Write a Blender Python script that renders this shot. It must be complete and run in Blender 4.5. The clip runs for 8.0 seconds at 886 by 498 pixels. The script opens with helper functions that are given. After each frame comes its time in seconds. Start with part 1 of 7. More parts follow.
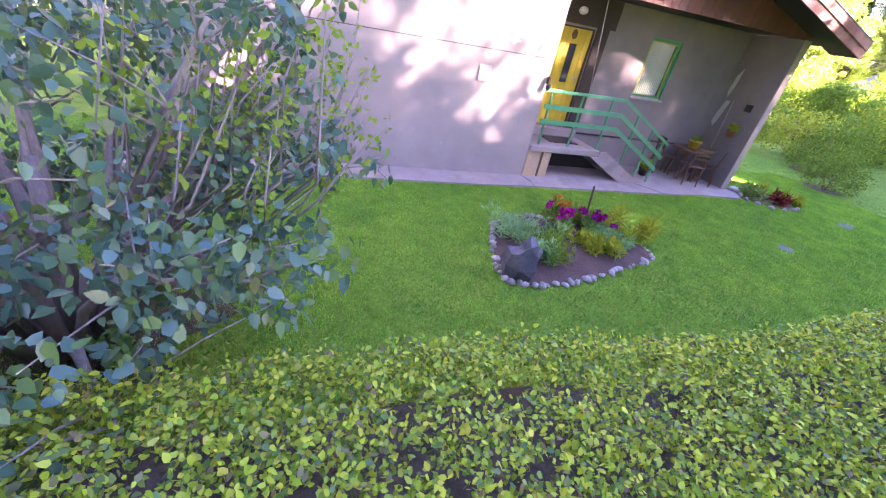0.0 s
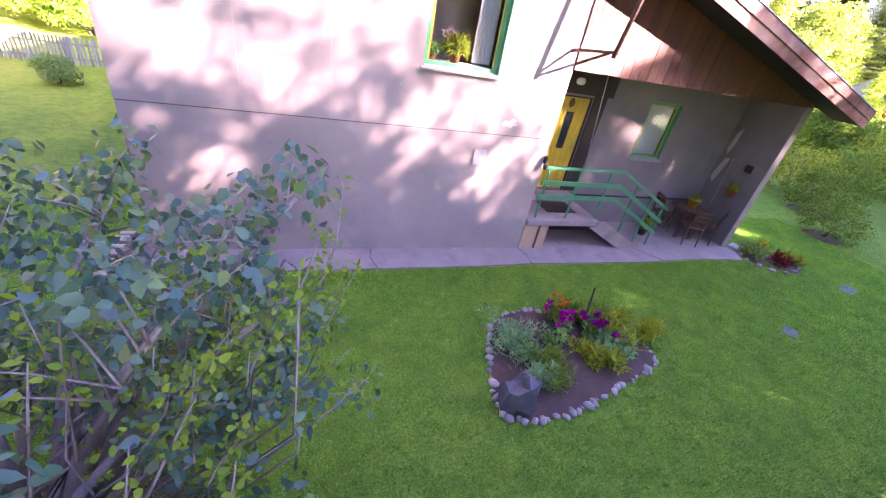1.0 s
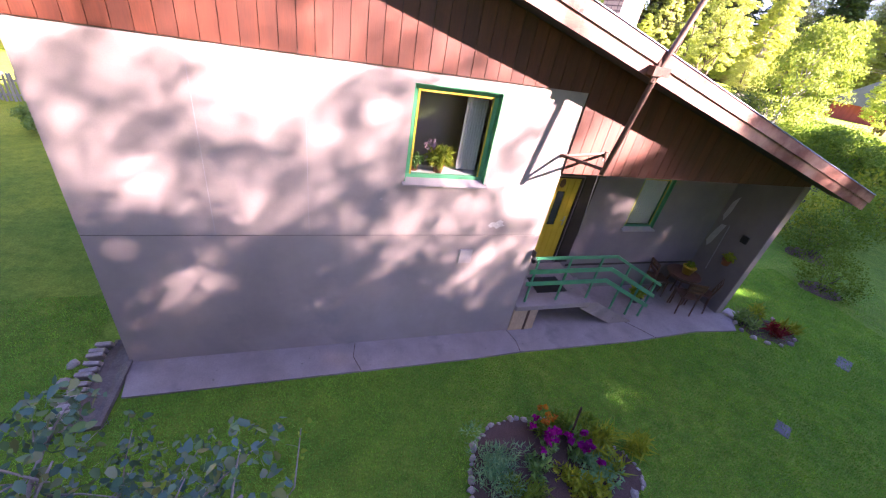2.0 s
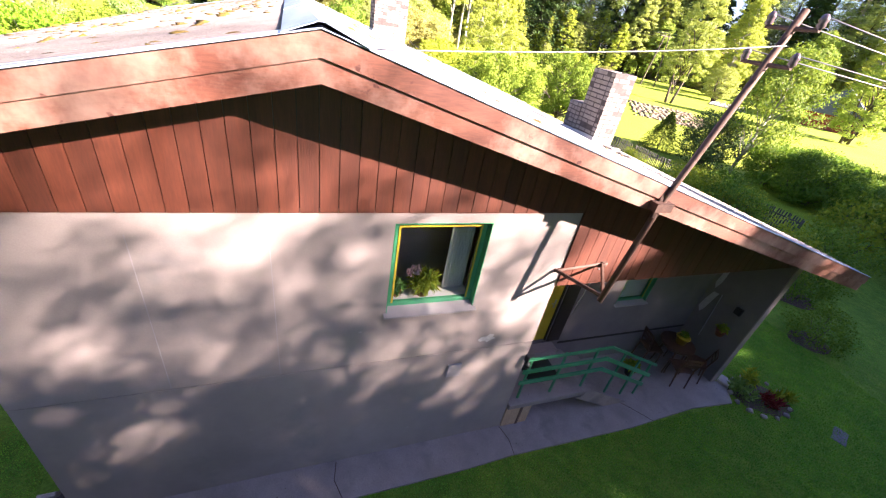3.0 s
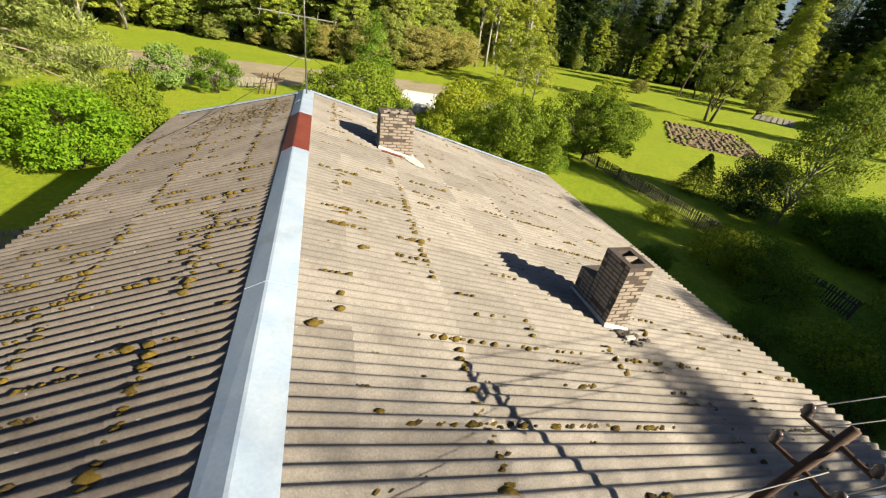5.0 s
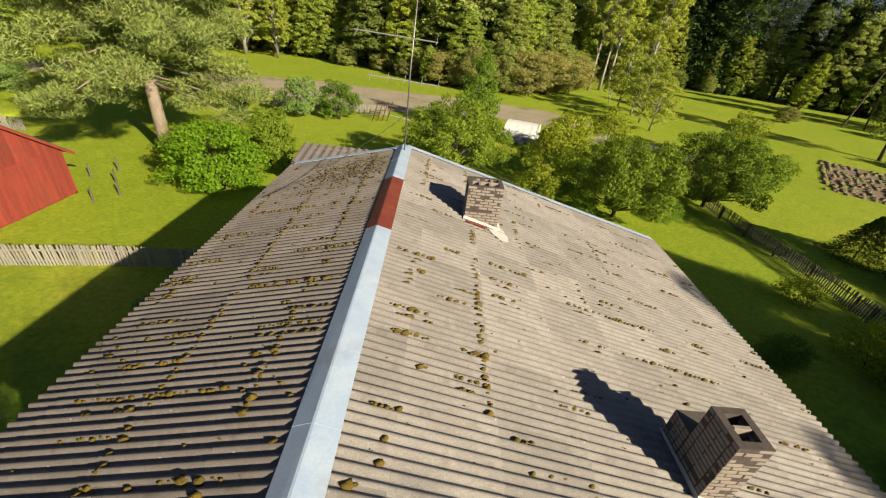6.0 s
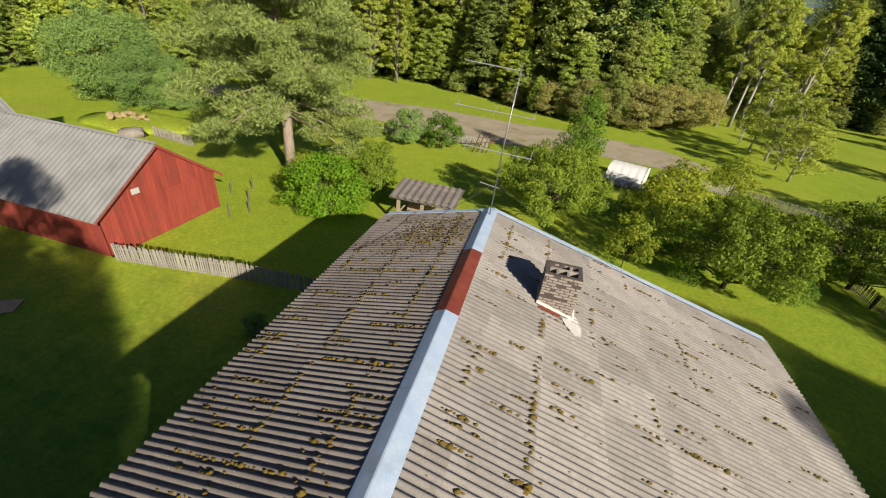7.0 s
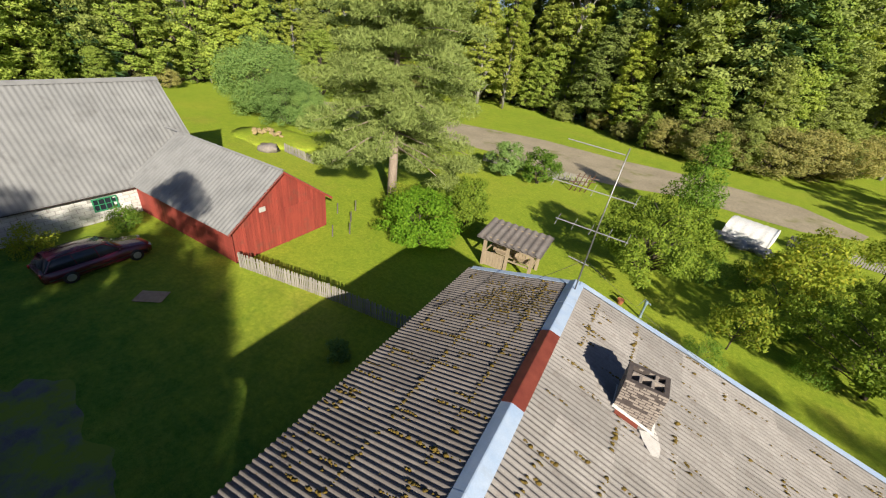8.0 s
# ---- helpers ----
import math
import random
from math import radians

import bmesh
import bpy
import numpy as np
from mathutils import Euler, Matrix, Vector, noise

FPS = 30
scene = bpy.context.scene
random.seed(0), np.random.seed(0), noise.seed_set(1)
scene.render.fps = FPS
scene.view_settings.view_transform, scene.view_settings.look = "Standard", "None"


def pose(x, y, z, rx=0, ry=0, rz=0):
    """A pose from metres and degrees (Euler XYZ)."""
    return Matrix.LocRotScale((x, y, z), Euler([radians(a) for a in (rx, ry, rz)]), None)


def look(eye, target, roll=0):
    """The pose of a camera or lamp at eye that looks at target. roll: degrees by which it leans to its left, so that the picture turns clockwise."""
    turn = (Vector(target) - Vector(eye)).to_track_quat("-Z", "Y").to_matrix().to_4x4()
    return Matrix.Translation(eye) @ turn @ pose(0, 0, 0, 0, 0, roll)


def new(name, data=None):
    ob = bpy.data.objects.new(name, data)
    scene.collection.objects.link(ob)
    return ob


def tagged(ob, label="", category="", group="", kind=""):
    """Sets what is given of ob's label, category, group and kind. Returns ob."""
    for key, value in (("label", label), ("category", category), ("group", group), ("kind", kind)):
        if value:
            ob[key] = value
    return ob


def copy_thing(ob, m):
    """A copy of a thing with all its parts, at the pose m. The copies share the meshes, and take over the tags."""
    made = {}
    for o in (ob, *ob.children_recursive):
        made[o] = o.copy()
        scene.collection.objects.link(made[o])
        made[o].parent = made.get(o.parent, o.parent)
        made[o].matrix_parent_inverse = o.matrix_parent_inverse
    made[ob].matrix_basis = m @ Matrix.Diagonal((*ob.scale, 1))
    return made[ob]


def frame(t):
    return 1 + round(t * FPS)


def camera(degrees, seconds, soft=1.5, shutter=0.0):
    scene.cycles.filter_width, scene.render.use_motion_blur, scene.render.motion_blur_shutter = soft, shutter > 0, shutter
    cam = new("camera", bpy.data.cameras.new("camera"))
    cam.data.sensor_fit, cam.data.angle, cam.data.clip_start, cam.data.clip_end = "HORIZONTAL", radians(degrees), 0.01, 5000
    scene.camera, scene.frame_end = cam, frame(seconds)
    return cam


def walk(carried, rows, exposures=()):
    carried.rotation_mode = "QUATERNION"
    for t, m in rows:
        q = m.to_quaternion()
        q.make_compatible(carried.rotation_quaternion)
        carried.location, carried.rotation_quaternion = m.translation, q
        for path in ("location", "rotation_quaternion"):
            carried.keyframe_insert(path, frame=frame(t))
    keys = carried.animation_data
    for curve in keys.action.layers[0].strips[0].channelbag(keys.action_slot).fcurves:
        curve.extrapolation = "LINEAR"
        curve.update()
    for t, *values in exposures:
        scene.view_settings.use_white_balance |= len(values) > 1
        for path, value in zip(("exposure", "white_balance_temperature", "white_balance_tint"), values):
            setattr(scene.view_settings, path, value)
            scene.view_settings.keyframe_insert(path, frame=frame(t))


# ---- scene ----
cam = camera(98.5, 8.0, soft=1.2)
PATH = [
    (0, (-3.875, -6.71, 2.524), (-3.276, -5.103, 1.494), 10.9),
    (0.5, (-3.813, -6.237, 3.008), (-3.211, -4.628, 1.984), 10.7),
    (1, (-3.77, -5.695, 3.668), (-3.15, -4.096, 2.639), 10.8),
    (2.3, (-3.43, -4.342, 5.394), (-2.812, -2.76, 4.337), 10.9),
    (2.5, (-3.439, -4.078, 5.586), (-2.781, -2.499, 4.549), 10.9),
    (3, (-3.295, -3.432, 6.2), (-2.603, -1.864, 5.17), 10.9),
    (3.5, (-3.097, -2.882, 6.79), (-2.43, -1.304, 5.758), 10.9),
    (4, (-2.889, -2.37, 7.417), (-2.251, -0.771, 6.399), 10.5),
    (4.2, (-2.793, -2.166, 7.674), (-2.154, -0.568, 6.654), 10.3),
    (5.3, (-2.32, -1.164, 9.086), (-1.872, 0.479, 8.037), 7.9),
    (5.5, (-2.204, -0.946, 9.308), (-1.865, 0.722, 8.258), 7.7),
    (6, (-2.136, -0.36, 9.901), (-2.057, 1.35, 8.867), 7.0),
    (6.5, (-2.054, 0.008, 10.583), (-2.199, 1.721, 9.561), 6.7),
    (7, (-2.015, 0.342, 11.339), (-2.397, 2.025, 10.33), 6.7),
    (7.5, (-2.116, 0.637, 12.025), (-2.71, 2.264, 11.025), 6.9),
    (8, (-2.318, 0.888, 12.764), (-3.124, 2.43, 11.776), 7.2),
]
walk(cam, [(t, look(eye, target, roll)) for t, eye, target, roll in PATH],
     [(0.0, 5.9, 5900, 64), (1.0, 5.4, 5900, 70), (2.5, 3.96, 5700, 51), (3.0, 3.5, 5650, 41), (3.5, 3.0, 5750, 26), (4.2, 2.15, 6050, 18), (5.3, 1.16, 6200, 16),
      (6.0, 0.94, 6200, 17), (6.5, 0.84, 5950, 19), (7.5, 0.9, 5600, 20), (8.0, 1.0, 5550, 20)])

# ---- world and sun ----
SUN_TO = Vector((0.66, -0.62, 0.43)).normalized()
world = bpy.data.worlds.new("sky_world")
scene.world = world
world.use_nodes = True
wn = world.node_tree
wn.nodes.clear()
sky = wn.nodes.new("ShaderNodeTexSky")
sky.sky_type = 'NISHITA'
sky.sun_disc = False
sky.sun_elevation = math.asin(SUN_TO.z)
sky.sun_rotation = math.atan2(SUN_TO.x, SUN_TO.y)
sky.air_density = 1.0
sky.dust_density = 0.8
sky.ozone_density = 1.5
wbg = wn.nodes.new("ShaderNodeBackground")
wbg.inputs[1].default_value = 0.034
wout = wn.nodes.new("ShaderNodeOutputWorld")
wn.links.new(sky.outputs[0], wbg.inputs[0])
wn.links.new(wbg.outputs[0], wout.inputs[0])
sun_data = bpy.data.lights.new("sun", 'SUN')
sun_data.energy = 5.0
sun_data.angle = radians(0.7)
sun_data.color = (1.0, 0.855, 0.55)
sun = new("sun", sun_data)
sun.matrix_world = look(SUN_TO * 60, (0, 0, 0))

rng = np.random.default_rng(7)
rnd = random.Random(11)


# ---- materials ----
def ramp(nt, fac, stops):
    r = nt.nodes.new("ShaderNodeValToRGB")
    el = r.color_ramp.elements
    while len(el) < len(stops):
        el.new(0.5)
    for e, (p, c) in zip(el, stops):
        e.position = p
        e.color = (*c, 1)
    nt.links.new(fac, r.inputs[0])
    return r.outputs[0]


def mixed(nt, kind, fac, a, b):
    m = nt.nodes.new("ShaderNodeMix")
    m.data_type = 'RGBA'
    m.blend_type = kind
    for sock, val in ((m.inputs[0], fac), (m.inputs[6], a), (m.inputs[7], b)):
        if isinstance(val, bpy.types.NodeSocket):
            nt.links.new(val, sock)
        elif isinstance(val, tuple):
            sock.default_value = (*val, 1)
        else:
            sock.default_value = val
    return m.outputs[2]


def noise_tex(nt, vec, scale, detail=4, rough=0.6):
    n = nt.nodes.new("ShaderNodeTexNoise")
    n.inputs["Scale"].default_value = scale
    n.inputs["Detail"].default_value = detail
    n.inputs["Roughness"].default_value = rough
    nt.links.new(vec, n.inputs["Vector"])
    return n.outputs[0]


def surface(name, dark, light, scale=6.0, fine=60.0, rough=0.8, bump=0.25, metal=0.0, stretch=(1, 1, 1),
            stain=None, stain_scale=1.3, stain_from=0.55, stain_to=0.72, speck=None, speck_scale=40, speck_from=0.66,
            vary=0.0, grain=0.35, dist=0.004, coat=0.0):
    """A two-scale procedural surface in object metres, with optional stains and specks."""
    m = bpy.data.materials.new(name)
    m.use_nodes = True
    nt = m.node_tree
    p = nt.nodes["Principled BSDF"]
    tc = nt.nodes.new("ShaderNodeTexCoord")
    mp = nt.nodes.new("ShaderNodeMapping")
    mp.inputs["Scale"].default_value = stretch
    nt.links.new(tc.outputs["Object"], mp.inputs[0])
    vec = mp.outputs[0]
    big = noise_tex(nt, vec, scale)
    small = noise_tex(nt, vec, fine, 5, 0.7)
    col = ramp(nt, big, [(0.3, dark), (0.7, light)])
    g = ramp(nt, small, [(0.25, (1 - grain,) * 3), (0.75, (1 + grain * 0.4,) * 3)])
    col = mixed(nt, 'MULTIPLY', 1.0, col, g)
    if stain:
        s = noise_tex(nt, tc.outputs["Object"], stain_scale, 6, 0.65)
        s = ramp(nt, s, [(stain_from, (0, 0, 0)), (stain_to, (1, 1, 1))])
        col = mixed(nt, 'MIX', s, col, stain)
    if speck:
        s = noise_tex(nt, tc.outputs["Object"], speck_scale, 3, 0.6)
        s = ramp(nt, s, [(speck_from, (0, 0, 0)), (speck_from + 0.05, (1, 1, 1))])
        col = mixed(nt, 'MIX', s, col, speck)
    if vary:
        oi = nt.nodes.new("ShaderNodeObjectInfo")
        v = ramp(nt, oi.outputs["Random"], [(0, (1 - vary,) * 3), (1, (1 + vary,) * 3)])
        col = mixed(nt, 'MULTIPLY', 1.0, col, v)
    nt.links.new(col, p.inputs["Base Color"])
    p.inputs["Roughness"].default_value = rough
    p.inputs["Metallic"].default_value = metal
    p.inputs["Coat Weight"].default_value = coat
    if bump:
        b = nt.nodes.new("ShaderNodeBump")
        b.inputs["Strength"].default_value = bump
        b.inputs["Distance"].default_value = dist
        nt.links.new(small, b.inputs["Height"])
        nt.links.new(b.outputs[0], p.inputs["Normal"])
    return m


def leafy(name, stops, translucent=0.35, rough=0.65, spec=0.12, patch=None):
    """Leaves that differ in colour from one to the next and let light through."""
    m = bpy.data.materials.new(name)
    m.use_nodes = True
    nt = m.node_tree
    p = nt.nodes["Principled BSDF"]
    geo = nt.nodes.new("ShaderNodeNewGeometry")
    oi = nt.nodes.new("ShaderNodeObjectInfo")
    n = len(stops)
    col = ramp(nt, geo.outputs["Random Per Island"], [(i / max(1, n - 1), c) for i, c in enumerate(stops)])
    v = ramp(nt, oi.outputs["Random"], [(0, (0.75, 0.8, 0.75)), (1, (1.2, 1.15, 1.05))])
    col = mixed(nt, 'MULTIPLY', 1.0, col, v)
    if patch:
        tc = nt.nodes.new("ShaderNodeTexCoord")
        for scale, lo, hi in patch:
            n = noise_tex(nt, tc.outputs["Object"], scale, 5, 0.7)
            col = mixed(nt, 'MULTIPLY', 1.0, col, ramp(nt, n, [(0.32, lo), (0.68, hi)]))
    nt.links.new(col, p.inputs["Base Color"])
    p.inputs["Roughness"].default_value = rough
    p.inputs["Specular IOR Level"].default_value = spec
    tr = nt.nodes.new("ShaderNodeBsdfTranslucent")
    warm = mixed(nt, 'MULTIPLY', 1.0, col, (1.25, 1.2, 0.6))
    nt.links.new(warm, tr.inputs[0])
    ms = nt.nodes.new("ShaderNodeMixShader")
    ms.inputs[0].default_value = translucent
    nt.links.new(p.outputs[0], ms.inputs[1])
    nt.links.new(tr.outputs[0], ms.inputs[2])
    nt.links.new(ms.outputs[0], nt.nodes["Material Output"].inputs[0])
    return m


def ground_mat():
    m = bpy.data.materials.new("lawn")
    m.use_nodes = True
    nt = m.node_tree
    p = nt.nodes["Principled BSDF"]
    v = nt.nodes.new("ShaderNodeNewGeometry").outputs["Position"]
    far = noise_tex(nt, v, 0.07, 5, 0.6)
    mid = noise_tex(nt, v, 0.9, 5, 0.65)
    fine = noise_tex(nt, v, 28, 5, 0.75)
    col = ramp(nt, far, [(0.30, (0.20, 0.30, 0.020)), (0.5, (0.28, 0.37, 0.026)), (0.70, (0.37, 0.39, 0.045))])
    col2 = ramp(nt, mid, [(0.3, (0.20, 0.31, 0.016)), (0.7, (0.35, 0.42, 0.026))])
    col = mixed(nt, 'MIX', 0.5, col, col2)
    dry = noise_tex(nt, v, 0.16, 6, 0.7)
    dry = ramp(nt, dry, [(0.54, (0, 0, 0)), (0.72, (0.5, 0.5, 0.5))])
    col = mixed(nt, 'MIX', dry, col, (0.363, 0.33, 0.0605))
    sep = nt.nodes.new("ShaderNodeSeparateXYZ")
    nt.links.new(v, sep.inputs[0])
    wob = nt.nodes.new("ShaderNodeMath")
    wob.operation = 'MULTIPLY_ADD'
    nt.links.new(mid, wob.inputs[0])
    wob.inputs[1].default_value = 6.0
    nt.links.new(sep.outputs[1], wob.inputs[2])
    # lawn by the house is greener, and its shade is put into the colour
    band = nt.nodes.new("ShaderNodeMapRange")
    band.inputs["From Min"].default_value = 7.0
    band.inputs["From Max"].default_value = 12.5
    band.inputs["To Min"].default_value = 0.8
    band.inputs["To Max"].default_value = 0.0
    nt.links.new(wob.outputs[0], band.inputs["Value"])
    shaded_lawn = ramp(nt, mid, [(0.3, (0.046, 0.16, 0.022)), (0.7, (0.12, 0.245, 0.03))])
    blotch = ramp(nt, noise_tex(nt, v, 0.55, 5, 0.7), [(0.5, (0, 0, 0)), (0.68, (0.75, 0.75, 0.75))])
    shaded_lawn = mixed(nt, 'MIX', blotch, shaded_lawn, (0.19, 0.27, 0.035))
    col = mixed(nt, 'MIX', band.outputs[0], col, shaded_lawn)
    g = ramp(nt, fine, [(0.25, (0.45, 0.5, 0.45)), (0.75, (1.3, 1.25, 1.2))])
    col = mixed(nt, 'MULTIPLY', 1.0, col, g)
    tuft = noise_tex(nt, v, 4.5, 6, 0.75)
    g = ramp(nt, tuft, [(0.32, (0.62, 0.70, 0.6)), (0.68, (1.22, 1.15, 1.15))])
    col = mixed(nt, 'MULTIPLY', 1.0, col, g)
    nt.links.new(col, p.inputs["Base Color"])
    p.inputs["Roughness"].default_value = 0.9
    p.inputs["Specular IOR Level"].default_value = 0.15
    b = nt.nodes.new("ShaderNodeBump")
    b.inputs["Strength"].default_value = 0.6
    b.inputs["Distance"].default_value = 0.03
    nt.links.new(fine, b.inputs["Height"])
    nt.links.new(b.outputs[0], p.inputs["Normal"])
    return m


def glass_mat():
    m = bpy.data.materials.new("window_glass")
    m.use_nodes = True
    nt = m.node_tree
    nt.nodes.clear()
    out = nt.nodes.new("ShaderNodeOutputMaterial")
    t = nt.nodes.new("ShaderNodeBsdfTransparent")
    t.inputs[0].default_value = (0.93, 0.95, 0.94, 1)
    g = nt.nodes.new("ShaderNodeBsdfGlossy")
    g.inputs["Roughness"].default_value = 0.02
    lw = nt.nodes.new("ShaderNodeLayerWeight")
    lw.inputs[0].default_value = 0.5
    pw = nt.nodes.new("ShaderNodeMath")
    pw.operation = 'POWER'
    pw.inputs[1].default_value = 4.5
    nt.links.new(lw.outputs["Facing"], pw.inputs[0])
    ad = nt.nodes.new("ShaderNodeMath")
    ad.operation = 'MULTIPLY_ADD'
    ad.inputs[1].default_value = 0.6
    ad.inputs[2].default_value = 0.03
    nt.links.new(pw.outputs[0], ad.inputs[0])
    ms = nt.nodes.new("ShaderNodeMixShader")
    nt.links.new(ad.outputs[0], ms.inputs[0])
    nt.links.new(t.outputs[0], ms.inputs[1])
    nt.links.new(g.outputs[0], ms.inputs[2])
    nt.links.new(ms.outputs[0], out.inputs[0])
    return m


M = {}
M["lawn"] = ground_mat()
M["glass"] = glass_mat()
M["stucco"] = surface("grey_stucco", (0.232, 0.199, 0.188), (0.305, 0.262, 0.242), scale=1.1, fine=140, rough=0.92, bump=0.35, grain=0.16,
                      stain=(0.19, 0.175, 0.172), stain_scale=0.8, dist=0.003, speck=(0.33, 0.30, 0.28), speck_scale=3.1, speck_from=0.72)
# darker copy of the grey stucco: shade of the porch recess in the colour
M["stucco_shaded"] = surface("shaded_grey_stucco", (0.149, 0.13, 0.134), (0.201, 0.174, 0.174), scale=1.3, fine=140, rough=0.92, bump=0.3, grain=0.16, dist=0.003)
M["stucco_pale"] = surface("pale_stucco", (0.264, 0.242, 0.248), (0.33, 0.308, 0.308), scale=2, fine=120, rough=0.92, bump=0.3, grain=0.15)
M["plaster_white"] = surface("bare_white_plaster", (0.363, 0.352, 0.341), (0.451, 0.44, 0.429), scale=12, fine=90, rough=0.9, bump=0.4)
M["siding"] = surface("red_brown_boards", (0.0609, 0.0142, 0.00585), (0.0999, 0.0254, 0.0104), scale=2.2, fine=22, stretch=(4, 4, 0.35), rough=0.6, bump=0.3,
                      grain=0.35, vary=0.18, stain=(0.102, 0.0304, 0.0162), stain_scale=3.5, stain_from=0.6, stain_to=0.8)
M["fascia"] = surface("worn_red_brown_fascia", (0.10, 0.030, 0.017), (0.19, 0.068, 0.038), scale=1.1, fine=18, stretch=(0.5, 3, 4), rough=0.62, bump=0.35,
                      grain=0.4, stain=(0.34, 0.215, 0.165), stain_scale=1.3, stain_from=0.46, stain_to=0.70, speck=(0.075, 0.02, 0.013), speck_scale=7, speck_from=0.68)
# near-black boards: shade under eaves and porch is put into the colour
M["soffit"] = surface("soffit_boards_with_shade", (0.0135, 0.009, 0.0099), (0.0225, 0.0153, 0.0153), scale=3, fine=20, stretch=(4, 0.4, 1), rough=0.8, bump=0.2)
M["slate"] = surface("weathered_fibre_cement", (0.205, 0.193, 0.185), (0.295, 0.282, 0.272), scale=1.5, fine=55, rough=0.92, bump=0.4, grain=0.42, vary=0.16,
                     stain=(0.13, 0.112, 0.102), stain_scale=3.2, stain_from=0.52, stain_to=0.78, speck=(0.42, 0.405, 0.38), speck_scale=13, speck_from=0.69)
# slate darkened: shade of the slope turned from the sun is in the colour
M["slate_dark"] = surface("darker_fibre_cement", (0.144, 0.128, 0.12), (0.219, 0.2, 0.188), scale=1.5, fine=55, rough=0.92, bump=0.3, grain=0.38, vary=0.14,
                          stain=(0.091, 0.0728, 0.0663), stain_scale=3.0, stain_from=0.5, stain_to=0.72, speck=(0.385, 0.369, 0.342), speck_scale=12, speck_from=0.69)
M["moss"] = surface("moss", (0.0949, 0.0665, 0.0066), (0.19, 0.13, 0.0138), scale=9, fine=90, rough=1.0, bump=0.9, grain=0.6, vary=0.35, dist=0.01)
M["moss_dry"] = surface("dry_brown_moss", (0.055, 0.0396, 0.0121), (0.11, 0.0715, 0.022), scale=9, fine=90, rough=1.0, bump=0.9, grain=0.6, vary=0.35, dist=0.01)
# the blue of reflected sky is put into the sheet's base colour
M["zinc"] = surface("sky_tinted_galvanised_sheet", (0.33, 0.44, 0.62), (0.43, 0.52, 0.66), scale=2.5, fine=30, rough=0.42, bump=0.06, metal=0.0, grain=0.14, stain=(0.30, 0.36, 0.45), stain_scale=1.7)
M["red_sheet"] = surface("rusty_red_sheet", (0.154, 0.0319, 0.0198), (0.231, 0.0578, 0.033), scale=3, fine=40, rough=0.55, bump=0.15, grain=0.25)
M["silicate"] = surface("pale_silicate_brick", (0.259, 0.22, 0.193), (0.341, 0.303, 0.27), scale=6, fine=80, rough=0.9, bump=0.4, vary=0.09,
                        stain=(0.205, 0.168, 0.148), stain_scale=4, stain_from=0.58, stain_to=0.75)
M["mortar"] = surface("dark_mortar", (0.0825, 0.0715, 0.066), (0.121, 0.105, 0.0935), scale=10, fine=90, rough=0.95, bump=0.5)
M["mortar_pale"] = surface("lime_mortar", (0.065, 0.052, 0.05), (0.105, 0.088, 0.082), scale=10, fine=90, rough=0.95, bump=0.5)
M["lime"] = surface("white_lime_mortar", (0.526, 0.511, 0.488), (0.635, 0.62, 0.597), scale=8, fine=70, rough=0.95, bump=0.6)
M["soot"] = surface("soot", (0.02, 0.018, 0.017), (0.04, 0.035, 0.03), scale=8, rough=0.95)
M["concrete"] = surface("worn_concrete", (0.222, 0.185, 0.172), (0.296, 0.253, 0.237), scale=1.8, fine=70, rough=0.9, bump=0.4, grain=0.25,
                        stain=(0.167, 0.142, 0.13), stain_scale=1.6, speck=(0.136, 0.123, 0.0986), speck_scale=14, speck_from=0.68)
M["green_paint"] = surface("green_gloss_paint", (0.0275, 0.204, 0.0935), (0.0495, 0.259, 0.127), scale=5, fine=60, rough=0.4, bump=0.1, grain=0.12)
M["yellow_paint"] = surface("yellow_paint", (0.374, 0.27, 0.011), (0.429, 0.319, 0.0165), scale=4, fine=50, rough=0.45, bump=0.08, grain=0.1)
M["brown_dark"] = surface("dark_brown_paint", (0.0192, 0.0108, 0.0096), (0.03, 0.018, 0.0156), scale=5, fine=40, rough=0.6, bump=0.1)
M["white_paint"] = surface("white_paint", (0.396, 0.396, 0.385), (0.451, 0.451, 0.44), scale=4, fine=60, rough=0.5, bump=0.1, grain=0.1)
M["steel"] = surface("dull_steel", (0.26, 0.26, 0.27), (0.40, 0.40, 0.41), scale=8, fine=60, rough=0.45, metal=0.8, bump=0.1)
M["rust"] = surface("rusty_iron", (0.06, 0.03, 0.021), (0.102, 0.054, 0.036), scale=9, fine=60, rough=0.75, metal=0.2, bump=0.25)
M["black"] = surface("black_plastic", (0.009, 0.009, 0.0096), (0.018, 0.018, 0.018), scale=8, rough=0.5, bump=0.05)
M["porcelain"] = surface("brown_porcelain", (0.084, 0.063, 0.07), (0.154, 0.119, 0.126), scale=8, rough=0.2, bump=0.02)
M["cable"] = surface("grey_cable", (0.248, 0.248, 0.253), (0.319, 0.319, 0.325), scale=8, rough=0.5, bump=0.0)
M["wood"] = surface("varnished_wood", (0.065, 0.0292, 0.0143), (0.111, 0.052, 0.026), scale=3, fine=30, stretch=(3, 3, 0.6), rough=0.45, bump=0.15)
M["wood_pale"] = surface("pale_plywood", (0.38, 0.257, 0.158), (0.495, 0.355, 0.231), scale=2.5, fine=26, stretch=(2, 2, 0.5), rough=0.7, bump=0.15)
M["wood_frame"] = surface("raw_pine_frame", (0.286, 0.226, 0.149), (0.363, 0.297, 0.209), scale=3, fine=30, stretch=(3, 3, 0.5), rough=0.7, bump=0.15)
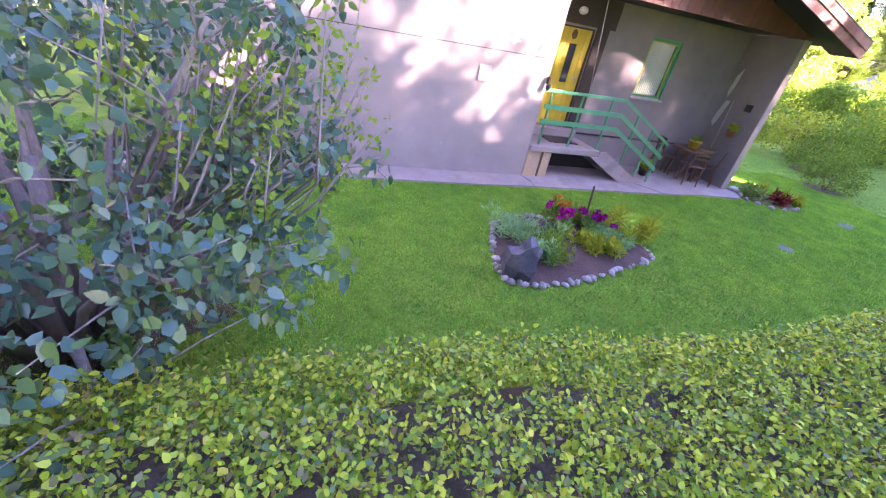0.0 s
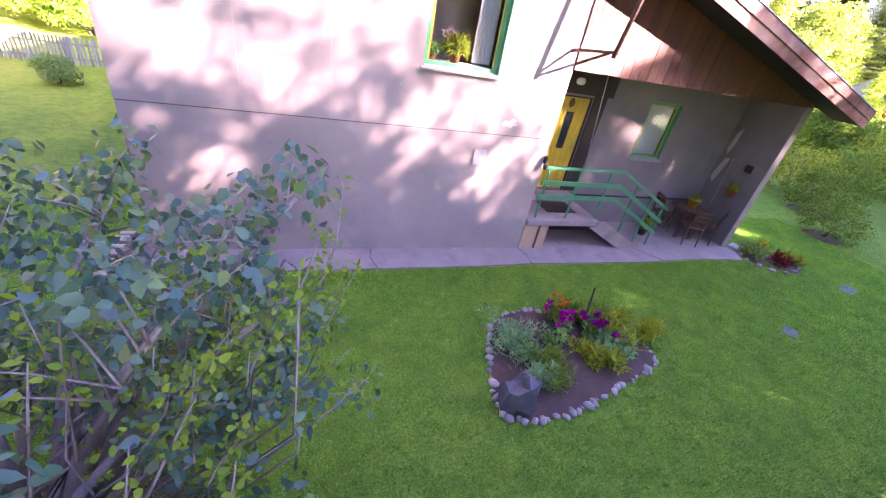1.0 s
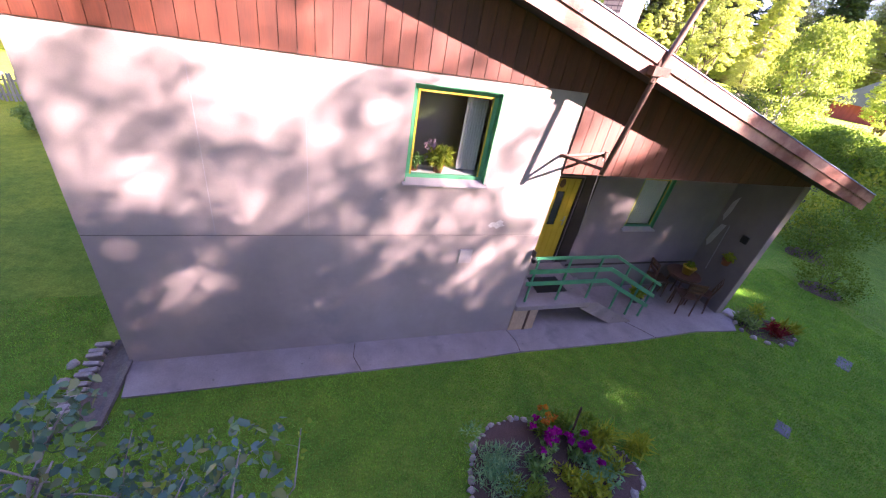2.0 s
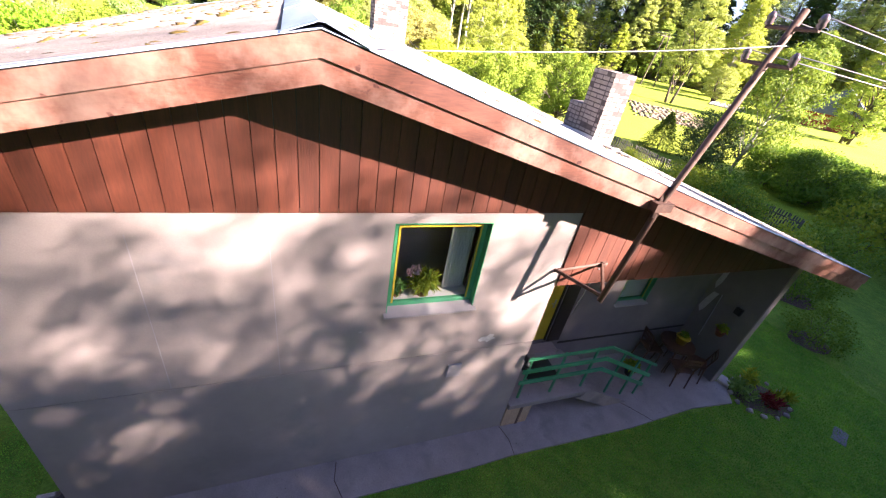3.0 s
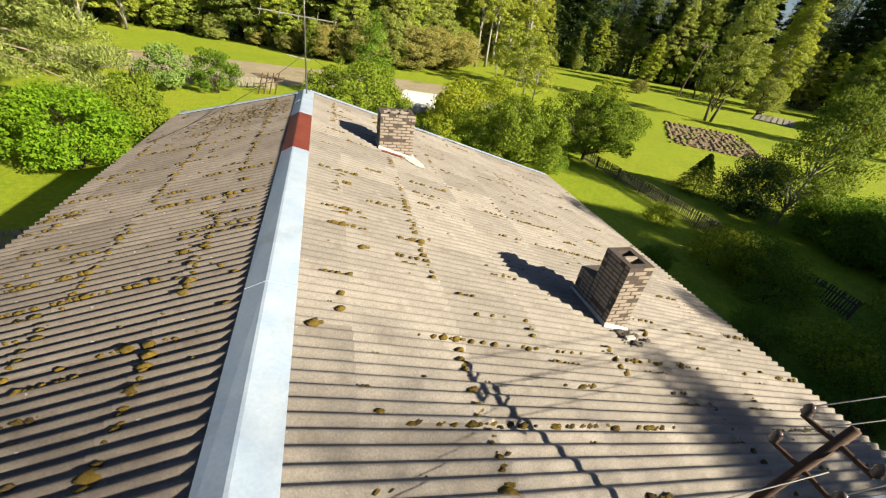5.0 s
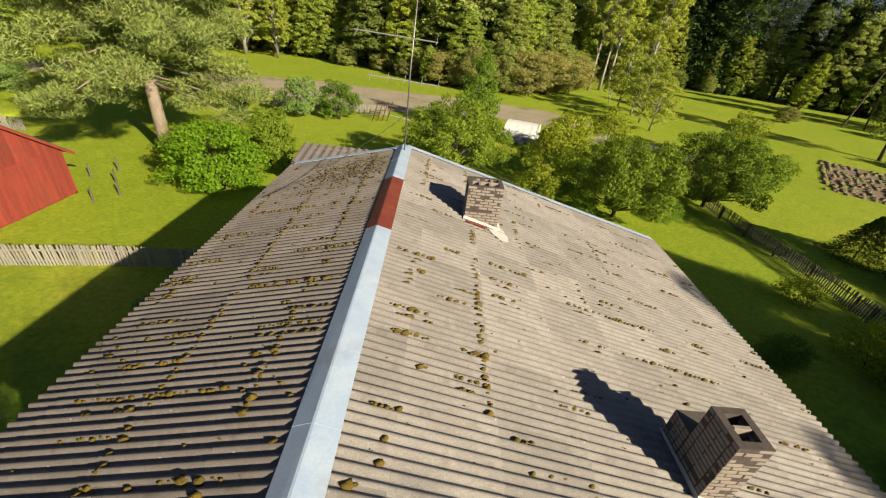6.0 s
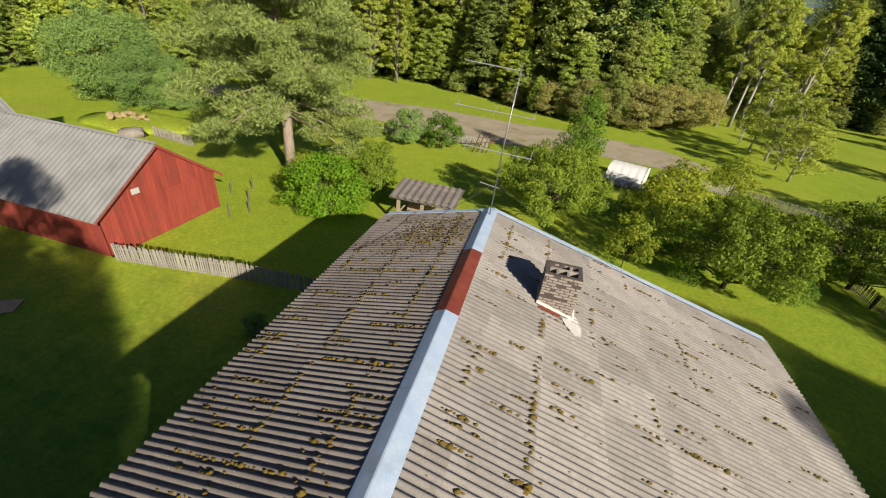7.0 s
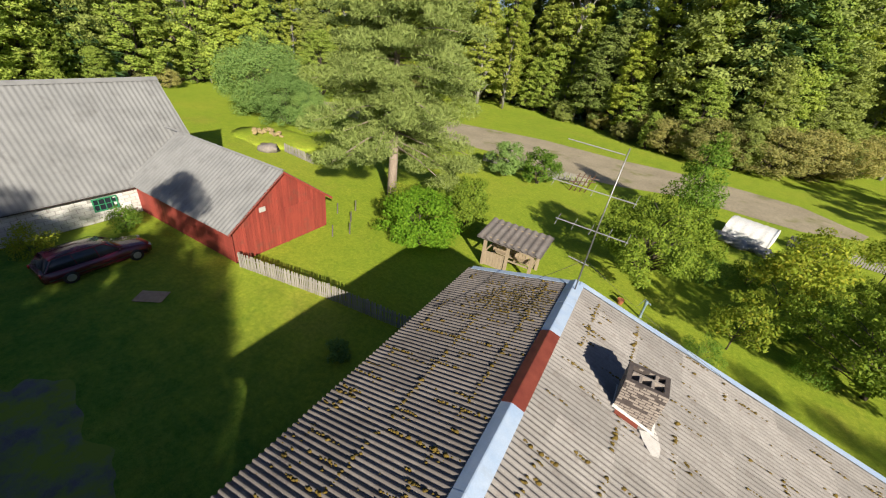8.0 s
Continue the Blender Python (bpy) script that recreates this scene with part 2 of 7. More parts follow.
M["picket"] = surface("weathered_picket", (0.247, 0.231, 0.207), (0.363, 0.347, 0.314), scale=4, fine=30, stretch=(3, 3, 0.5), rough=0.85, bump=0.25, vary=0.2)
M["picket_dark"] = surface("dark_weathered_picket", (0.0715, 0.066, 0.0578), (0.121, 0.11, 0.0963), scale=4, fine=30, stretch=(3, 3, 0.5), rough=0.85, bump=0.25, vary=0.2)
M["picket_white"] = surface("whitewashed_picket", (0.231, 0.22, 0.204), (0.308, 0.297, 0.275), scale=4, fine=30, rough=0.8, bump=0.2, vary=0.15)
M["barn_red"] = surface("falun_red_boards", (0.206, 0.0317, 0.0206), (0.317, 0.0539, 0.0332), scale=1.8, fine=20, stretch=(3, 3, 0.3), rough=0.8, bump=0.3, vary=0.14,
                        stain=(0.158, 0.0475, 0.0317), stain_scale=1.2)
M["barn_roof"] = surface("pale_grey_fibre_cement", (0.184, 0.19, 0.195), (0.242, 0.248, 0.253), scale=0.8, fine=25, rough=0.9, bump=0.2, grain=0.2, vary=0.08,
                         stain=(0.149, 0.151, 0.154), stain_scale=0.9)
M["block"] = surface("white_lime_block", (0.558, 0.558, 0.542), (0.67, 0.67, 0.654), scale=3, fine=40, rough=0.9, bump=0.3, vary=0.12)
M["block_joint"] = surface("grey_block_joint", (0.28, 0.273, 0.257), (0.363, 0.355, 0.339), scale=6, fine=40, rough=0.95, bump=0.3)
M["car_paint"] = surface("burgundy_car_paint", (0.070, 0.006, 0.018), (0.085, 0.008, 0.022), scale=1, fine=200, rough=0.25, bump=0.0, grain=0.05, coat=0.8)
M["car_glass"] = surface("dark_tinted_glass", (0.015, 0.02, 0.028), (0.025, 0.03, 0.04), scale=2, rough=0.06, bump=0.0, grain=0.0)
M["pump_paint"] = surface("blue_grey_iron_paint", (0.14, 0.20, 0.26), (0.20, 0.28, 0.35), scale=6, fine=60, rough=0.5, bump=0.15)
M["rubber"] = surface("tyre_rubber", (0.018, 0.018, 0.018), (0.03, 0.03, 0.03), scale=8, rough=0.85, bump=0.1)
M["alloy"] = surface("alloy_wheel", (0.5, 0.5, 0.52), (0.62, 0.62, 0.64), scale=4, rough=0.35, metal=0.7, bump=0.0)
M["lamp_red"] = surface("red_lamp_lens", (0.30, 0.01, 0.012), (0.38, 0.015, 0.015), scale=4, rough=0.2, bump=0.0)
M["soil"] = surface("bare_dark_soil", (0.0679, 0.0396, 0.0317), (0.104, 0.0638, 0.0515), scale=4, fine=50, rough=1.0, bump=0.9, grain=0.5, dist=0.015)
M["field"] = surface("ploughed_field_soil", (0.289, 0.249, 0.17), (0.381, 0.33, 0.232), scale=0.35, fine=4, rough=1.0, bump=0.5, grain=0.35, dist=0.08,
                     stain=(0.196, 0.191, 0.0774), stain_scale=0.25, stain_from=0.56, stain_to=0.66)
M["stone"] = surface("pale_field_stone", (0.231, 0.204, 0.187), (0.385, 0.347, 0.319), scale=5, fine=50, rough=0.85, bump=0.4, vary=0.25)
M["rock"] = surface("dark_grey_rock", (0.0605, 0.0578, 0.0715), (0.132, 0.129, 0.154), scale=4, fine=30, rough=0.75, bump=0.7, grain=0.4, dist=0.012)
M["bark"] = surface("grey_brown_bark", (0.066, 0.0495, 0.0385), (0.121, 0.0963, 0.077), scale=4, fine=22, stretch=(2, 2, 0.4), rough=0.95, bump=0.8, dist=0.02)
M["bark_pine"] = surface("orange_pine_bark", (0.231, 0.182, 0.143), (0.33, 0.275, 0.226), scale=3, fine=16, stretch=(2, 2, 0.4), rough=0.95, bump=0.8, dist=0.02)
M["bark_birch"] = surface("white_birch_bark", (0.275, 0.264, 0.242), (0.363, 0.352, 0.33), scale=3, fine=14, stretch=(0.5, 0.5, 2), rough=0.8, bump=0.3,
                          speck=(0.0275, 0.0248, 0.022), speck_scale=3.5, speck_from=0.66)
M["terracotta"] = surface("terracotta", (0.266, 0.084, 0.0385), (0.336, 0.119, 0.056), scale=8, rough=0.8)
M["curtain"] = surface("pale_net_curtain", (0.429, 0.429, 0.429), (0.544, 0.544, 0.537), scale=14, fine=90, stretch=(3, 3, 0.3), rough=0.9, bump=0.3)
M["room"] = surface("room_wallpaper", (0.286, 0.242, 0.22), (0.352, 0.308, 0.281), scale=5, rough=0.9)
M["tarp"] = surface("white_tarpaulin", (0.673, 0.683, 0.692), (0.767, 0.777, 0.785), scale=2, fine=12, rough=0.5, bump=0.3)
M["tarp_grey"] = surface("grey_tarpaulin", (0.165, 0.171, 0.182), (0.231, 0.237, 0.248), scale=2, fine=12, rough=0.5, bump=0.4)
M["log"] = surface("cut_firewood", (0.242, 0.175, 0.0817), (0.351, 0.287, 0.142), scale=6, rough=0.9, vary=0.2)
M["tread_wood"] = surface("grey_weathered_tread", (0.0935, 0.077, 0.066), (0.149, 0.127, 0.11), scale=5, fine=40, rough=0.9, bump=0.3)
M["bark_lilac"] = surface("pale_lilac_bark", (0.22, 0.187, 0.176), (0.319, 0.275, 0.259), scale=6, fine=40, stretch=(2, 2, 0.4), rough=0.9, bump=0.5)
M["gravel"] = surface("blue_grey_gravel", (0.0935, 0.0963, 0.11), (0.154, 0.157, 0.171), scale=1.2, fine=45, rough=0.95, bump=0.5, grain=0.4, dist=0.01, stain=(0.165, 0.231, 0.0193), stain_scale=0.7, stain_from=0.36, stain_to=0.56)
M["slab"] = surface("weathered_paving_slab", (0.105, 0.099, 0.105), (0.16, 0.151, 0.157), scale=5, fine=50, rough=0.9, bump=0.4)
M["blue_roof"] = surface("dark_blue_sheet_roof", (0.055, 0.065, 0.12), (0.08, 0.095, 0.17), scale=1.5, fine=20, rough=0.5, bump=0.1)
M["plot"] = surface("ridged_garden_soil", (0.16, 0.116, 0.0715), (0.231, 0.176, 0.116), scale=0.8, fine=5, rough=1.0, bump=0.6, grain=0.4, dist=0.08, stain=(0.121, 0.182, 0.0275), stain_scale=0.5, stain_from=0.52, stain_to=0.62)
# leaves
M["leaf_lilac"] = leafy("lilac_leaves", [(0.0592, 0.151, 0.122), (0.0488, 0.139, 0.113), (0.0836, 0.183, 0.0984), (0.133, 0.239, 0.0738), (0.0697, 0.159, 0.148), (0.0558, 0.144, 0.138), (0.188, 0.207, 0.0689)], 0.25, 0.42, 0.5)
M["leaf_hedge"] = leafy("hedge_leaves", [(0.212, 0.381, 0.031), (0.423, 0.55, 0.031), (0.0776, 0.212, 0.0423), (0.508, 0.592, 0.0395), (0.141, 0.297, 0.0367), (0.564, 0.536, 0.0564), (0.0706, 0.197, 0.0706), (0.226, 0.141, 0.0706)], 0.3, 0.5, 0.3)
M["leaf_bush"] = leafy("bush_leaves", [(0.083, 0.177, 0.0215), (0.13, 0.236, 0.0259), (0.177, 0.272, 0.0336), (0.107, 0.201, 0.0237)], 0.35)
M["leaf_yellow"] = leafy("yellow_green_leaves", [(0.205, 0.289, 0.0245), (0.302, 0.35, 0.0304), (0.157, 0.241, 0.0245), (0.386, 0.386, 0.0364)], 0.4)
M["leaf_apple"] = leafy("apple_leaves", [(0.117, 0.19, 0.0203), (0.172, 0.258, 0.0247), (0.234, 0.312, 0.0292), (0.145, 0.217, 0.0224)], 0.3)
M["leaf_willow"] = leafy("willow_leaves", [(0.139, 0.23, 0.0647), (0.184, 0.296, 0.0832), (0.241, 0.352, 0.102), (0.157, 0.258, 0.0739)], 0.3)
M["leaf_birch"] = leafy("birch_leaves", [(0.123, 0.204, 0.0347), (0.173, 0.253, 0.0391), (0.235, 0.296, 0.0451), (0.136, 0.21, 0.0374)], 0.35)
M["wood_birch"] = leafy("birch_wood_leaves", [(0.259, 0.331, 0.0592), (0.32, 0.388, 0.0698), (0.401, 0.436, 0.079), (0.277, 0.339, 0.0618)], 0.35)
M["wood_alder"] = leafy("alder_wood_leaves", [(0.238, 0.336, 0.0618), (0.3, 0.392, 0.0716), (0.36, 0.438, 0.0777), (0.257, 0.346, 0.0649)], 0.35)
M["wood_aspen"] = leafy("aspen_wood_leaves", [(0.278, 0.358, 0.0464), (0.348, 0.415, 0.0566), (0.24, 0.329, 0.0464), (0.402, 0.429, 0.0618)], 0.4)
M["wood_willow"] = leafy("willow_wood_leaves", [(0.219, 0.274, 0.0746), (0.272, 0.333, 0.0884), (0.324, 0.381, 0.102), (0.245, 0.301, 0.0802)], 0.3)
M["wood_scrub"] = leafy("scrub_leaves", [(0.272, 0.272, 0.0909), (0.329, 0.304, 0.103), (0.23, 0.255, 0.0823), (0.361, 0.346, 0.123)], 0.3)
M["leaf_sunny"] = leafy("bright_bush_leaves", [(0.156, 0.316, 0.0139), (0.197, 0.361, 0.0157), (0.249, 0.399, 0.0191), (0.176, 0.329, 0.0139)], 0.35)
M["needle_pine"] = leafy("pine_needles", [(0.171, 0.237, 0.0684), (0.227, 0.294, 0.0866), (0.29, 0.356, 0.112), (0.187, 0.255, 0.0758)], 0.22)
M["needle_young"] = leafy("young_spruce_needles", [(0.085, 0.14, 0.02), (0.13, 0.19, 0.025), (0.18, 0.23, 0.03)], 0.2)
M["needle_spruce"] = leafy("spruce_needles", [(0.0363, 0.0743, 0.0264), (0.0589, 0.107, 0.0363), (0.083, 0.141, 0.0429)], 0.12)
M["grass_blade"] = leafy("grass_blades", [(0.044, 0.2, 0.026), (0.064, 0.24, 0.0299), (0.088, 0.265, 0.0351), (0.048, 0.21, 0.0273), (0.144, 0.285, 0.039)], 0.3, 0.7, 0.1, [(0.7, (0.80, 0.95, 1.15), (2.3, 1.6, 1.15)), (4.0, (0.75, 0.80, 0.85), (1.45, 1.35, 1.25))])
M["leaf_herb"] = leafy("herb_leaves", [(0.108, 0.246, 0.077), (0.154, 0.307, 0.0924), (0.2, 0.354, 0.0924)], 0.3)
M["leaf_bluish"] = leafy("bluish_herb_leaves", [(0.12, 0.299, 0.16), (0.15, 0.339, 0.18), (0.2, 0.399, 0.2), (0.259, 0.439, 0.2)], 0.3)
M["petal_magenta"] = leafy("magenta_petals", [(0.229, 0.00636, 0.145), (0.284, 0.0106, 0.194), (0.197, 0.00528, 0.116)], 0.3)
M["petal_orange"] = leafy("orange_petals", [(0.537, 0.165, 0.0124), (0.594, 0.247, 0.0165), (0.413, 0.0825, 0.0165)], 0.3)
M["petal_pink"] = leafy("pale_pink_petals", [(0.363, 0.22, 0.33), (0.413, 0.286, 0.385)], 0.3)
M["petal_red"] = leafy("dark_red_leaves", [(0.123, 0.0115, 0.0193), (0.193, 0.0231, 0.0308), (0.293, 0.0462, 0.0616)], 0.3)


# ---- mesh helpers ----
class Geo:
    """Collects vertices and faces for one mesh."""

    def __init__(self):
        self.v, self.f = [], []

    def add(self, verts, faces):
        n = len(self.v)
        self.v.extend(tuple(p) for p in verts)
        self.f.extend(tuple(i + n for i in f) for f in faces)
        return self

    def box(self, x0, x1, y0, y1, z0, z1):
        v = [(x, y, z) for z in (z0, z1) for y in (y0, y1) for x in (x0, x1)]
        return self.add(v, [(0, 2, 3, 1), (4, 5, 7, 6), (0, 1, 5, 4), (2, 6, 7, 3), (0, 4, 6, 2), (1, 3, 7, 5)])

    def prism(self, poly, axis, a, b):
        """Extrudes a polygon given in the other two axes from a to b along axis."""
        n = len(poly)

        def place(p, w):
            q = list(p)
            q.insert("xyz".index(axis), w)
            return q
        v = [place(p, a) for p in poly] + [place(p, b) for p in poly]
        f = [tuple(range(n)), tuple(range(2 * n - 1, n - 1, -1))]
        f += [(i, i + n, (i + 1) % n + n, (i + 1) % n) for i in range(n)]
        return self.add(v, f)

    def tube(self, pts, radii, sides=6):
        pts = [Vector(p) for p in pts]
        v, f = [], []
        for i, p in enumerate(pts):
            d = (pts[min(i + 1, len(pts) - 1)] - pts[max(i - 1, 0)]).normalized()
            a = d.cross(Vector((0, 0, 1)) if abs(d.z) < 0.9 else Vector((1, 0, 0))).normalized()
            b = d.cross(a)
            for k in range(sides):
                t = 2 * math.pi * k / sides
                v.append(p + (a * math.cos(t) + b * math.sin(t)) * radii[i])
        for i in range(len(pts) - 1):
            for k in range(sides):
                q = (k + 1) % sides
                f.append((i * sides + k, i * sides + q, (i + 1) * sides + q, (i + 1) * sides + k))
        f.append(tuple(range(sides - 1, -1, -1)))
        f.append(tuple(range((len(pts) - 1) * sides, len(pts) * sides)))
        return self.add(v, f)

    def lathe(self, profile, sides=14, at=(0, 0, 0)):
        v, f = [], []
        for r, z in profile:
            for k in range(sides):
                t = 2 * math.pi * k / sides
                v.append((at[0] + r * math.cos(t), at[1] + r * math.sin(t), at[2] + z))
        for i in range(len(profile) - 1):
            for k in range(sides):
                q = (k + 1) % sides
                f.append((i * sides + k, i * sides + q, (i + 1) * sides + q, (i + 1) * sides + k))
        f.append(tuple(range(sides - 1, -1, -1)))
        f.append(tuple(range((len(profile) - 1) * sides, len(profile) * sides)))
        return self.add(v, f)

    def blob(self, at, size, seed, rings=6, sides=9, rough=0.25):
        """An uneven stone-like lump."""
        v, f = [], []
        off = Vector((seed * 3.7, seed * 1.3, seed * 2.1))
        for i in range(rings + 1):
            ph = math.pi * i / rings
            for k in range(sides):
                t = 2 * math.pi * k / sides
                d = Vector((math.sin(ph) * math.cos(t), math.sin(ph) * math.sin(t), math.cos(ph)))
                s = 1 + rough * 2 * noise.noise(d * 1.6 + off)
                v.append((at[0] + d.x * size[0] * s, at[1] + d.y * size[1] * s, at[2] + d.z * size[2] * s))
        for i in range(rings):
            for k in range(sides):
                q = (k + 1) % sides
                f.append((i * sides + k, (i + 1) * sides + k, (i + 1) * sides + q, i * sides + q))
        return self.add(v, f)

    def mesh(self, name, material, smooth=False, bevel=0.0):
        me = bpy.data.meshes.new(name)
        me.from_pydata([tuple(p) for p in self.v], [], self.f)
        bm = bmesh.new()
        bm.from_mesh(me)
        bmesh.ops.recalc_face_normals(bm, faces=bm.faces)
        if bevel:
            bmesh.ops.bevel(bm, geom=list(bm.edges), offset=bevel, segments=1, affect='EDGES')
        bm.to_mesh(me)
        bm.free()
        if smooth:
            me.polygons.foreach_set("use_smooth", [True] * len(me.polygons))
        me.materials.append(material)
        return me


def thing(name, label, category, at=(0, 0, 0), rz=0.0, group="", kind=""):
    ob = new(name)
    ob.empty_display_size = 0.2
    ob.matrix_basis = pose(*at, 0, 0, rz)
    return tagged(ob, label, category, group, kind)


def part(name, geo, material, parent, label="", smooth=False, bevel=0.0):
    me = geo if isinstance(geo, bpy.types.Mesh) else geo.mesh(name, material, smooth, bevel)
    ob = new(name, me)
    ob.parent = parent
    return tagged(ob, label)


def solo(name, geo, material, label, category, kind="", group="", at=(0, 0, 0), rz=0.0, smooth=False, bevel=0.0):
    me = geo if isinstance(geo, bpy.types.Mesh) else geo.mesh(name, material, smooth, bevel)
    ob = new(name, me)
    ob.matrix_basis = pose(*at, 0, 0, rz)
    return tagged(ob, label, category, group, kind)


def raw_mesh(name, verts, faces, material):
    """A mesh straight from arrays, for foliage: verts (n, 3), faces (m, k)."""
    me = bpy.data.meshes.new(name)
    n, k = faces.shape
    me.vertices.add(len(verts))
    me.vertices.foreach_set("co", np.ascontiguousarray(verts, dtype=np.float32).ravel())
    me.loops.add(n * k)
    me.loops.foreach_set("vertex_index", np.ascontiguousarray(faces, dtype=np.int32).ravel())
    me.polygons.add(n)
    me.polygons.foreach_set("loop_start", np.arange(0, n * k, k, dtype=np.int32))
    me.update(calc_edges=True)
    me.materials.append(material)
    return me


def unit(v):
    return v / np.maximum(np.linalg.norm(v, axis=1, keepdims=True), 1e-9)


def leaves(points, size, r, up=0.4, shape="diamond", droop=0.0, narrow=0.5, out=None, face=None):
    """Leaf blades at the points. Returns verts and quads."""
    n = len(points)
    d = r.normal(size=(n, 3))
    if out is not None:
        d = d * 0.7 + out
    d[:, 2] -= droop
    d = unit(d)
    nrm = r.normal(size=(n, 3))
    nrm[:, 2] += up * 3
    if face is not None:
        nrm = nrm * 0.6 + face
    side = unit(np.cross(d, nrm))
    nn = unit(np.cross(side, d))
    s = (size * (0.6 + 0.8 * r.random((n, 1))))
    w = s * narrow
    if shape == "diamond":
        v = np.stack([points - d * s, points + side * w - d * s * 0.1 + nn * s * 0.12, points + d * s, points - side * w - d * s * 0.1 + nn * s * 0.12], axis=1)
        f = np.arange(n * 4).reshape(n, 4)
        return v.reshape(-1, 3), f
    # broad leaf: two halves folded along the midrib
    base, tip = points - d * s, points + d * s
    a1 = points - d * s * 0.55 + side * w + nn * s * 0.10
    a2 = points + d * s * 0.25 + side * w * 0.8 + nn * s * 0.08
    b1 = points - d * s * 0.55 - side * w + nn * s * 0.10
    b2 = points + d * s * 0.25 - side * w * 0.8 + nn * s * 0.08
    v = np.stack([base, a1, a2, tip, b2, b1], axis=1).reshape(-1, 3)
    o = np.arange(n)[:, None] * 6
    f = np.concatenate([o + np.array([[0, 1, 2, 3]]), o + np.array([[0, 3, 4, 5]])], axis=1).reshape(-1, 4)
    return v, f


def clump_points(centres, radii, n, r, shell=0.5):
    """Points spread through ellipsoid clumps, denser towards their surface."""
    c = np.asarray(centres, float)
    rad = np.asarray(radii, float)
    w = rad.prod(axis=1) ** 0.67
    idx = r.choice(len(c), size=n, p=w / w.sum())
    d = unit(r.normal(size=(n, 3)))
    u = r.random((n, 1)) ** (1 / (3 - 2 * shell + 2.5))
    u = u * (1 + 0.25 * r.normal(size=(n, 1)) * 0.4)
    return c[idx] + d * u * rad[idx], d


# ---- plants: kinds ----
def broadleaf(name, label, category, height, spread, bare, leaf_mat, bark, n, leaf, seed, clumps=26, group="", droop=0.2, taper=0.0,
              trunk_r=None, stems=1, narrow=0.5, shape="diamond", lump=0.3, limb_share=0.6, uneven=0.0):
    """A leafy tree or shrub at the origin: tapered stems, limbs to each clump and a crown of many leaves."""
    r = np.random.default_rng(seed)
    ob = thing(name, label, category, group=group)
    ch = height - bare
    cs, rs = [], []
    for i in range(clumps):
        u = (i + 0.5) / clumps
        z = bare + ch * (0.12 + 0.82 * u)
        wide = spread * math.sqrt(max(0.05, 1 - (2 * u - 0.85) ** 2 / 1.45)) * (1 - taper * u)
        a = i * 2.39996 + r.normal() * 0.4
        wide *= 1 + uneven * (math.sin(3 * a + seed) * 0.6 + math.sin(5 * a + 4 * u) * 0.4)
        q = wide * (0.35 + 0.6 * math.sqrt(r.random()))
        k = spread * lump * (0.7 + 0.6 * r.random()) * (1 + uneven * r.uniform(-1, 1)) * (1 - 0.4 * taper * u)
        cs.append((q * math.cos(a), q * math.sin(a), z + r.normal() * 0.05 * ch))
        rs.append((k, k, k * 0.75))
    pts, d = clump_points(cs, rs, n, r)
    pts[:, 2] = np.maximum(pts[:, 2], 0.03)
    axis = np.stack([pts[:, 0] / spread, pts[:, 1] / spread, np.full(n, 0.45)], axis=1)
    v, f = leaves(pts, leaf, r, up=0.15, droop=droop, narrow=narrow, shape=shape, out=d * 0.15, face=unit(axis) * 0.9 + d * 0.6)
    g = Geo()
    tr = trunk_r or height * 0.018
    for s in range(stems):
        a = 2 * math.pi * s / stems + seed
        o = 0.0 if stems == 1 else tr * 2.2
        lean = 0.0 if stems == 1 else spread * 0.35
        top = bare + ch * (0.75 if stems == 1 else 0.6)
        p = []
        for i in range(6):
            t = i / 5
            p.append((math.cos(a) * (o + lean * t) + r.normal() * tr * 0.25 * t, math.sin(a) * (o + lean * t) + r.normal() * tr * 0.25 * t, top * t - 0.05 * (i == 0)))
        g.tube(p, [tr * (1.25 - 0.25 * min(1, i)) * (1 - 0.15 * i) for i in range(6)], 7)
    for i, c in enumerate(cs):
        if r.random() > limb_share:
            continue
        zb = max(bare * 0.6, c[2] - 0.55 * math.hypot(c[0], c[1]) - 0.1 * ch)
        zb = min(zb, bare + ch * 0.7)
        b = Vector((0, 0, zb))
        e = Vector(c)
        mid = b.lerp(e, 0.5) + Vector((0, 0, 0.06 * ch))
        lr = tr * 0.4 * (1 - 0.5 * i / clumps)
        g.tube([b, mid, e], [lr, lr * 0.7, lr * 0.25], 5)
    part("trunk", g, bark, ob, smooth=True)
    part("crown", raw_mesh("crown", v, f, leaf_mat), None, ob)
    return ob


def spruce(name, label, height, spread, n, leaf, seed, group="", mat="needle_spruce"):
    r = np.random.default_rng(seed)
    ob = thing(name, label, "tree", group=group)
    u = r.random(n) ** 0.75
    tier = np.floor(u * 16) / 16 + r.random(n) * 0.045
    rad = spread * (1 - tier) * (0.25 + 0.75 * r.random(n) ** 0.5) + 0.05
    a = r.random(n) * 2 * math.pi
    lobes = 1 + 0.22 * np.sin(a * 5 + tier * 60)
    rad = rad * lobes
    z = height * (0.06 + 0.94 * tier) - rad * 0.35
    pts = np.stack([rad * np.cos(a), rad * np.sin(a), np.maximum(z, 0.05)], axis=1)
    out = np.stack([np.cos(a), np.sin(a), np.full(n, -0.25)], axis=1) * 1.6
    v, f = leaves(pts, leaf, r, up=0.5, narrow=0.32, out=out)
    g = Geo().tube([(0, 0, -0.05), (0, 0, height * 0.5), (0, 0, height * 0.97)], [height * 0.016, height * 0.009, 0.01], 7)
    part("trunk", g, M["bark"], ob, smooth=True)
    part("crown", raw_mesh("crown", v, f, M[mat]), None, ob)
    return ob


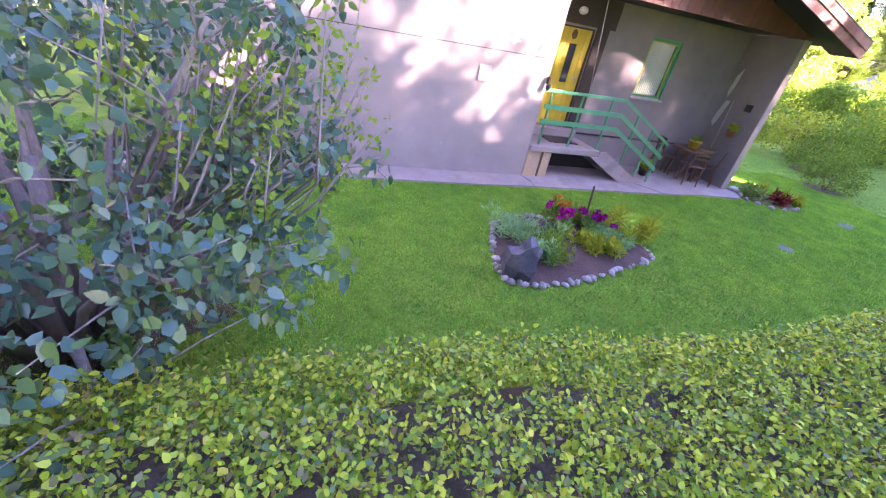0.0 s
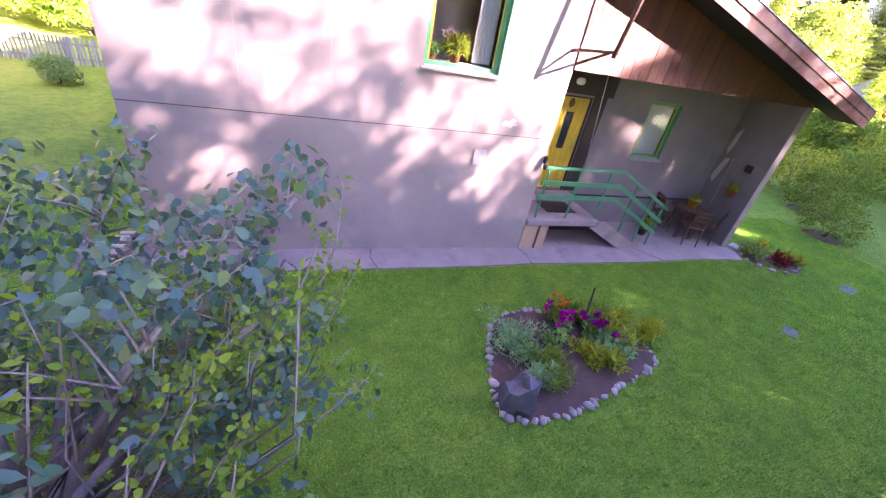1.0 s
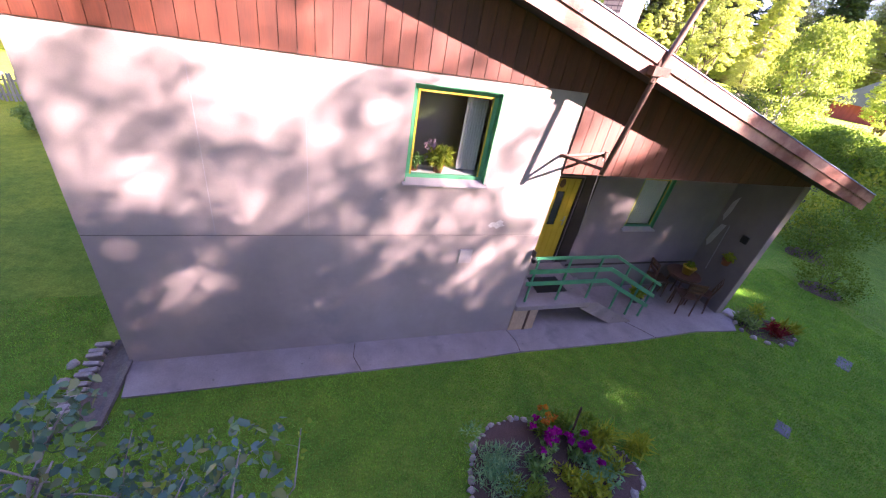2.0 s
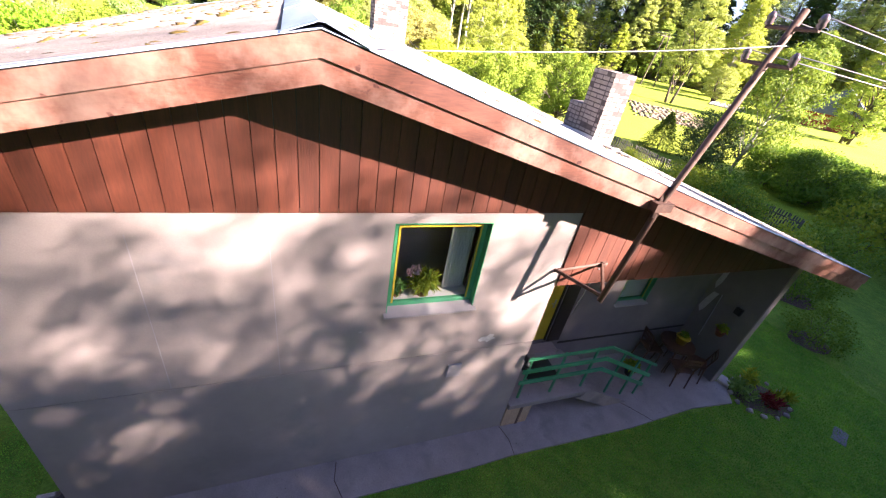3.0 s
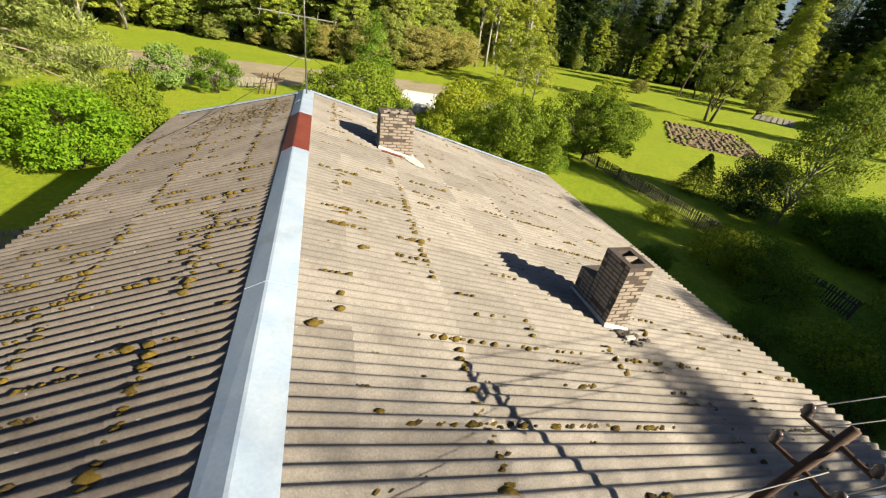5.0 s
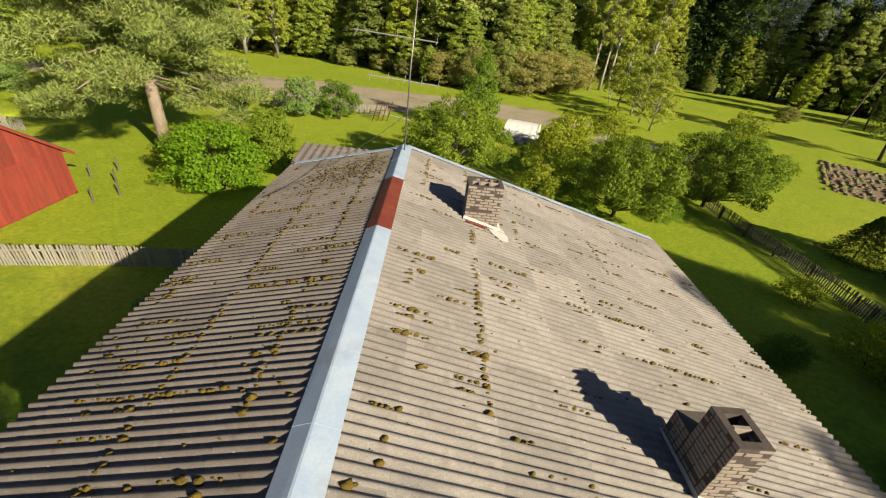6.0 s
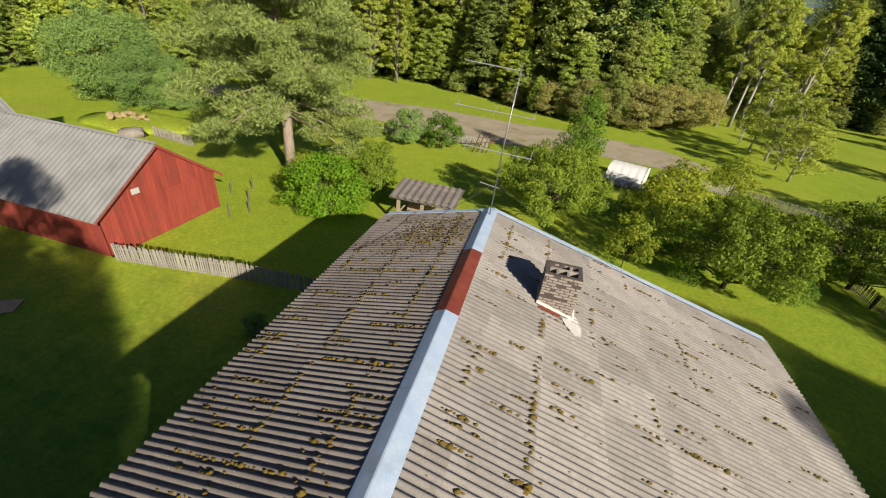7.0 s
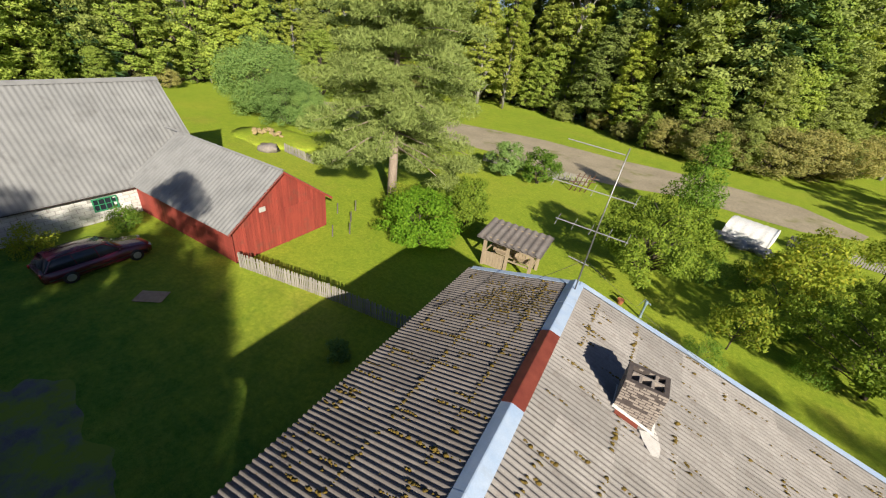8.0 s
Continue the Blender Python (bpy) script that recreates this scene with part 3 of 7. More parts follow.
def pine(name, label, height, spread, bare, n, leaf, seed, group="", trunk_r=0.3, limbs=62, open_to=None):
    """A pine: bare orange trunk, long limbs, needle tufts in flat clouds."""
    r = np.random.default_rng(seed)
    ob = thing(name, label, "tree", group=group)
    g = Geo()
    k = 7
    tp = [(0.35 * math.sin(i * 0.9) * i / k, 0.25 * math.cos(i * 1.3) * i / k, (height - 0.6) * i / k - 0.05 * (i == 0)) for i in range(k + 1)]
    g.tube(tp, [trunk_r * (1.15 - i / k) + 0.03 for i in range(k + 1)], 10)
    cs, rs = [], []
    for i in range(limbs):
        u = (i + 0.5) / limbs
        z = bare + (height - bare) * u
        wide = spread * (1 - 0.62 * u ** 1.8) * (0.55 + 0.55 * r.random())
        a = i * 2.39996 + r.normal() * 0.3
        if open_to is not None and u < 0.20 and math.cos(a - radians(open_to)) > 0.80:
            continue
        e = Vector((wide * math.cos(a), wide * math.sin(a), z + wide * 0.02 - 0.5 * (1 - u) - wide * 0.34 * max(0.0, 1 - 1.6 * u) ** 1.5))
        t = z / height * k
        j = min(k - 1, int(t))
        b = Vector(tp[j]).lerp(Vector(tp[j + 1]), t - j)
        mid = b.lerp(e, 0.5) + Vector((0, 0, 0.25))
        lr = 0.085 * (1 - 0.6 * u)
        g.tube([b, mid, e], [lr, lr * 0.65, lr * 0.25], 5)
        for s in (0.28, 0.45, 0.62, 0.78, 0.92, 1.02):
            c = b.lerp(e, s) + Vector((r.normal() * 0.42, r.normal() * 0.42, 0.15 + r.normal() * 0.3))
            q = 0.42 + 0.5 * r.random() * (0.6 + 0.6 * s)
            cs.append(tuple(c))
            rs.append((q * 1.3, q * 1.3, q * 0.62))
    pts, d = clump_points(cs, rs, n, r)
    v, f = leaves(pts, leaf, r, up=0.2, narrow=0.17, out=d * 0.5 + np.array([0, 0, 0.35]), face=d * 0.7 + np.array([0, 0, 0.3]))
    part("trunk", g, M["bark_pine"], ob, smooth=True)
    part("crown", raw_mesh("crown", v, f, M["needle_pine"]), None, ob)
    return ob


def put(ob, x, y, z=0.0, rz=0.0, scale=1.0):
    ob.matrix_basis = pose(x, y, z, 0, 0, rz) @ Matrix.Scale(scale, 4)
    return ob


def repeat(ob, x, y, z=0.0, rz=0.0, scale=1.0):
    c = copy_thing(ob, pose(x, y, z, 0, 0, rz))
    c.scale = (scale,) * 3
    return c


# ---- ground ----
g = Geo()
edges = [-1500, -300, -90, -40, -15, -5, 5, 15, 40, 90, 300, 1500]
cols = len(edges)
g.add([(x, y, 0.0) for y in edges for x in edges],
      [(j * cols + i, j * cols + i + 1, (j + 1) * cols + i + 1, (j + 1) * cols + i) for j in range(cols - 1) for i in range(cols - 1)])
solo("ground", g, M["lawn"], "mown green lawn and meadow, patchy", "lawn", "structure")


def sheet(name, poly, z, material, label, category, kind="structure", thick=0.0):
    geo = Geo()
    if thick:
        geo.prism(poly, "z", z, z + thick)
    else:
        geo.add([(x, y, z) for x, y in poly], [tuple(range(len(poly)))])
    return solo(name, geo, material, label, category, kind)


sheet("ploughed_field", [(-62, 43), (-48, 45), (-34, 46.5), (-21, 46.5), (-13.5, 44.8), (-5, 46), (1, 48.3), (7, 47.4), (11.5, 46.8), (16.5, 49), (17.5, 51), (13, 56.5),
                         (7.8, 57.8), (1, 59), (-7, 58.6), (-18.4, 60), (-26, 59), (-40, 56), (-52, 52), (-62, 47)], 0.02, M["field"],
      "strip of dry ploughed brown soil", "field")
sheet("ploughed_plot", [(34.8, 33.4), (36.5, 31.4), (40, 28.4), (41.6, 28.3), (46, 34), (50, 39.5), (48.4, 41.5), (45, 43.8), (43.5, 44), (39.5, 39.5)], 0.02, M["plot"], "ridged plot of dry brown soil in the meadow", "field")

ridges = Geo()
for k in range(15):
    o = -4.7 + 0.66 * k
    for q in range(44):
        t = (q + rnd.random()) / 44
        if noise.noise(Vector((k * 0.9, t * 6.0, 2.0))) < -0.22:
            continue
        x, y = 42.6 + o * 0.80 - 4.9 + 9.4 * t + rnd.gauss(0, 0.10), 36.4 - o * 0.60 - 6.0 + 11.6 * t + rnd.gauss(0, 0.10)
        r = rnd.uniform(0.13, 0.24)
        ridges.blob((x, y, 0.03), (r * 1.3, r * 1.1, r * 0.7), k * 3 + q % 11, 3, 6, 0.35)
solo("soil_ridges", ridges, M["plot"], "earthed-up rows of dry soil in the meadow plot", "soil", "stuff", smooth=True)

# ---- house ----
RX, RZ = -3.14, 5.975            # ridge
SR, SL = 0.269, 0.262           # slopes of the right and left roof planes
Y0, Y1 = -0.63, 12.6            # gable edges of the roof
XR, XL = 6.42, -7.08            # eaves
WL, WR, PX = -6.1, 0.0, 5.5     # main wall corners, inner face of the wing wall
PY = 1.14                       # back wall of the porch


def roof_z(x):
    return RZ - (SR * (x - RX) if x > RX else SL * (RX - x))


house = thing("house", "single-storey grey rendered house with red-brown gable boards and a corrugated roof", "house")


def wall_cells(xs, zs, y0, y1, holes):
    """One connected wall on a grid of x and z lines, open at the cells named in holes."""
    nx, nz = len(xs), len(zs)
    full = {(i, k) for i in range(nx - 1) for k in range(nz - 1)} - set(holes)

    def at(i, k, b):
        return (k * nx + i) * 2 + b
    v = [(x, y, z) for z in zs for x in xs for y in (y0, y1)]
    f = []
    for i, k in full:
        f.append((at(i, k, 0), at(i + 1, k, 0), at(i + 1, k + 1, 0), at(i, k + 1, 0)))
        f.append((at(i, k, 1), at(i, k + 1, 1), at(i + 1, k + 1, 1), at(i + 1, k, 1)))
        for di, dk, a, b in ((-1, 0, (i, k), (i, k + 1)), (1, 0, (i + 1, k), (i + 1, k + 1)), (0, -1, (i, k), (i + 1, k)), (0, 1, (i, k + 1), (i + 1, k + 1))):
            if (i + di, k + dk) not in full:
                f.append((at(*a, 0), at(*b, 0), at(*b, 1), at(*a, 1)))
    return Geo().add(v, f)


# front wall, with its window opening; thick render above and below a joint line
JZ = 2.19
WX0, WX1, WZ0, WZ1 = -2.37, -1.21, 3.04, 4.285
w = Geo()
w.box(WL, WR, 0, 0.32, -0.3, JZ - 0.008)
front = part("front_wall", w, M["stucco"], house)
w = wall_cells([WL, WX0, WX1, WR], [JZ + 0.008, WZ0, WZ1, 4.46], -0.004, 0.32, [(1, 1)])
part("upper_front_wall", w, M["stucco"], house)
part("wall_joint", Geo().box(WL + 0.002, WR - 0.002, 0.008, 0.3, JZ - 0.008, JZ + 0.008), M["mortar"], house, "dark groove across the render")
# faint vertical render joints
for x in (-3.59, -4.71):
    part("render_joint", Geo().box(x - 0.004, x + 0.004, -0.0055, 0.0, JZ + 0.02, 4.2), M["stucco_pale"], house)
w = Geo().box(WL, WL + 0.3, 0.32, 12.2, -0.3, 4.9)
part("side_wall", w, M["stucco"], house)
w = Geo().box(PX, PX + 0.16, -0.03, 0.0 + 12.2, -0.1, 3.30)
part("wing_wall", w, M["stucco_shaded"], house, "grey rendered wing wall, shade in its colour")
part("wing_wall_edge", Geo().box(PX - 0.004, PX + 0.17, -0.05, -0.03, -0.1, 3.3), M["stucco"], house, "grey edge of the wing wall")
part("back_wall", Geo().box(WL, PX + 0.16, 12.0, 12.3, -0.3, 3.6), M["stucco"], house)
part("rear_gable", Geo().prism([(WL, 3.6), (PX + 0.16, 3.6), (PX + 0.16, roof_z(PX) - 0.3), (RX, RZ - 0.3), (WL, roof_z(WL) - 0.3)], "y", 12.05, 12.25), M["siding"], house)
# porch recess: back wall with window and door openings, left return wall
DX0, DX1, DZ0, DZ1 = 0.55, 1.41, 0.83, 2.78
VX0, VX1, VZ0, VZ1 = 2.86, 3.70, 1.66, 2.88
# recess walls take the darkened render, so their shade is partly painted
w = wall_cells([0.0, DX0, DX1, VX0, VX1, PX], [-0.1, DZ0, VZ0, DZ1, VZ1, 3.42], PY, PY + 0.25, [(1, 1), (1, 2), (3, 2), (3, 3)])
part("porch_back_wall", w, M["stucco_shaded"], house, "grey rendered porch wall, shade in its colour")
part("return_wall", Geo().box(-0.3, -0.002, 0.32, PY + 0.25, -0.1, 3.42), M["stucco_shaded"], house)
part("porch_plinth_line", Geo().box(1.75, PX - 0.01, PY - 0.02, PY - 0.003, 0.70, 0.74), M["brown_dark"], house)
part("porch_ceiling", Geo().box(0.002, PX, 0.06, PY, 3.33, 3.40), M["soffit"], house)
part("overdoor_panel", Geo().box(0.0, 1.85, PY - 0.03, PY - 0.004, DZ1 + 0.04, 3.32), M["brown_dark"], house)
part("door_side_panel", Geo().box(DX1 + 0.02, 1.72, PY - 0.035, PY - 0.004, DZ0, DZ1 + 0.04), M["brown_dark"], house, "dark brown panel beside the door")
# rooms behind the openings
def room_shell(x0, x1, y0, y1, z0, z1):
    """Five inner faces of a room, open towards the front wall."""
    v = [(x, y, z) for z in (z0, z1) for y in (y0, y1) for x in (x0, x1)]
    return Geo().add(v, [(0, 2, 3, 1), (4, 5, 7, 6), (2, 6, 7, 3), (0, 4, 6, 2), (1, 3, 7, 5)])


part("inner_room", room_shell(WX0 - 0.5, WX1 + 0.5, 0.33, 1.15, 1.7, 4.2), M["room"], house, "plain papered room behind the window")
part("inner_room", room_shell(2.6, 4.1, PY + 0.26, PY + 0.8, 0.9, 3.2), M["room"], house, "plain papered room behind the porch window")


def plate_window(prefix, x0, x1, z0, z1, y, depth, fw, casing, sill_label):
    """A window of frame bars, a pane and a sill, set into the wall at y."""
    fr = Geo()
    yi0, yi1 = y + depth, y + depth + 0.06
    fr.box(x0, x1, yi0, yi1, z1 - fw, z1)
    fr.box(x0, x1, yi0, yi1, z0, z0 + fw)
    fr.box(x0, x0 + fw, yi0, yi1, z0 + fw, z1 - fw)
    fr.box(x1 - fw, x1, yi0, yi1, z0 + fw, z1 - fw)
    win = part(prefix, fr, M["green_paint"], house, "green painted window frame", bevel=0.004)
    rev = Geo()
    c = 0.012
    rev.box(x0 + 0.002, x0 + c, y - 0.002, yi0, z0, z1)
    rev.box(x1 - c, x1 - 0.002, y - 0.002, yi0, z0, z1)
    rev.box(x0 + c, x1 - c, y - 0.002, yi0, z1 - c, z1 - 0.002)
    part("reveal", rev, M[casing], win)
    lip = Geo()
    e = 0.022
    lip.box(x0 + fw, x1 - fw, yi0 - 0.008, yi0 - 0.001, z1 - fw - e, z1 - fw)
    lip.box(x0 + fw, x0 + fw + e, yi0 - 0.008, yi0 - 0.001, z0 + fw, z1 - fw - e)
    lip.box(x1 - fw - e, x1 - fw, yi0 - 0.008, yi0 - 0.001, z0 + fw, z1 - fw - e)
    part("inner_bead", lip, M["yellow_paint"], win, "thin yellow bead")
    pane = part("pane", Geo().box(x0 + fw, x1 - fw, yi0 + 0.025, yi0 + 0.031, z0 + fw, z1 - fw), M["glass"], win)
    pane.visible_shadow = False
    sl = Geo().prism([(y - 0.07, z0 - 0.035), (y - 0.07, z0 - 0.015), (yi0, z0 + 0.025), (yi0, z0 - 0.03)], "x", x0 - 0.03, x1 + 0.03)
    part("sill", sl, M["stucco_pale"], win, sill_label)
    return win


main_window = plate_window("window", WX0, WX1, WZ0, WZ1, -0.004, 0.10, 0.075, "green_paint", "pale sheet-metal sill")
porch_window = plate_window("window", VX0, VX1, VZ0, VZ1, PY, 0.06, 0.07, "green_paint", "pale sill")
cg = Geo()
ripple = []
for i in range(41):
    x = WX1 - 0.36 + 0.30 * i / 40
    ripple.append((x, 0.30 + 0.018 * math.sin(i * 1.25)))
cg.prism(ripple + [(x, y + 0.004) for x, y in reversed(ripple)], "z", WZ0 + 0.1, WZ1 - 0.08)
part("curtain", cg, M["curtain"], main_window, "pale net curtain drawn to one side")
cg = Geo()
ripple = [(VX0 + 0.05 + 0.72 * i / 60, PY + 0.118 + 0.010 * math.sin(i * 1.4)) for i in range(61)]
cg.prism(ripple + [(x, y + 0.004) for x, y in reversed(ripple)], "z", VZ0 + 0.08, VZ1 - 0.06)
part("curtain", cg, M["curtain"], porch_window, "pale net curtain")

# yellow front door
prof = [(DX0 + 0.03, PY + 0.07)]
for i in range(6):
    a = DX0 + 0.03 + (DX1 - DX0 - 0.06) * i / 6
    b = DX0 + 0.03 + (DX1 - DX0 - 0.06) * (i + 1) / 6
    prof += [(a + 0.001, PY + 0.04), (a + 0.005, PY + 0.03), (b - 0.005, PY + 0.03), (b - 0.001, PY + 0.04)]
prof.append((DX1 - 0.03, PY + 0.07))
dg = Geo().prism(prof, "z", DZ0 + 0.02, DZ1 - 0.03)
door = part("door", dg, M["yellow_paint"], house, "yellow boarded front door with a narrow dark pane")
fr = Geo().box(DX0, DX0 + 0.03, PY + 0.0, PY + 0.12, DZ0, DZ1).box(DX1 - 0.03, DX1, PY + 0.0, PY + 0.12, DZ0, DZ1).box(DX0 + 0.03, DX1 - 0.03, PY, PY + 0.12, DZ1 - 0.03, DZ1)
part("door_frame", fr, M["brown_dark"], door)
part("door_pane", Geo().box(0.93, 1.09, PY + 0.018, PY + 0.03, 1.74, 2.47), M["car_glass"], door, "narrow dark glass strip")
hg = Geo().box(1.28, 1.31, PY + 0.015, PY + 0.03, 1.72, 1.92).tube([(1.295, PY + 0.0, 1.85), (1.20, PY - 0.01, 1.85)], [0.011, 0.010], 8)
part("door_handle", hg, M["steel"], door, "steel lever handle")
part("number_plaque", Geo().lathe([(0.001, 0.0), (0.06, 0.0), (0.065, 0.006), (0.001, 0.012)], 16), M["wood"], door, "oval plaque on the door")
plq = door.children[-1]
plq.matrix_basis = pose(0.98, PY + 0.026, 2.64, 90, 0, 0) @ Matrix.Diagonal((1, 1.4, 1, 1))

# gable boards above the front wall and above the porch
pitch = 0.176


def board(x0, x1, zb, y):
    zt0, zt1 = roof_z(x0) - 0.16, roof_z(x1) - 0.16
    poly = [(x0 + 0.004, zb), (x1 - 0.004, zb)]
    if x0 < RX < x1:
        poly += [(x1 - 0.004, zt1), (RX, RZ - 0.16), (x0 + 0.004, zt0)]
    else:
        poly += [(x1 - 0.004, zt1), (x0 + 0.004, zt0)]
    return Geo().prism(poly, "y", y - 0.022 - 0.004 * rnd.random(), y)


gable_back = Geo().prism([(WL - 0.3, 4.44), (WR, 4.44), (WR, 3.36), (PX + 0.16, 3.36), (PX + 0.16, roof_z(PX) - 0.2), (RX, RZ - 0.2), (WL - 0.3, roof_z(WL - 0.3) - 0.2)], "y", 0.0, 0.05)
gable = part("gable", gable_back, M["brown_dark"], house, "gable closed with upright red-brown boards")
x = WL - 0.02
while x < WR - 0.02:
    part("board", board(x, min(x + pitch, WR), 4.425, -0.006), M["siding"], gable)
    x += pitch
x = WR + 0.002
while x < PX + 0.15:
    part("board", board(x, min(x + pitch, PX + 0.16), 3.29, -0.006), M["siding"], gable)
    x += pitch


# roof: deck, soffit, fascia, sheets, ridge cap
def slab(x0, x1, y0, y1, top, thick):
    """A sloping slab below the roof plane between two x."""
    za, zb = roof_z(x0) - top, roof_z(x1) - top
    return Geo().prism([(x0, za), (x1, zb), (x1, zb - thick), (x0, za - thick)], "y", y0, y1)


dk = slab(RX, XR - 0.06, Y0 + 0.04, Y1 - 0.04, 0.10, 0.04)
d2 = slab(XL + 0.06, RX, Y0 + 0.04, Y1 - 0.04, 0.10, 0.04)
dk.add(d2.v, d2.f)
roof = part("roof", dk, M["soffit"], house, "weathered corrugated fibre-cement roof with moss")
for (xa, xb) in ((RX, XR - 0.03), (XL + 0.03, RX)):
    for k, (t0, t1, yo) in enumerate(((-0.028, 0.125, -0.022), (0.128, 0.285, 0.0))):
        za, zb = roof_z(xa), roof_z(xb)
        f = Geo().prism([(xa, za - t0), (xb, zb - t0), (xb, zb - t1), (xa, za - t1)], "y", Y0 + yo, Y0 + yo + 0.028)
        part("fascia_board", f, M["fascia"], house, "worn red-brown fascia board")
        f = Geo().prism([(xa, za - t0), (xb, zb - t0), (xb, zb - t1), (xa, za - t1)], "y", Y1 - yo - 0.028, Y1 - yo)
        part("fascia_board", f, M["fascia"], house)
        if k == 0:
            f = Geo().prism([(xa, za + 0.045), (xb, zb + 0.045), (xb, zb + 0.037), (xa, za + 0.037)], "y", Y0 - 0.035, Y0 + 0.17)
            part("verge_flashing", f, M["zinc"], roof, "galvanised verge strip tinted with sky blue")
            f = Geo().prism([(xa, za + 0.072), (xb, zb + 0.072), (xb, zb + 0.060), (xa, za + 0.060)], "y", Y1 - 0.17, Y1 + 0.06)
            part("verge_flashing", f, M["zinc"], roof)
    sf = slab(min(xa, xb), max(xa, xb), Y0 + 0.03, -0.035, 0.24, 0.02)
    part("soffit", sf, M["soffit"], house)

WAVE = 0.141


def corrugated(length, waves, segs=6, thick=0.008, amp=0.029):
    """A corrugated sheet: length along local x (down the slope), waves along y."""
    n = waves * segs + 1

    def line(lx, dz):
        return [(lx, i * WAVE / segs, amp * math.sin(2 * math.pi * i / segs) + dz) for i in range(n)]
    e = 0.01
    v = line(0, 0) + line(e, 0) + line(length - e, 0) + line(length, 0) + line(length, -thick) + line(length - e, -thick) + line(e, -thick) + line(0, -thick)
    f, smooth = [], []
    for k in range(8):
        a, b = k * n, (k + 1) % 8 * n
        for i in range(n - 1):
            f.append((a + i, b + i, b + i + 1, a + i + 1))
            smooth.append(k in (1, 5))
    me = bpy.data.meshes.new("sheet")
    me.from_pydata(v, [], f)
    me.polygons.foreach_set("use_smooth", smooth)
    return me


angR, angL = math.atan(SR), math.atan(SL)
ROWS_R = [-3.12, -2.4, -1.1, 0.2, 1.5, 2.8, 4.1, 5.4, XR]
ROWS_L = [-3.28, -4.1, -5.4, -6.7, XL - 0.02]


def sheet_mesh(row, length, matname, waves):
    me = corrugated(length, waves)
    me.materials.append(M[matname])
    return me


# left slope turns from the sun; its shade is put into slate_dark
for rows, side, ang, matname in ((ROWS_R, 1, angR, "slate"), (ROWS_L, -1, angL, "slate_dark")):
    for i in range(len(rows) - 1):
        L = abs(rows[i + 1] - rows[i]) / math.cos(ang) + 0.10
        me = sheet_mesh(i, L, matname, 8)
        last = sheet_mesh(i, L, matname, 6)
        y = Y0 + 0.03
        j = 0
        while y < Y1 - 0.5:
            use = me if y + 8 * WAVE < Y1 + 0.02 else last
            s = part("roof_sheet", use, None, roof)
            xs = rows[i]
            rot = Matrix.Rotation(-ang if side < 0 else ang, 4, 'Y')
            lift = 0.010 + 0.003 * rnd.random()
            m = Matrix.Translation((xs, y, roof_z(xs) + lift + 0.004))
            if side > 0:
                s.matrix_basis = m @ rot @ Matrix.Rotation(0.007 - 0.003 * rnd.random(), 4, 'Y').inverted()
            else:
                s.matrix_basis = m @ rot @ Matrix.Rotation(-0.007 + 0.003 * rnd.random(), 4, 'Y').inverted() @ Matrix.Diagonal((-1, 1, 1, 1))
            y += 8 * WAVE
            j += 1

# ridge cap: folded sheet in lengths, one of them red
def ridge_piece(y0, y1, lift, left=0.235, right=0.30):
    """A folded length of ridge sheet; the ridge drifts slightly along the house."""
    v = []
    for y in (y0, y1):
        c = RX - 0.0135 * (y - Y0)
        a = [(c - left, roof_z(c - left) + 0.052 + lift), (c - 0.015, RZ + 0.08 + lift), (c + 0.015, RZ + 0.08 + lift), (c + right, roof_z(c + right) + 0.052 + lift)]
        v += [(x, y, z) for x, z in a] + [(x, y, z - 0.006) for x, z in reversed(a)]
    return Geo().add(v, [(0, 1, 2, 3, 4, 5, 6, 7), (15, 14, 13, 12, 11, 10, 9, 8)] + [(i, i + 8, (i + 1) % 8 + 8, (i + 1) % 8) for i in range(8)])


for y0, y1, mt, lb, lf in ((Y0 - 0.05, 2.2, "zinc", "", 0.0), (2.15, 4.5, "zinc", "", 0.004), (4.45, 6.75, "zinc", "", 0.0), (6.7, 9.55, "red_sheet", "rusty red ridge sheet", 0.007),
                           (9.5, 11.2, "zinc", "dulled grey ridge sheet", 0.0), (11.15, Y1 + 0.05, "zinc", "", 0.004)):
    part("ridge_cap", ridge_piece(y0, y1, lf), M[mt], roof, lb or "galvanised ridge cap")


# moss cushions along the laps and joints
def moss_mesh(seed, mt):
    return Geo().blob((0, 0, 0), (1.0, 0.75, 0.5), seed, 4, 7, 0.3).mesh("moss", M[mt], True)


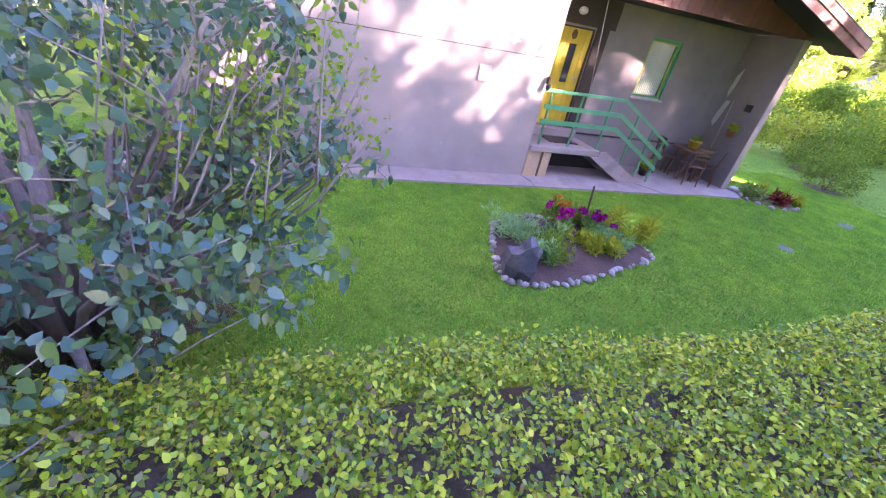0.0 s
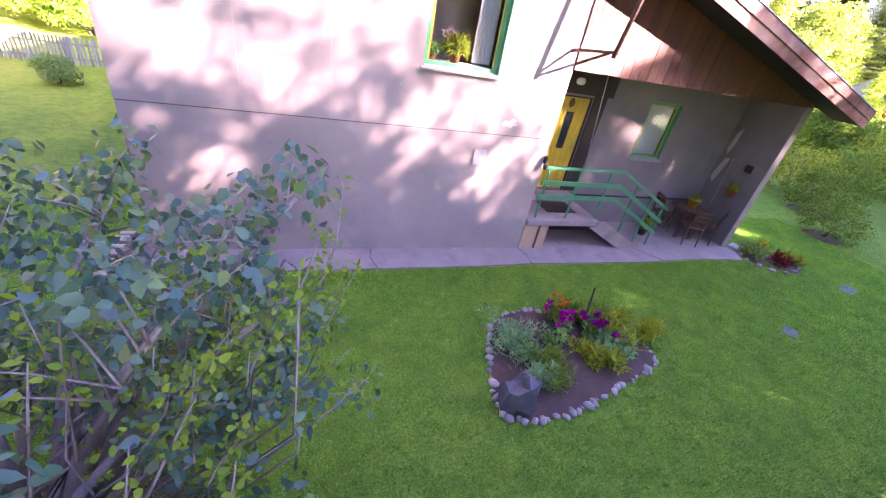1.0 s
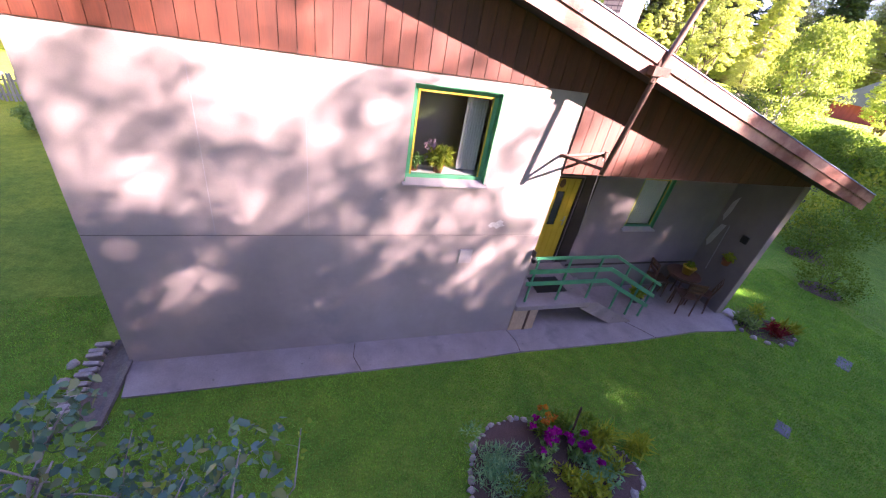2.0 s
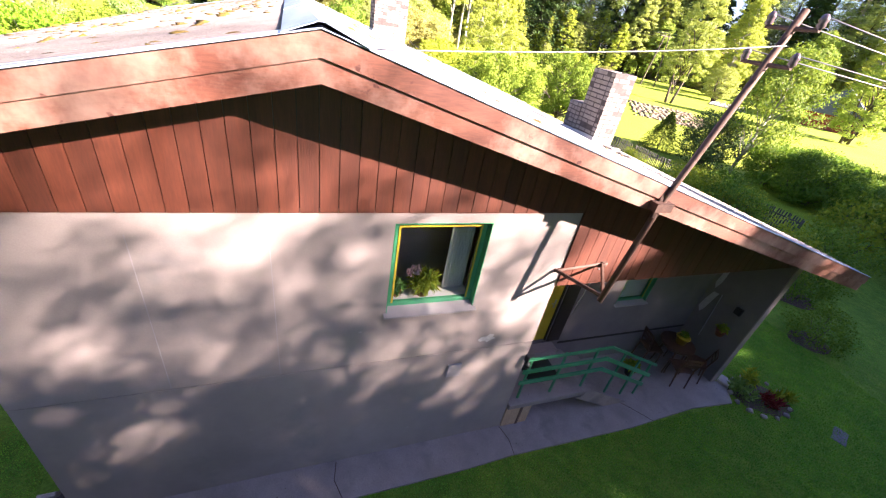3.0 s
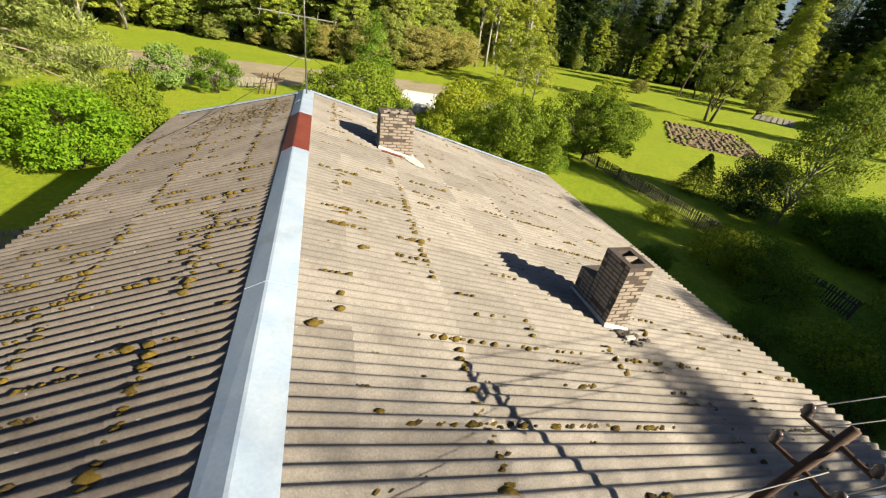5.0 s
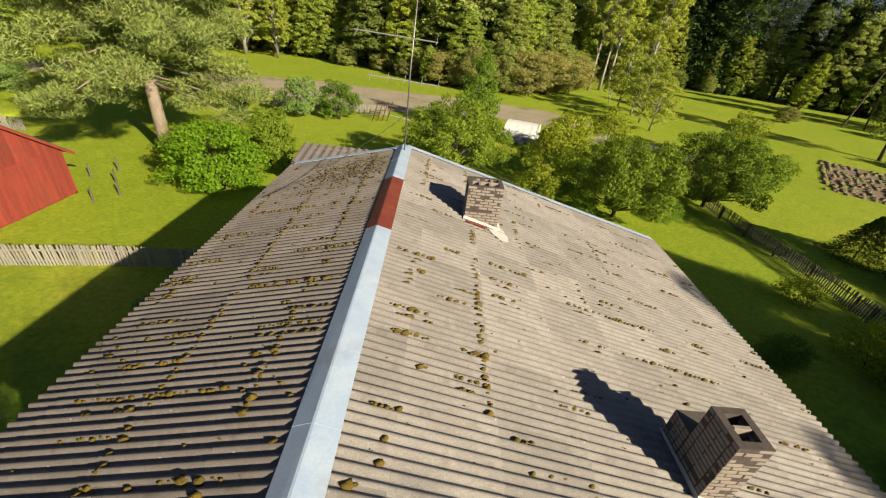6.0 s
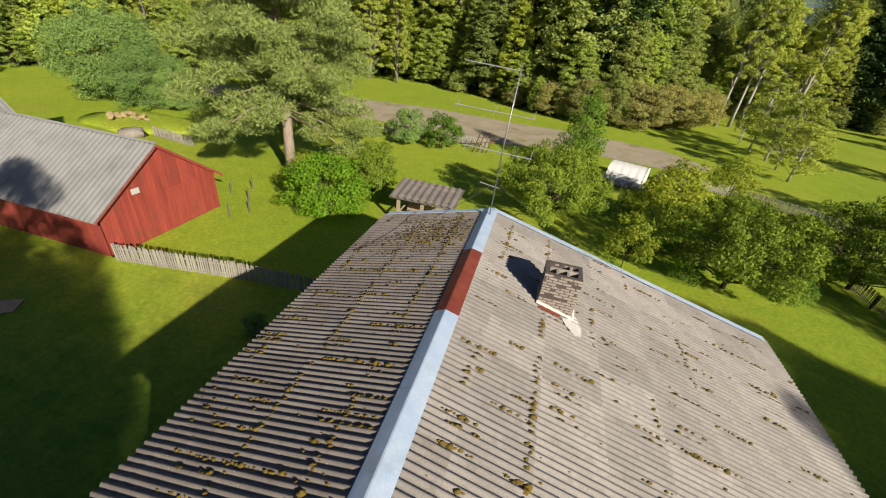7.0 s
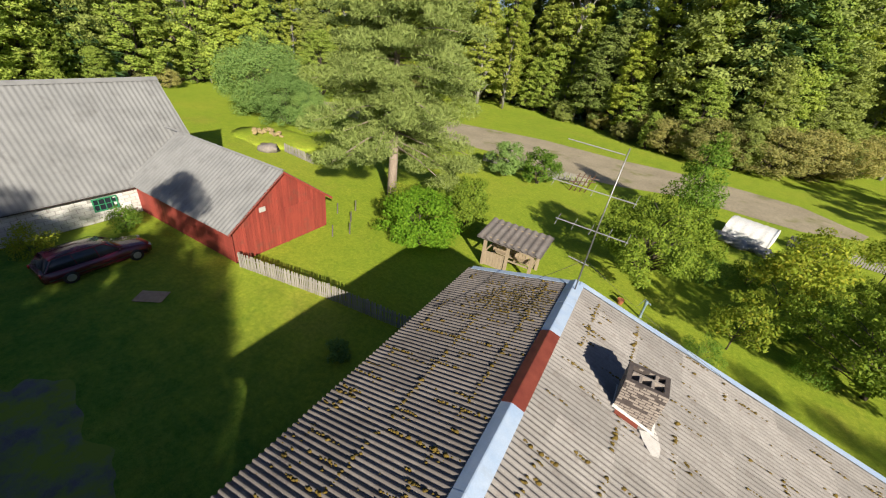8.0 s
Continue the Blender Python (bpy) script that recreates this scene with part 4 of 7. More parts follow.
moss_kinds = [moss_mesh(s, mt) for s, mt in ((1, "moss"), (2, "moss"), (3, "moss_dry"), (4, "moss_dry"), (5, "moss"))]
spots = []
for rows, side in ((ROWS_R, 1), (ROWS_L, -1)):
    # strings of cushions along the lap lines
    for i, xs in enumerate(rows[1:-1]):
        dens = (1.0, 0.95, 0.45)[i] if side < 0 else (0.4, 0.8, 0.3, 0.3, 0.2, 0.2, 0.2)[min(i, 6)]
        y = -0.3
        while y < 12.3:
            clump = noise.noise(Vector((xs * 3.1, y * 0.8, side)))
            if clump > 0.35 - dens * 0.75 and rnd.random() < 0.35 + 0.55 * dens:
                big = 0.018 + 0.024 * rnd.random() + 0.034 * rnd.random() ** 4
                big *= 1.2 if side > 0 and i == 1 else 1.0
                spots.append((xs + rnd.gauss(0.0, 0.022), y + rnd.gauss(0, 0.02), big))
            y += 0.065
    # dashes along the furrows, strongest at the side laps
    y, n = Y0 + 0.03, 0
    while y < 12.4:
        strong = n % 4 == 0
        xs, lo, hi = 0.0, min(rows[0], rows[-1]), max(rows[0], rows[-1])
        xs = lo
        while xs < hi:
            w = noise.noise(Vector((xs * 1.1, y * 2.3, 5 * side)))
            if w > ((-0.02 if strong else 0.20) if side < 0 else (0.07 if strong else 0.35)) and rnd.random() < 0.75:
                spots.append((xs + rnd.gauss(0, 0.02), y + WAVE * 0.5 * (n % 2) + rnd.gauss(0.0, 0.014), 0.017 + 0.020 * rnd.random() + 0.030 * rnd.random() ** 4))
            xs += 0.07
        y += 2 * WAVE
        n += 1
    for q in range(170):
        spots.append((rnd.uniform(min(rows[0], rows[-1]), max(rows[0], rows[-1])), rnd.uniform(Y0 + 0.3, 12.4), 0.012 + 0.022 * rnd.random() ** 2))
spots = [s for s in spots if abs(s[0] - RX) > 0.42 and s[1] > -0.35]
spots.sort(key=lambda s: s[1])
near = spots[:290]
for x, y, r in near:
    s = part("moss_tuft", rnd.choice(moss_kinds), None, roof)
    s.matrix_basis = pose(x, y, roof_z(x) + 0.022, 0, 0, rnd.gauss(0, 18)) @ Matrix.Diagonal((r * rnd.uniform(1.0, 1.5), r, r * 0.9, 1))
g = Geo()
for i, (x, y, r) in enumerate(spots[290:]):
    g.blob((x, y, roof_z(x) + 0.026), (r * 1.3, r * 0.95, r * 0.6), i % 17, 3, 6, 0.3)
far_moss = part("moss", g, M["moss"], roof, smooth=True)
tagged(far_moss, kind="stuff")
# a dense mossy patch near the far end of the darker slope
g = Geo()
for i in range(700):
    x, y = -4.75 + rnd.gauss(0, 0.65), 10.9 + rnd.gauss(0, 0.6)
    if XL < x < -3.6 and y < 12.3:
        r = 0.018 + 0.028 * rnd.random()
        g.blob((x, y, roof_z(x) + 0.024), (r * 1.5, r, r * 0.4), i % 13, 3, 6, 0.3)
tagged(part("moss_patch", g, M["moss"], roof, smooth=True), kind="stuff")


# ---- chimneys ----
def brick_mesh(lx, ly, lz):
    return Geo().box(-lx / 2, lx / 2, -ly / 2, ly / 2, 0, lz).mesh("brick", M["silicate"], False, 0.005)


def chimney(x0, x1, y0, y1, top, walls, label, shoulder=None):
    """A brick stack: mortar core, bonded bricks all round, open flues parted by walls."""
    base = min(roof_z(x0), roof_z(x1)) - 0.1
    ch = part("chimney", Geo().box(x0 + 0.012, x1 - 0.012, y0 + 0.012, y1 - 0.012, base, top - 0.36), M["mortar_pale"], house, label)
    shell = Geo()
    shell.box(x0 + 0.010, x0 + 0.112, y0 + 0.010, y1 - 0.010, top - 0.359, top - 0.008).box(x1 - 0.112, x1 - 0.010, y0 + 0.010, y1 - 0.010, top - 0.359, top - 0.008)
    shell.box(x0 + 0.1125, x1 - 0.1125, y0 + 0.010, y0 + 0.112, top - 0.359, top - 0.008).box(x0 + 0.1125, x1 - 0.1125, y1 - 0.112, y1 - 0.010, top - 0.359, top - 0.008)
    part("bed_mortar", shell, M["mortar_pale"], ch)
    bh, bl = 0.078, 0.26
    meshes = {}

    def lay(px, py, lx, ly, z):
        key = (round(lx, 3), round(ly, 3))
        if key not in meshes:
            meshes[key] = brick_mesh(lx - 0.017, ly - 0.017, bh - 0.017)
        b = part("brick", meshes[key], None, ch)
        b.matrix_basis = pose(px + rnd.gauss(0, 0.0025), py + rnd.gauss(0, 0.0025), z, 0, 0, rnd.gauss(0, 0.5))

    def course(xa, xb, ya, yb, z, odd):
        w = 0.12
        nx = max(1, round((xb - xa) / bl))
        ny = max(1, round((yb - ya - 2 * w) / bl))
        lx = (xb - xa) / nx
        ly = (yb - ya - 2 * w) / ny
        for yy in (ya + w / 2, yb - w / 2):
            if odd and nx > 1:
                lay(xa + lx / 4, yy, lx / 2, w, z)
                for k in range(nx - 1):
                    lay(xa + lx * (k + 1), yy, lx, w, z)
                lay(xb - lx / 4, yy, lx / 2, w, z)
            else:
                for k in range(nx):
                    lay(xa + lx * (k + 0.5), yy, lx, w, z)
        for xx in (xa + w / 2, xb - w / 2):
            if odd:
                lay(xx, ya + w + ly / 4, w, ly / 2, z)
                for k in range(ny - 1):
                    lay(xx, ya + w + ly * (k + 1), w, ly, z)
                lay(xx, yb - w - ly / 4, w, ly / 2, z)
            else:
                for k in range(ny):
                    lay(xx, ya + w + ly * (k + 0.5), w, ly, z)
    n = int((top - base) / bh)
    for i in range(n):
        course(x0, x1, y0, y1, top - (i + 1) * bh, i % 2)
    if shoulder:
        ya, yb, zt = shoulder
        part("shoulder_core", Geo().box(x0 + 0.012, x1 - 0.012, ya, yb - 0.012, base, zt - 0.012), M["mortar"], ch)
        for i in range(int((zt - base) / bh)):
            course(x0, x1, ya, yb, zt - (i + 1) * bh, i % 2)
    # brick partitions between the open flues, sooty well beneath
    for qx0, qx1, qy0, qy1 in walls:
        part("partition", Geo().box(qx0, qx1, qy0, qy1, top - 0.358, top - 0.006), M["silicate"], ch, bevel=0.006)
    part("flue", Geo().box(x0 + 0.113, x1 - 0.113, y0 + 0.113, y1 - 0.113, top - 0.3585, top - 0.34), M["soot"], ch, "black bottom of the flues")
    return ch


c1 = chimney(1.83, 2.31, 2.38, 2.99, 5.86, [(1.95, 2.19, 2.655, 2.715)], "pale brick chimney with two flues", (2.995, 3.40, 5.22))
c2 = chimney(-1.29, -0.37, 8.55, 9.26, 6.42, [(-1.17, -0.49, 8.885, 8.955), (-1.02, -0.95, 8.67, 8.885), (-0.76, -0.69, 8.67, 8.885), (-0.70, -0.63, 8.955, 9.14)],
             "wide pale brick chimney with five flues")
# lime mortar skirts and crumbled debris at their feet
for ch, x0, x1, y0, y1 in ((c1, 1.83, 2.31, 2.38, 3.40), (c2, -1.29, -0.37, 8.55, 9.26)):
    g = Geo()
    ring = [(x0 - 0.02, y0 - 0.03), (x1 + 0.09, y0 - 0.04), (x1 + 0.09, y1 + 0.05), (x0 - 0.02, y1 + 0.05)]
    g.add([(x, y, roof_z(x) + 0.042) for x, y in ring] + [(x0, y0, roof_z(x0) + 0.12), (x1 + 0.01, y0, roof_z(x1) + 0.09), (x1 + 0.01, y1, roof_z(x1) + 0.09), (x0, y1, roof_z(x0) + 0.08)],
          [(0, 1, 5, 4), (1, 2, 6, 5), (2, 3, 7, 6), (3, 0, 4, 7)])
    part("mortar_skirt", g, M["lime"], ch, "white lime mortar skirt")
# lime smeared over the sheets before the wide chimney, with a rusty flashing
lm = Geo()
lm.add([(x, y, roof_z(x) + 0.046) for x, y in ((-0.62, 8.40), (-0.50, 8.18), (-0.30, 7.98), (-0.12, 8.02), (-0.10, 8.30), (-0.20, 8.62), (-0.30, 8.75), (-0.365, 8.545))], [tuple(range(8))])
lm.add([(x, y, roof_z(x) + 0.030) for x, y in ((-0.62, 8.40), (-0.50, 8.18), (-0.30, 7.98), (-0.12, 8.02), (-0.10, 8.30), (-0.20, 8.62), (-0.30, 8.75), (-0.365, 8.545))], [tuple(range(7, -1, -1))])
part("lime_smear", lm, M["lime"], c2, "white lime smeared on the roof")
part("rusty_flashing", Geo().prism([(-1.22, roof_z(-1.22) + 0.05), (-0.66, roof_z(-0.66) + 0.05), (-0.66, roof_z(-0.66) + 0.056), (-1.22, roof_z(-1.22) + 0.056)], "y", 8.36, 8.50), M["red_sheet"], c2, "rusty strip of flashing")
bp = Geo()
for q in range(7):
    bp.box(-1.17 + 0.125 * q, -1.055 + 0.125 * q, 8.475, 8.548, 5.30 - 0.034 * q, 5.46 - 0.034 * q - 0.05 * (q % 2))
part("toothed_course", bp, M["silicate"], c2, "stepped bricks at the chimney foot")
g = Geo()
for i in range(46):
    x, y = 2.25 + rnd.gauss(0, 0.17), 2.18 + rnd.gauss(0, 0.10)
    r = 0.018 + 0.05 * rnd.random() ** 2
    g.blob((x, y, roof_z(x) + 0.03 + r * 0.4), (r, r * 0.8, r * 0.6), i, 3, 6, 0.35)
tagged(part("mortar_rubble", g, M["mortar"], c1, "crumbled mortar at the chimney foot"), kind="stuff")
part("broken_brick", Geo().box(2.10, 2.28, 2.08, 2.16, roof_z(2.2) + 0.06, roof_z(2.2) + 0.11), M["lime"], c1, bevel=0.01)
# ---- roof fittings ----
ant = thing("tv_antenna", "tall thin television antenna mast with bare crossbars on the ridge", "antenna", (-3.22, 12.05, RZ + 0.02))
part("mast", Geo().tube([(0, 0, 0), (0.05, 0, 2.4), (0.16, 0, 4.65)], [0.024, 0.02, 0.016], 8), M["steel"], ant, smooth=True)
for z, xa, xb, n in ((4.5, -1.45, 0.10, 0), (3.3, -1.6, 0.8, 3), (2.15, -1.2, 0.95, 5), (1.05, -0.5, 0.15, 0)):
    boom = part("boom", Geo().tube([(xa, 0, z + 0.05), (xb, 0, z - 0.04)], [0.016, 0.016], 6), M["cable"], ant)
    for i in range(n):
        x = xa + 0.05 + (xb - xa - 0.1) * i / max(1, n - 1)
        part("element", Geo().tube([(x, -0.16, z - 0.10), (x + 0.04, 0.16, z + 0.16)], [0.007, 0.007], 5), M["cable"], boom)

pole = thing("service_pole", "rusty steel electricity service pole with insulators, bolted to the gable", "utility pole")
part("tube", Geo().tube([(0.12, -0.68, 3.55), (0.36, -0.665, 4.9), (0.85, -0.70, 6.75)], [0.035, 0.035, 0.033], 10), M["rust"], pole, smooth=True)
part("bracket", Geo().box(0.22, 0.46, -0.74, -0.60, 4.80, 4.90).tube([(0.28, -0.70, 4.72), (0.36, -0.62, 5.04)], [0.03, 0.03], 6), M["rust"], pole, "iron bracket on the fascia")
part("stay", Geo().tube([(-0.12, -0.02, 3.55), (0.66, -0.03, 3.64)], [0.026, 0.026], 6), M["rust"], pole)
part("stay", Geo().tube([(-0.10, -0.03, 3.56), (0.13, -0.68, 3.62)], [0.024, 0.024], 6), M["rust"], pole)
part("stay", Geo().tube([(0.64, -0.03, 3.64), (0.15, -0.68, 3.60)], [0.024, 0.024], 6), M["rust"], pole)
insul_at = []
for z0, y_off in ((6.30, 0), (6.60, 0)):
    x = 0.36 + (z0 - 4.9) * 0.265
    arm = part("crossarm", Geo().tube([(x - 0.02, -0.47, z0), (x, -0.70, z0), (x - 0.02, -0.93, z0)], [0.018, 0.022, 0.018], 6), M["rust"], pole)
    for yy in (-0.48, -0.92):
        at = (x - 0.02, yy, z0)
        insul_at.append((at[0], at[1], at[2] + 0.10))
        part("insulator", Geo().lathe([(0.010, 0.0), (0.020, 0.01), (0.036, 0.03), (0.030, 0.055), (0.038, 0.075), (0.026, 0.105), (0.014, 0.12)], 12, at), M["porcelain"], arm, "brown porcelain insulator", smooth=True)
part("clamp_ring", Geo().lathe([(0.05, 0), (0.06, 0.02), (0.06, 0.05), (0.05, 0.07)], 12, (0.66, -0.03, 3.60)), M["rust"], pole)


def wire(name, a, b, sag, label, r=0.006, mat="cable"):
    a, b = Vector(a), Vector(b)
    pts = [a.lerp(b, i / 24) - Vector((0, 0, sag * 4 * (i / 24) * (1 - i / 24))) for i in range(25)]
    return solo(name, Geo().tube(pts, [r] * 25, 5), M[mat], label, "cable", smooth=True)


for i, a in enumerate(insul_at):
    wire("power_line", a, (62 + 0.4 * i, -3.0 + 0.9 * i, 7.6 + 0.3 * (i % 2)), 0.9, "thin pale overhead power line")
wire("service_wire", (0.70, -0.80, 6.46), (RX + 0.35, -0.62, roof_z(RX + 0.35) + 0.06), 0.03, "pale service wire slung from the pole to the ridge", 0.005)
wire("antenna_guy", (-3.2, 12.0, 7.2), (-6.9, 9.5, 5.05), 0.2, "thin dark antenna cable down to the eaves", 0.008, "black")
wire("antenna_guy", (-3.2, 12.0, 7.2), (2.5, 12.4, 4.5), 0.2, "thin dark antenna cable over the roof", 0.006, "black")
wire("wall_cable", (0.62, -0.04, 3.55), (1.72, PY - 0.06, 1.55), 0.02, "pale cable running down beside the door", 0.008)

# ---- porch ----
apron = Geo()
apron.prism([(-6.0, -0.62), (-0.9, -0.60), (0.0, -0.56), (2.6, -0.60), (4.4, -0.52), (5.5, -0.62), (5.75, -0.30), (5.75, -0.052), (5.66, -0.052), (5.66, -0.05), (PX, -0.05), (PX, PY), (0.0, PY), (0.0, 0.0), (-6.1, 0.0)], "z", -0.1, 0.035)
solo("pavement", apron, M["concrete"], "worn pinkish concrete apron along the house", "pavement", "structure")
for pts in ([(-0.02, -0.02), (0.05, -0.3), (0.02, -0.57)], [(2.75, -0.02), (2.95, -0.25), (3.2, -0.58)], [(-2.9, -0.02), (-2.95, -0.3), (-2.85, -0.6)]):
    solo("pavement_crack", Geo().tube([(x, y, 0.034) for x, y in pts], [0.007] * 3, 4), M["soil"], "dark crack in the concrete", "crack", "structure")

steps = thing("porch_steps", "concrete porch landing and steps with a dark hollow beneath", "steps")
LT = 0.67
part("landing", Geo().box(0.003, 1.62, -0.06, PY - 0.002, LT - 0.12, LT), M["concrete"], steps, bevel=0.012)
part("threshold", Geo().box(0.45, 1.55, PY - 0.28, PY - 0.04, LT + 0.001, DZ0 - 0.01), M["concrete"], steps, bevel=0.008)
part("support", Geo().box(0.003, 0.53, -0.02, 0.9, 0.036, LT - 0.121), M["wood_pale"], steps, "pale plywood closing the landing's end")
part("cleat", Geo().box(0.30, 0.345, -0.035, -0.0205, 0.036, LT - 0.121), M["wood"], steps)
n_steps = 4
for i in range(n_steps):
    x0 = 1.625 + i * 0.29
    zt = LT - (i + 1) * LT / (n_steps + 0.2)
    part("step", Geo().box(x0, x0 + 0.30, -0.06, PY - 0.004, zt - 0.055, zt), M["concrete"], steps, bevel=0.008)
part("stringer", Geo().prism([(1.42, LT - 0.125), (1.60, LT - 0.125), (1.625, LT - 0.004), (1.78, LT - 0.004), (2.92, 0.06), (2.92, 0.037), (2.36, 0.037)], "y", -0.075, -0.062), M["concrete"], steps)
# near-black board behind the stringer, standing in for shade under the landing
part("hollow_backing", Geo().prism([(0.535, 0.037), (0.535, LT - 0.122), (1.42, LT - 0.122), (2.36, 0.037)], "y", 0.72, 0.75), M["soffit"], steps, "near-black board put in for the shade under the landing")
part("door_mat", Geo().box(0.62, 1.30, 0.30, 0.78, LT + 0.001, LT + 0.014), M["black"], steps, "dark door mat")

rail = thing("porch_railing", "bright green painted timber handrail along the porch steps", "railing")
for zt, h, x_end, z_end, xs in ((1.715, 0.055, 3.38, 0.955, 0.05), (1.44, 0.085, 3.36, 0.67, 0.10), (1.165, 0.085, 3.32, 0.40, 0.10)):
    c = 1.88
    g = Geo().prism([(xs, zt), (c, zt), (c, zt - h), (xs, zt - h)], "y", 0.03, 0.055)
    part("rail_board", g, M["green_paint"], rail)
    g = Geo().prism([(c + 0.002, zt), (x_end, z_end), (x_end, z_end - h * 1.1), (c + 0.002, zt - h * 1.05)], "y", 0.03, 0.055)
    part("rail_board", g, M["green_paint"], rail)
for x, zb, zt in ((0.22, LT, 1.69), (0.90, LT, 1.69), (1.60, LT, 1.69), (2.35, 0.3, 1.42), (2.85, 0.12, 1.18), (3.25, 0.03, 0.98)):
    part("post", Geo().box(x - 0.016, x + 0.016, 0.058, 0.09, zb - 0.0, zt), M["green_paint"], rail)

solo("wall_plate", Geo().box(-1.36, -1.14, -0.035, -0.0045, 1.68, 1.94), M["stucco_pale"], "small pale meter box on the rendered wall", "meter box", bevel=0.008)
g = Geo()
pts = [(-0.98, 2.37), (-0.93, 2.43), (-0.86, 2.42), (-0.80, 2.47), (-0.73, 2.44), (-0.75, 2.40), (-0.69, 2.37), (-0.77, 2.35), (-0.82, 2.31), (-0.87, 2.345), (-0.94, 2.33)]
g.prism(pts, "y", -0.0075, 0.0)
solo("plaster_patch", g, M["plaster_white"], "ragged patch of bare white plaster on the wall", "plaster patch", "structure")
for pts in ([(0.92, 2.62), (1.02, 2.45), (1.06, 2.1), (1.0, 1.98), (0.94, 2.2)], [(0.86, 1.92), (0.98, 1.9), (1.06, 1.62), (1.10, 1.40), (1.02, 1.28), (0.96, 1.42)]):
    g = Geo().prism(pts, "x", PX - 0.004, PX)
    solo("plaster_patch", g, M["plaster_white"], "ragged strip of bare plaster on the wing wall", "plaster patch", "structure")
solo("conduit", Geo().tube([(PX - 0.02, 0.72, 0.80), (PX - 0.02, 0.78, 1.95)], [0.012, 0.012], 6), M["cable"], "pale conduit on the wing wall", "conduit")
lampw = thing("wall_lamp", "small round white lamp over the door", "lamp", (0.95, PY - 0.03, 3.05))
part("shade", Geo().blob((0, -0.06, 0), (0.10, 0.06, 0.07), 1, 6, 12, 0.0), M["white_paint"], lampw, smooth=True)
part("base", Geo().box(-0.06, 0.06, -0.02, 0.0, -0.05, 0.05), M["black"], lampw)
hl = thing("wall_lantern", "black iron lantern on the house corner", "lantern", (-0.02, -0.01, 1.75))
part("arm", Geo().box(-0.012, 0.012, -0.09, 0.0, 0.04, 0.16), M["black"], hl)
part("lamp", Geo().lathe([(0.02, -0.04), (0.045, 0.0), (0.05, 0.05), (0.015, 0.08)], 10, (0.01, -0.08, -0.02)), M["black"], hl)

# table, chairs and pots
tbl = thing("garden_table", "small round varnished wooden table in the porch corner", "table", (4.72, 0.62, 0.035))
part("tabletop", Geo().lathe([(0.001, 0.70), (0.36, 0.70), (0.38, 0.715), (0.37, 0.735), (0.001, 0.738)], 24), M["wood"], tbl)
part("apron", Geo().lathe([(0.28, 0.62), (0.30, 0.62), (0.30, 0.70), (0.28, 0.70)], 20), M["wood"], tbl)
for k in range(4):
    a = math.pi / 4 + k * math.pi / 2
    part("leg", Geo().tube([(0.30 * math.cos(a), 0.30 * math.sin(a), 0.0), (0.23 * math.cos(a), 0.23 * math.sin(a), 0.66)], [0.018, 0.024], 6), M["wood"], tbl)


def chair_thing():
    c = thing("garden_chair", "dark-stained wooden chair beside the porch table", "chair", group="chairs round the porch table")
    part("seat", Geo().box(-0.20, 0.20, -0.20, 0.20, 0.43, 0.46), M["wood"], c, bevel=0.008)
    for sx in (-0.17, 0.17):
        part("leg", Geo().tube([(sx, -0.18, 0), (sx, -0.17, 0.43)], [0.016, 0.02], 6), M["wood"], c)
        part("leg", Geo().tube([(sx, 0.22, 0), (sx, 0.17, 0.45), (sx, 0.24, 0.88)], [0.016, 0.02, 0.016], 6), M["wood"], c)
    for z in (0.62, 0.72, 0.82):
        part("slat", Geo().box(-0.17, 0.17, 0.195 + (z - 0.62) * 0.15, 0.215 + (z - 0.62) * 0.15, z, z + 0.06), M["wood"], c)
    return c


ch = chair_thing()
ch.matrix_basis = pose(4.55, 0.20, 0.035, 0, 0, 160)
copy_thing(ch, pose(5.10, 0.25, 0.035, 0, 0, 215))
copy_thing(ch, pose(4.30, 0.85, 0.035, 0, 0, 75))


def pot_plant(name, at, r, h, pot_mat, leaf_mat, n, spread, leaf, label, petal=None, seed=3, narrow=0.3):
    ob = thing(name, label, "potted plant", at)
    rr = np.random.default_rng(seed)
    part("pot", Geo().lathe([(r * 0.7, 0), (r, h), (r * 1.08, h), (r * 1.08, h * 0.86), (r * 0.85, h * 0.86)], 14), M[pot_mat], ob, smooth=True)
    pts, d = clump_points([(0, 0, h + spread * 0.6)], [(spread, spread, spread * 0.75)], n, rr)
    v, f = leaves(pts, leaf, rr, up=0.2, narrow=narrow, droop=0.3, out=d)
    part("foliage", raw_mesh("foliage", v, f, M[leaf_mat]), None, ob)
    if petal:
        pts, d = clump_points([(-spread * 0.9, 0, h + spread * 1.5)], [(0.09, 0.06, 0.08)], 60, rr)
        v, f = leaves(pts, 0.03, rr, narrow=0.5)
        part("blossom", raw_mesh("blossom", v, f, M[petal]), None, ob)
    return ob


pot_plant("potted_plant", (4.75, 0.60, 0.775), 0.14, 0.19, "yellow_paint", "leaf_bush", 50, 0.09, 0.06, "leafy plant in a bright yellow pot on the table")
pot_plant("potted_plant", (3.55, 0.55, 0.035), 0.12, 0.18, "black", "leaf_yellow", 120, 0.16, 0.08, "small yellow-green plant in a dark pot")
pot_plant("hanging_pot", (PX - 0.16, 0.32, 1.20), 0.10, 0.14, "terracotta", "leaf_yellow", 80, 0.11, 0.06, "terracotta wall pot on the wing wall")
solo("wall_box", Geo().box(PX - 0.05, PX - 0.001, 0.26, 0.40, 1.78, 1.94), M["black"], "small black box on the wing wall", "junction box")
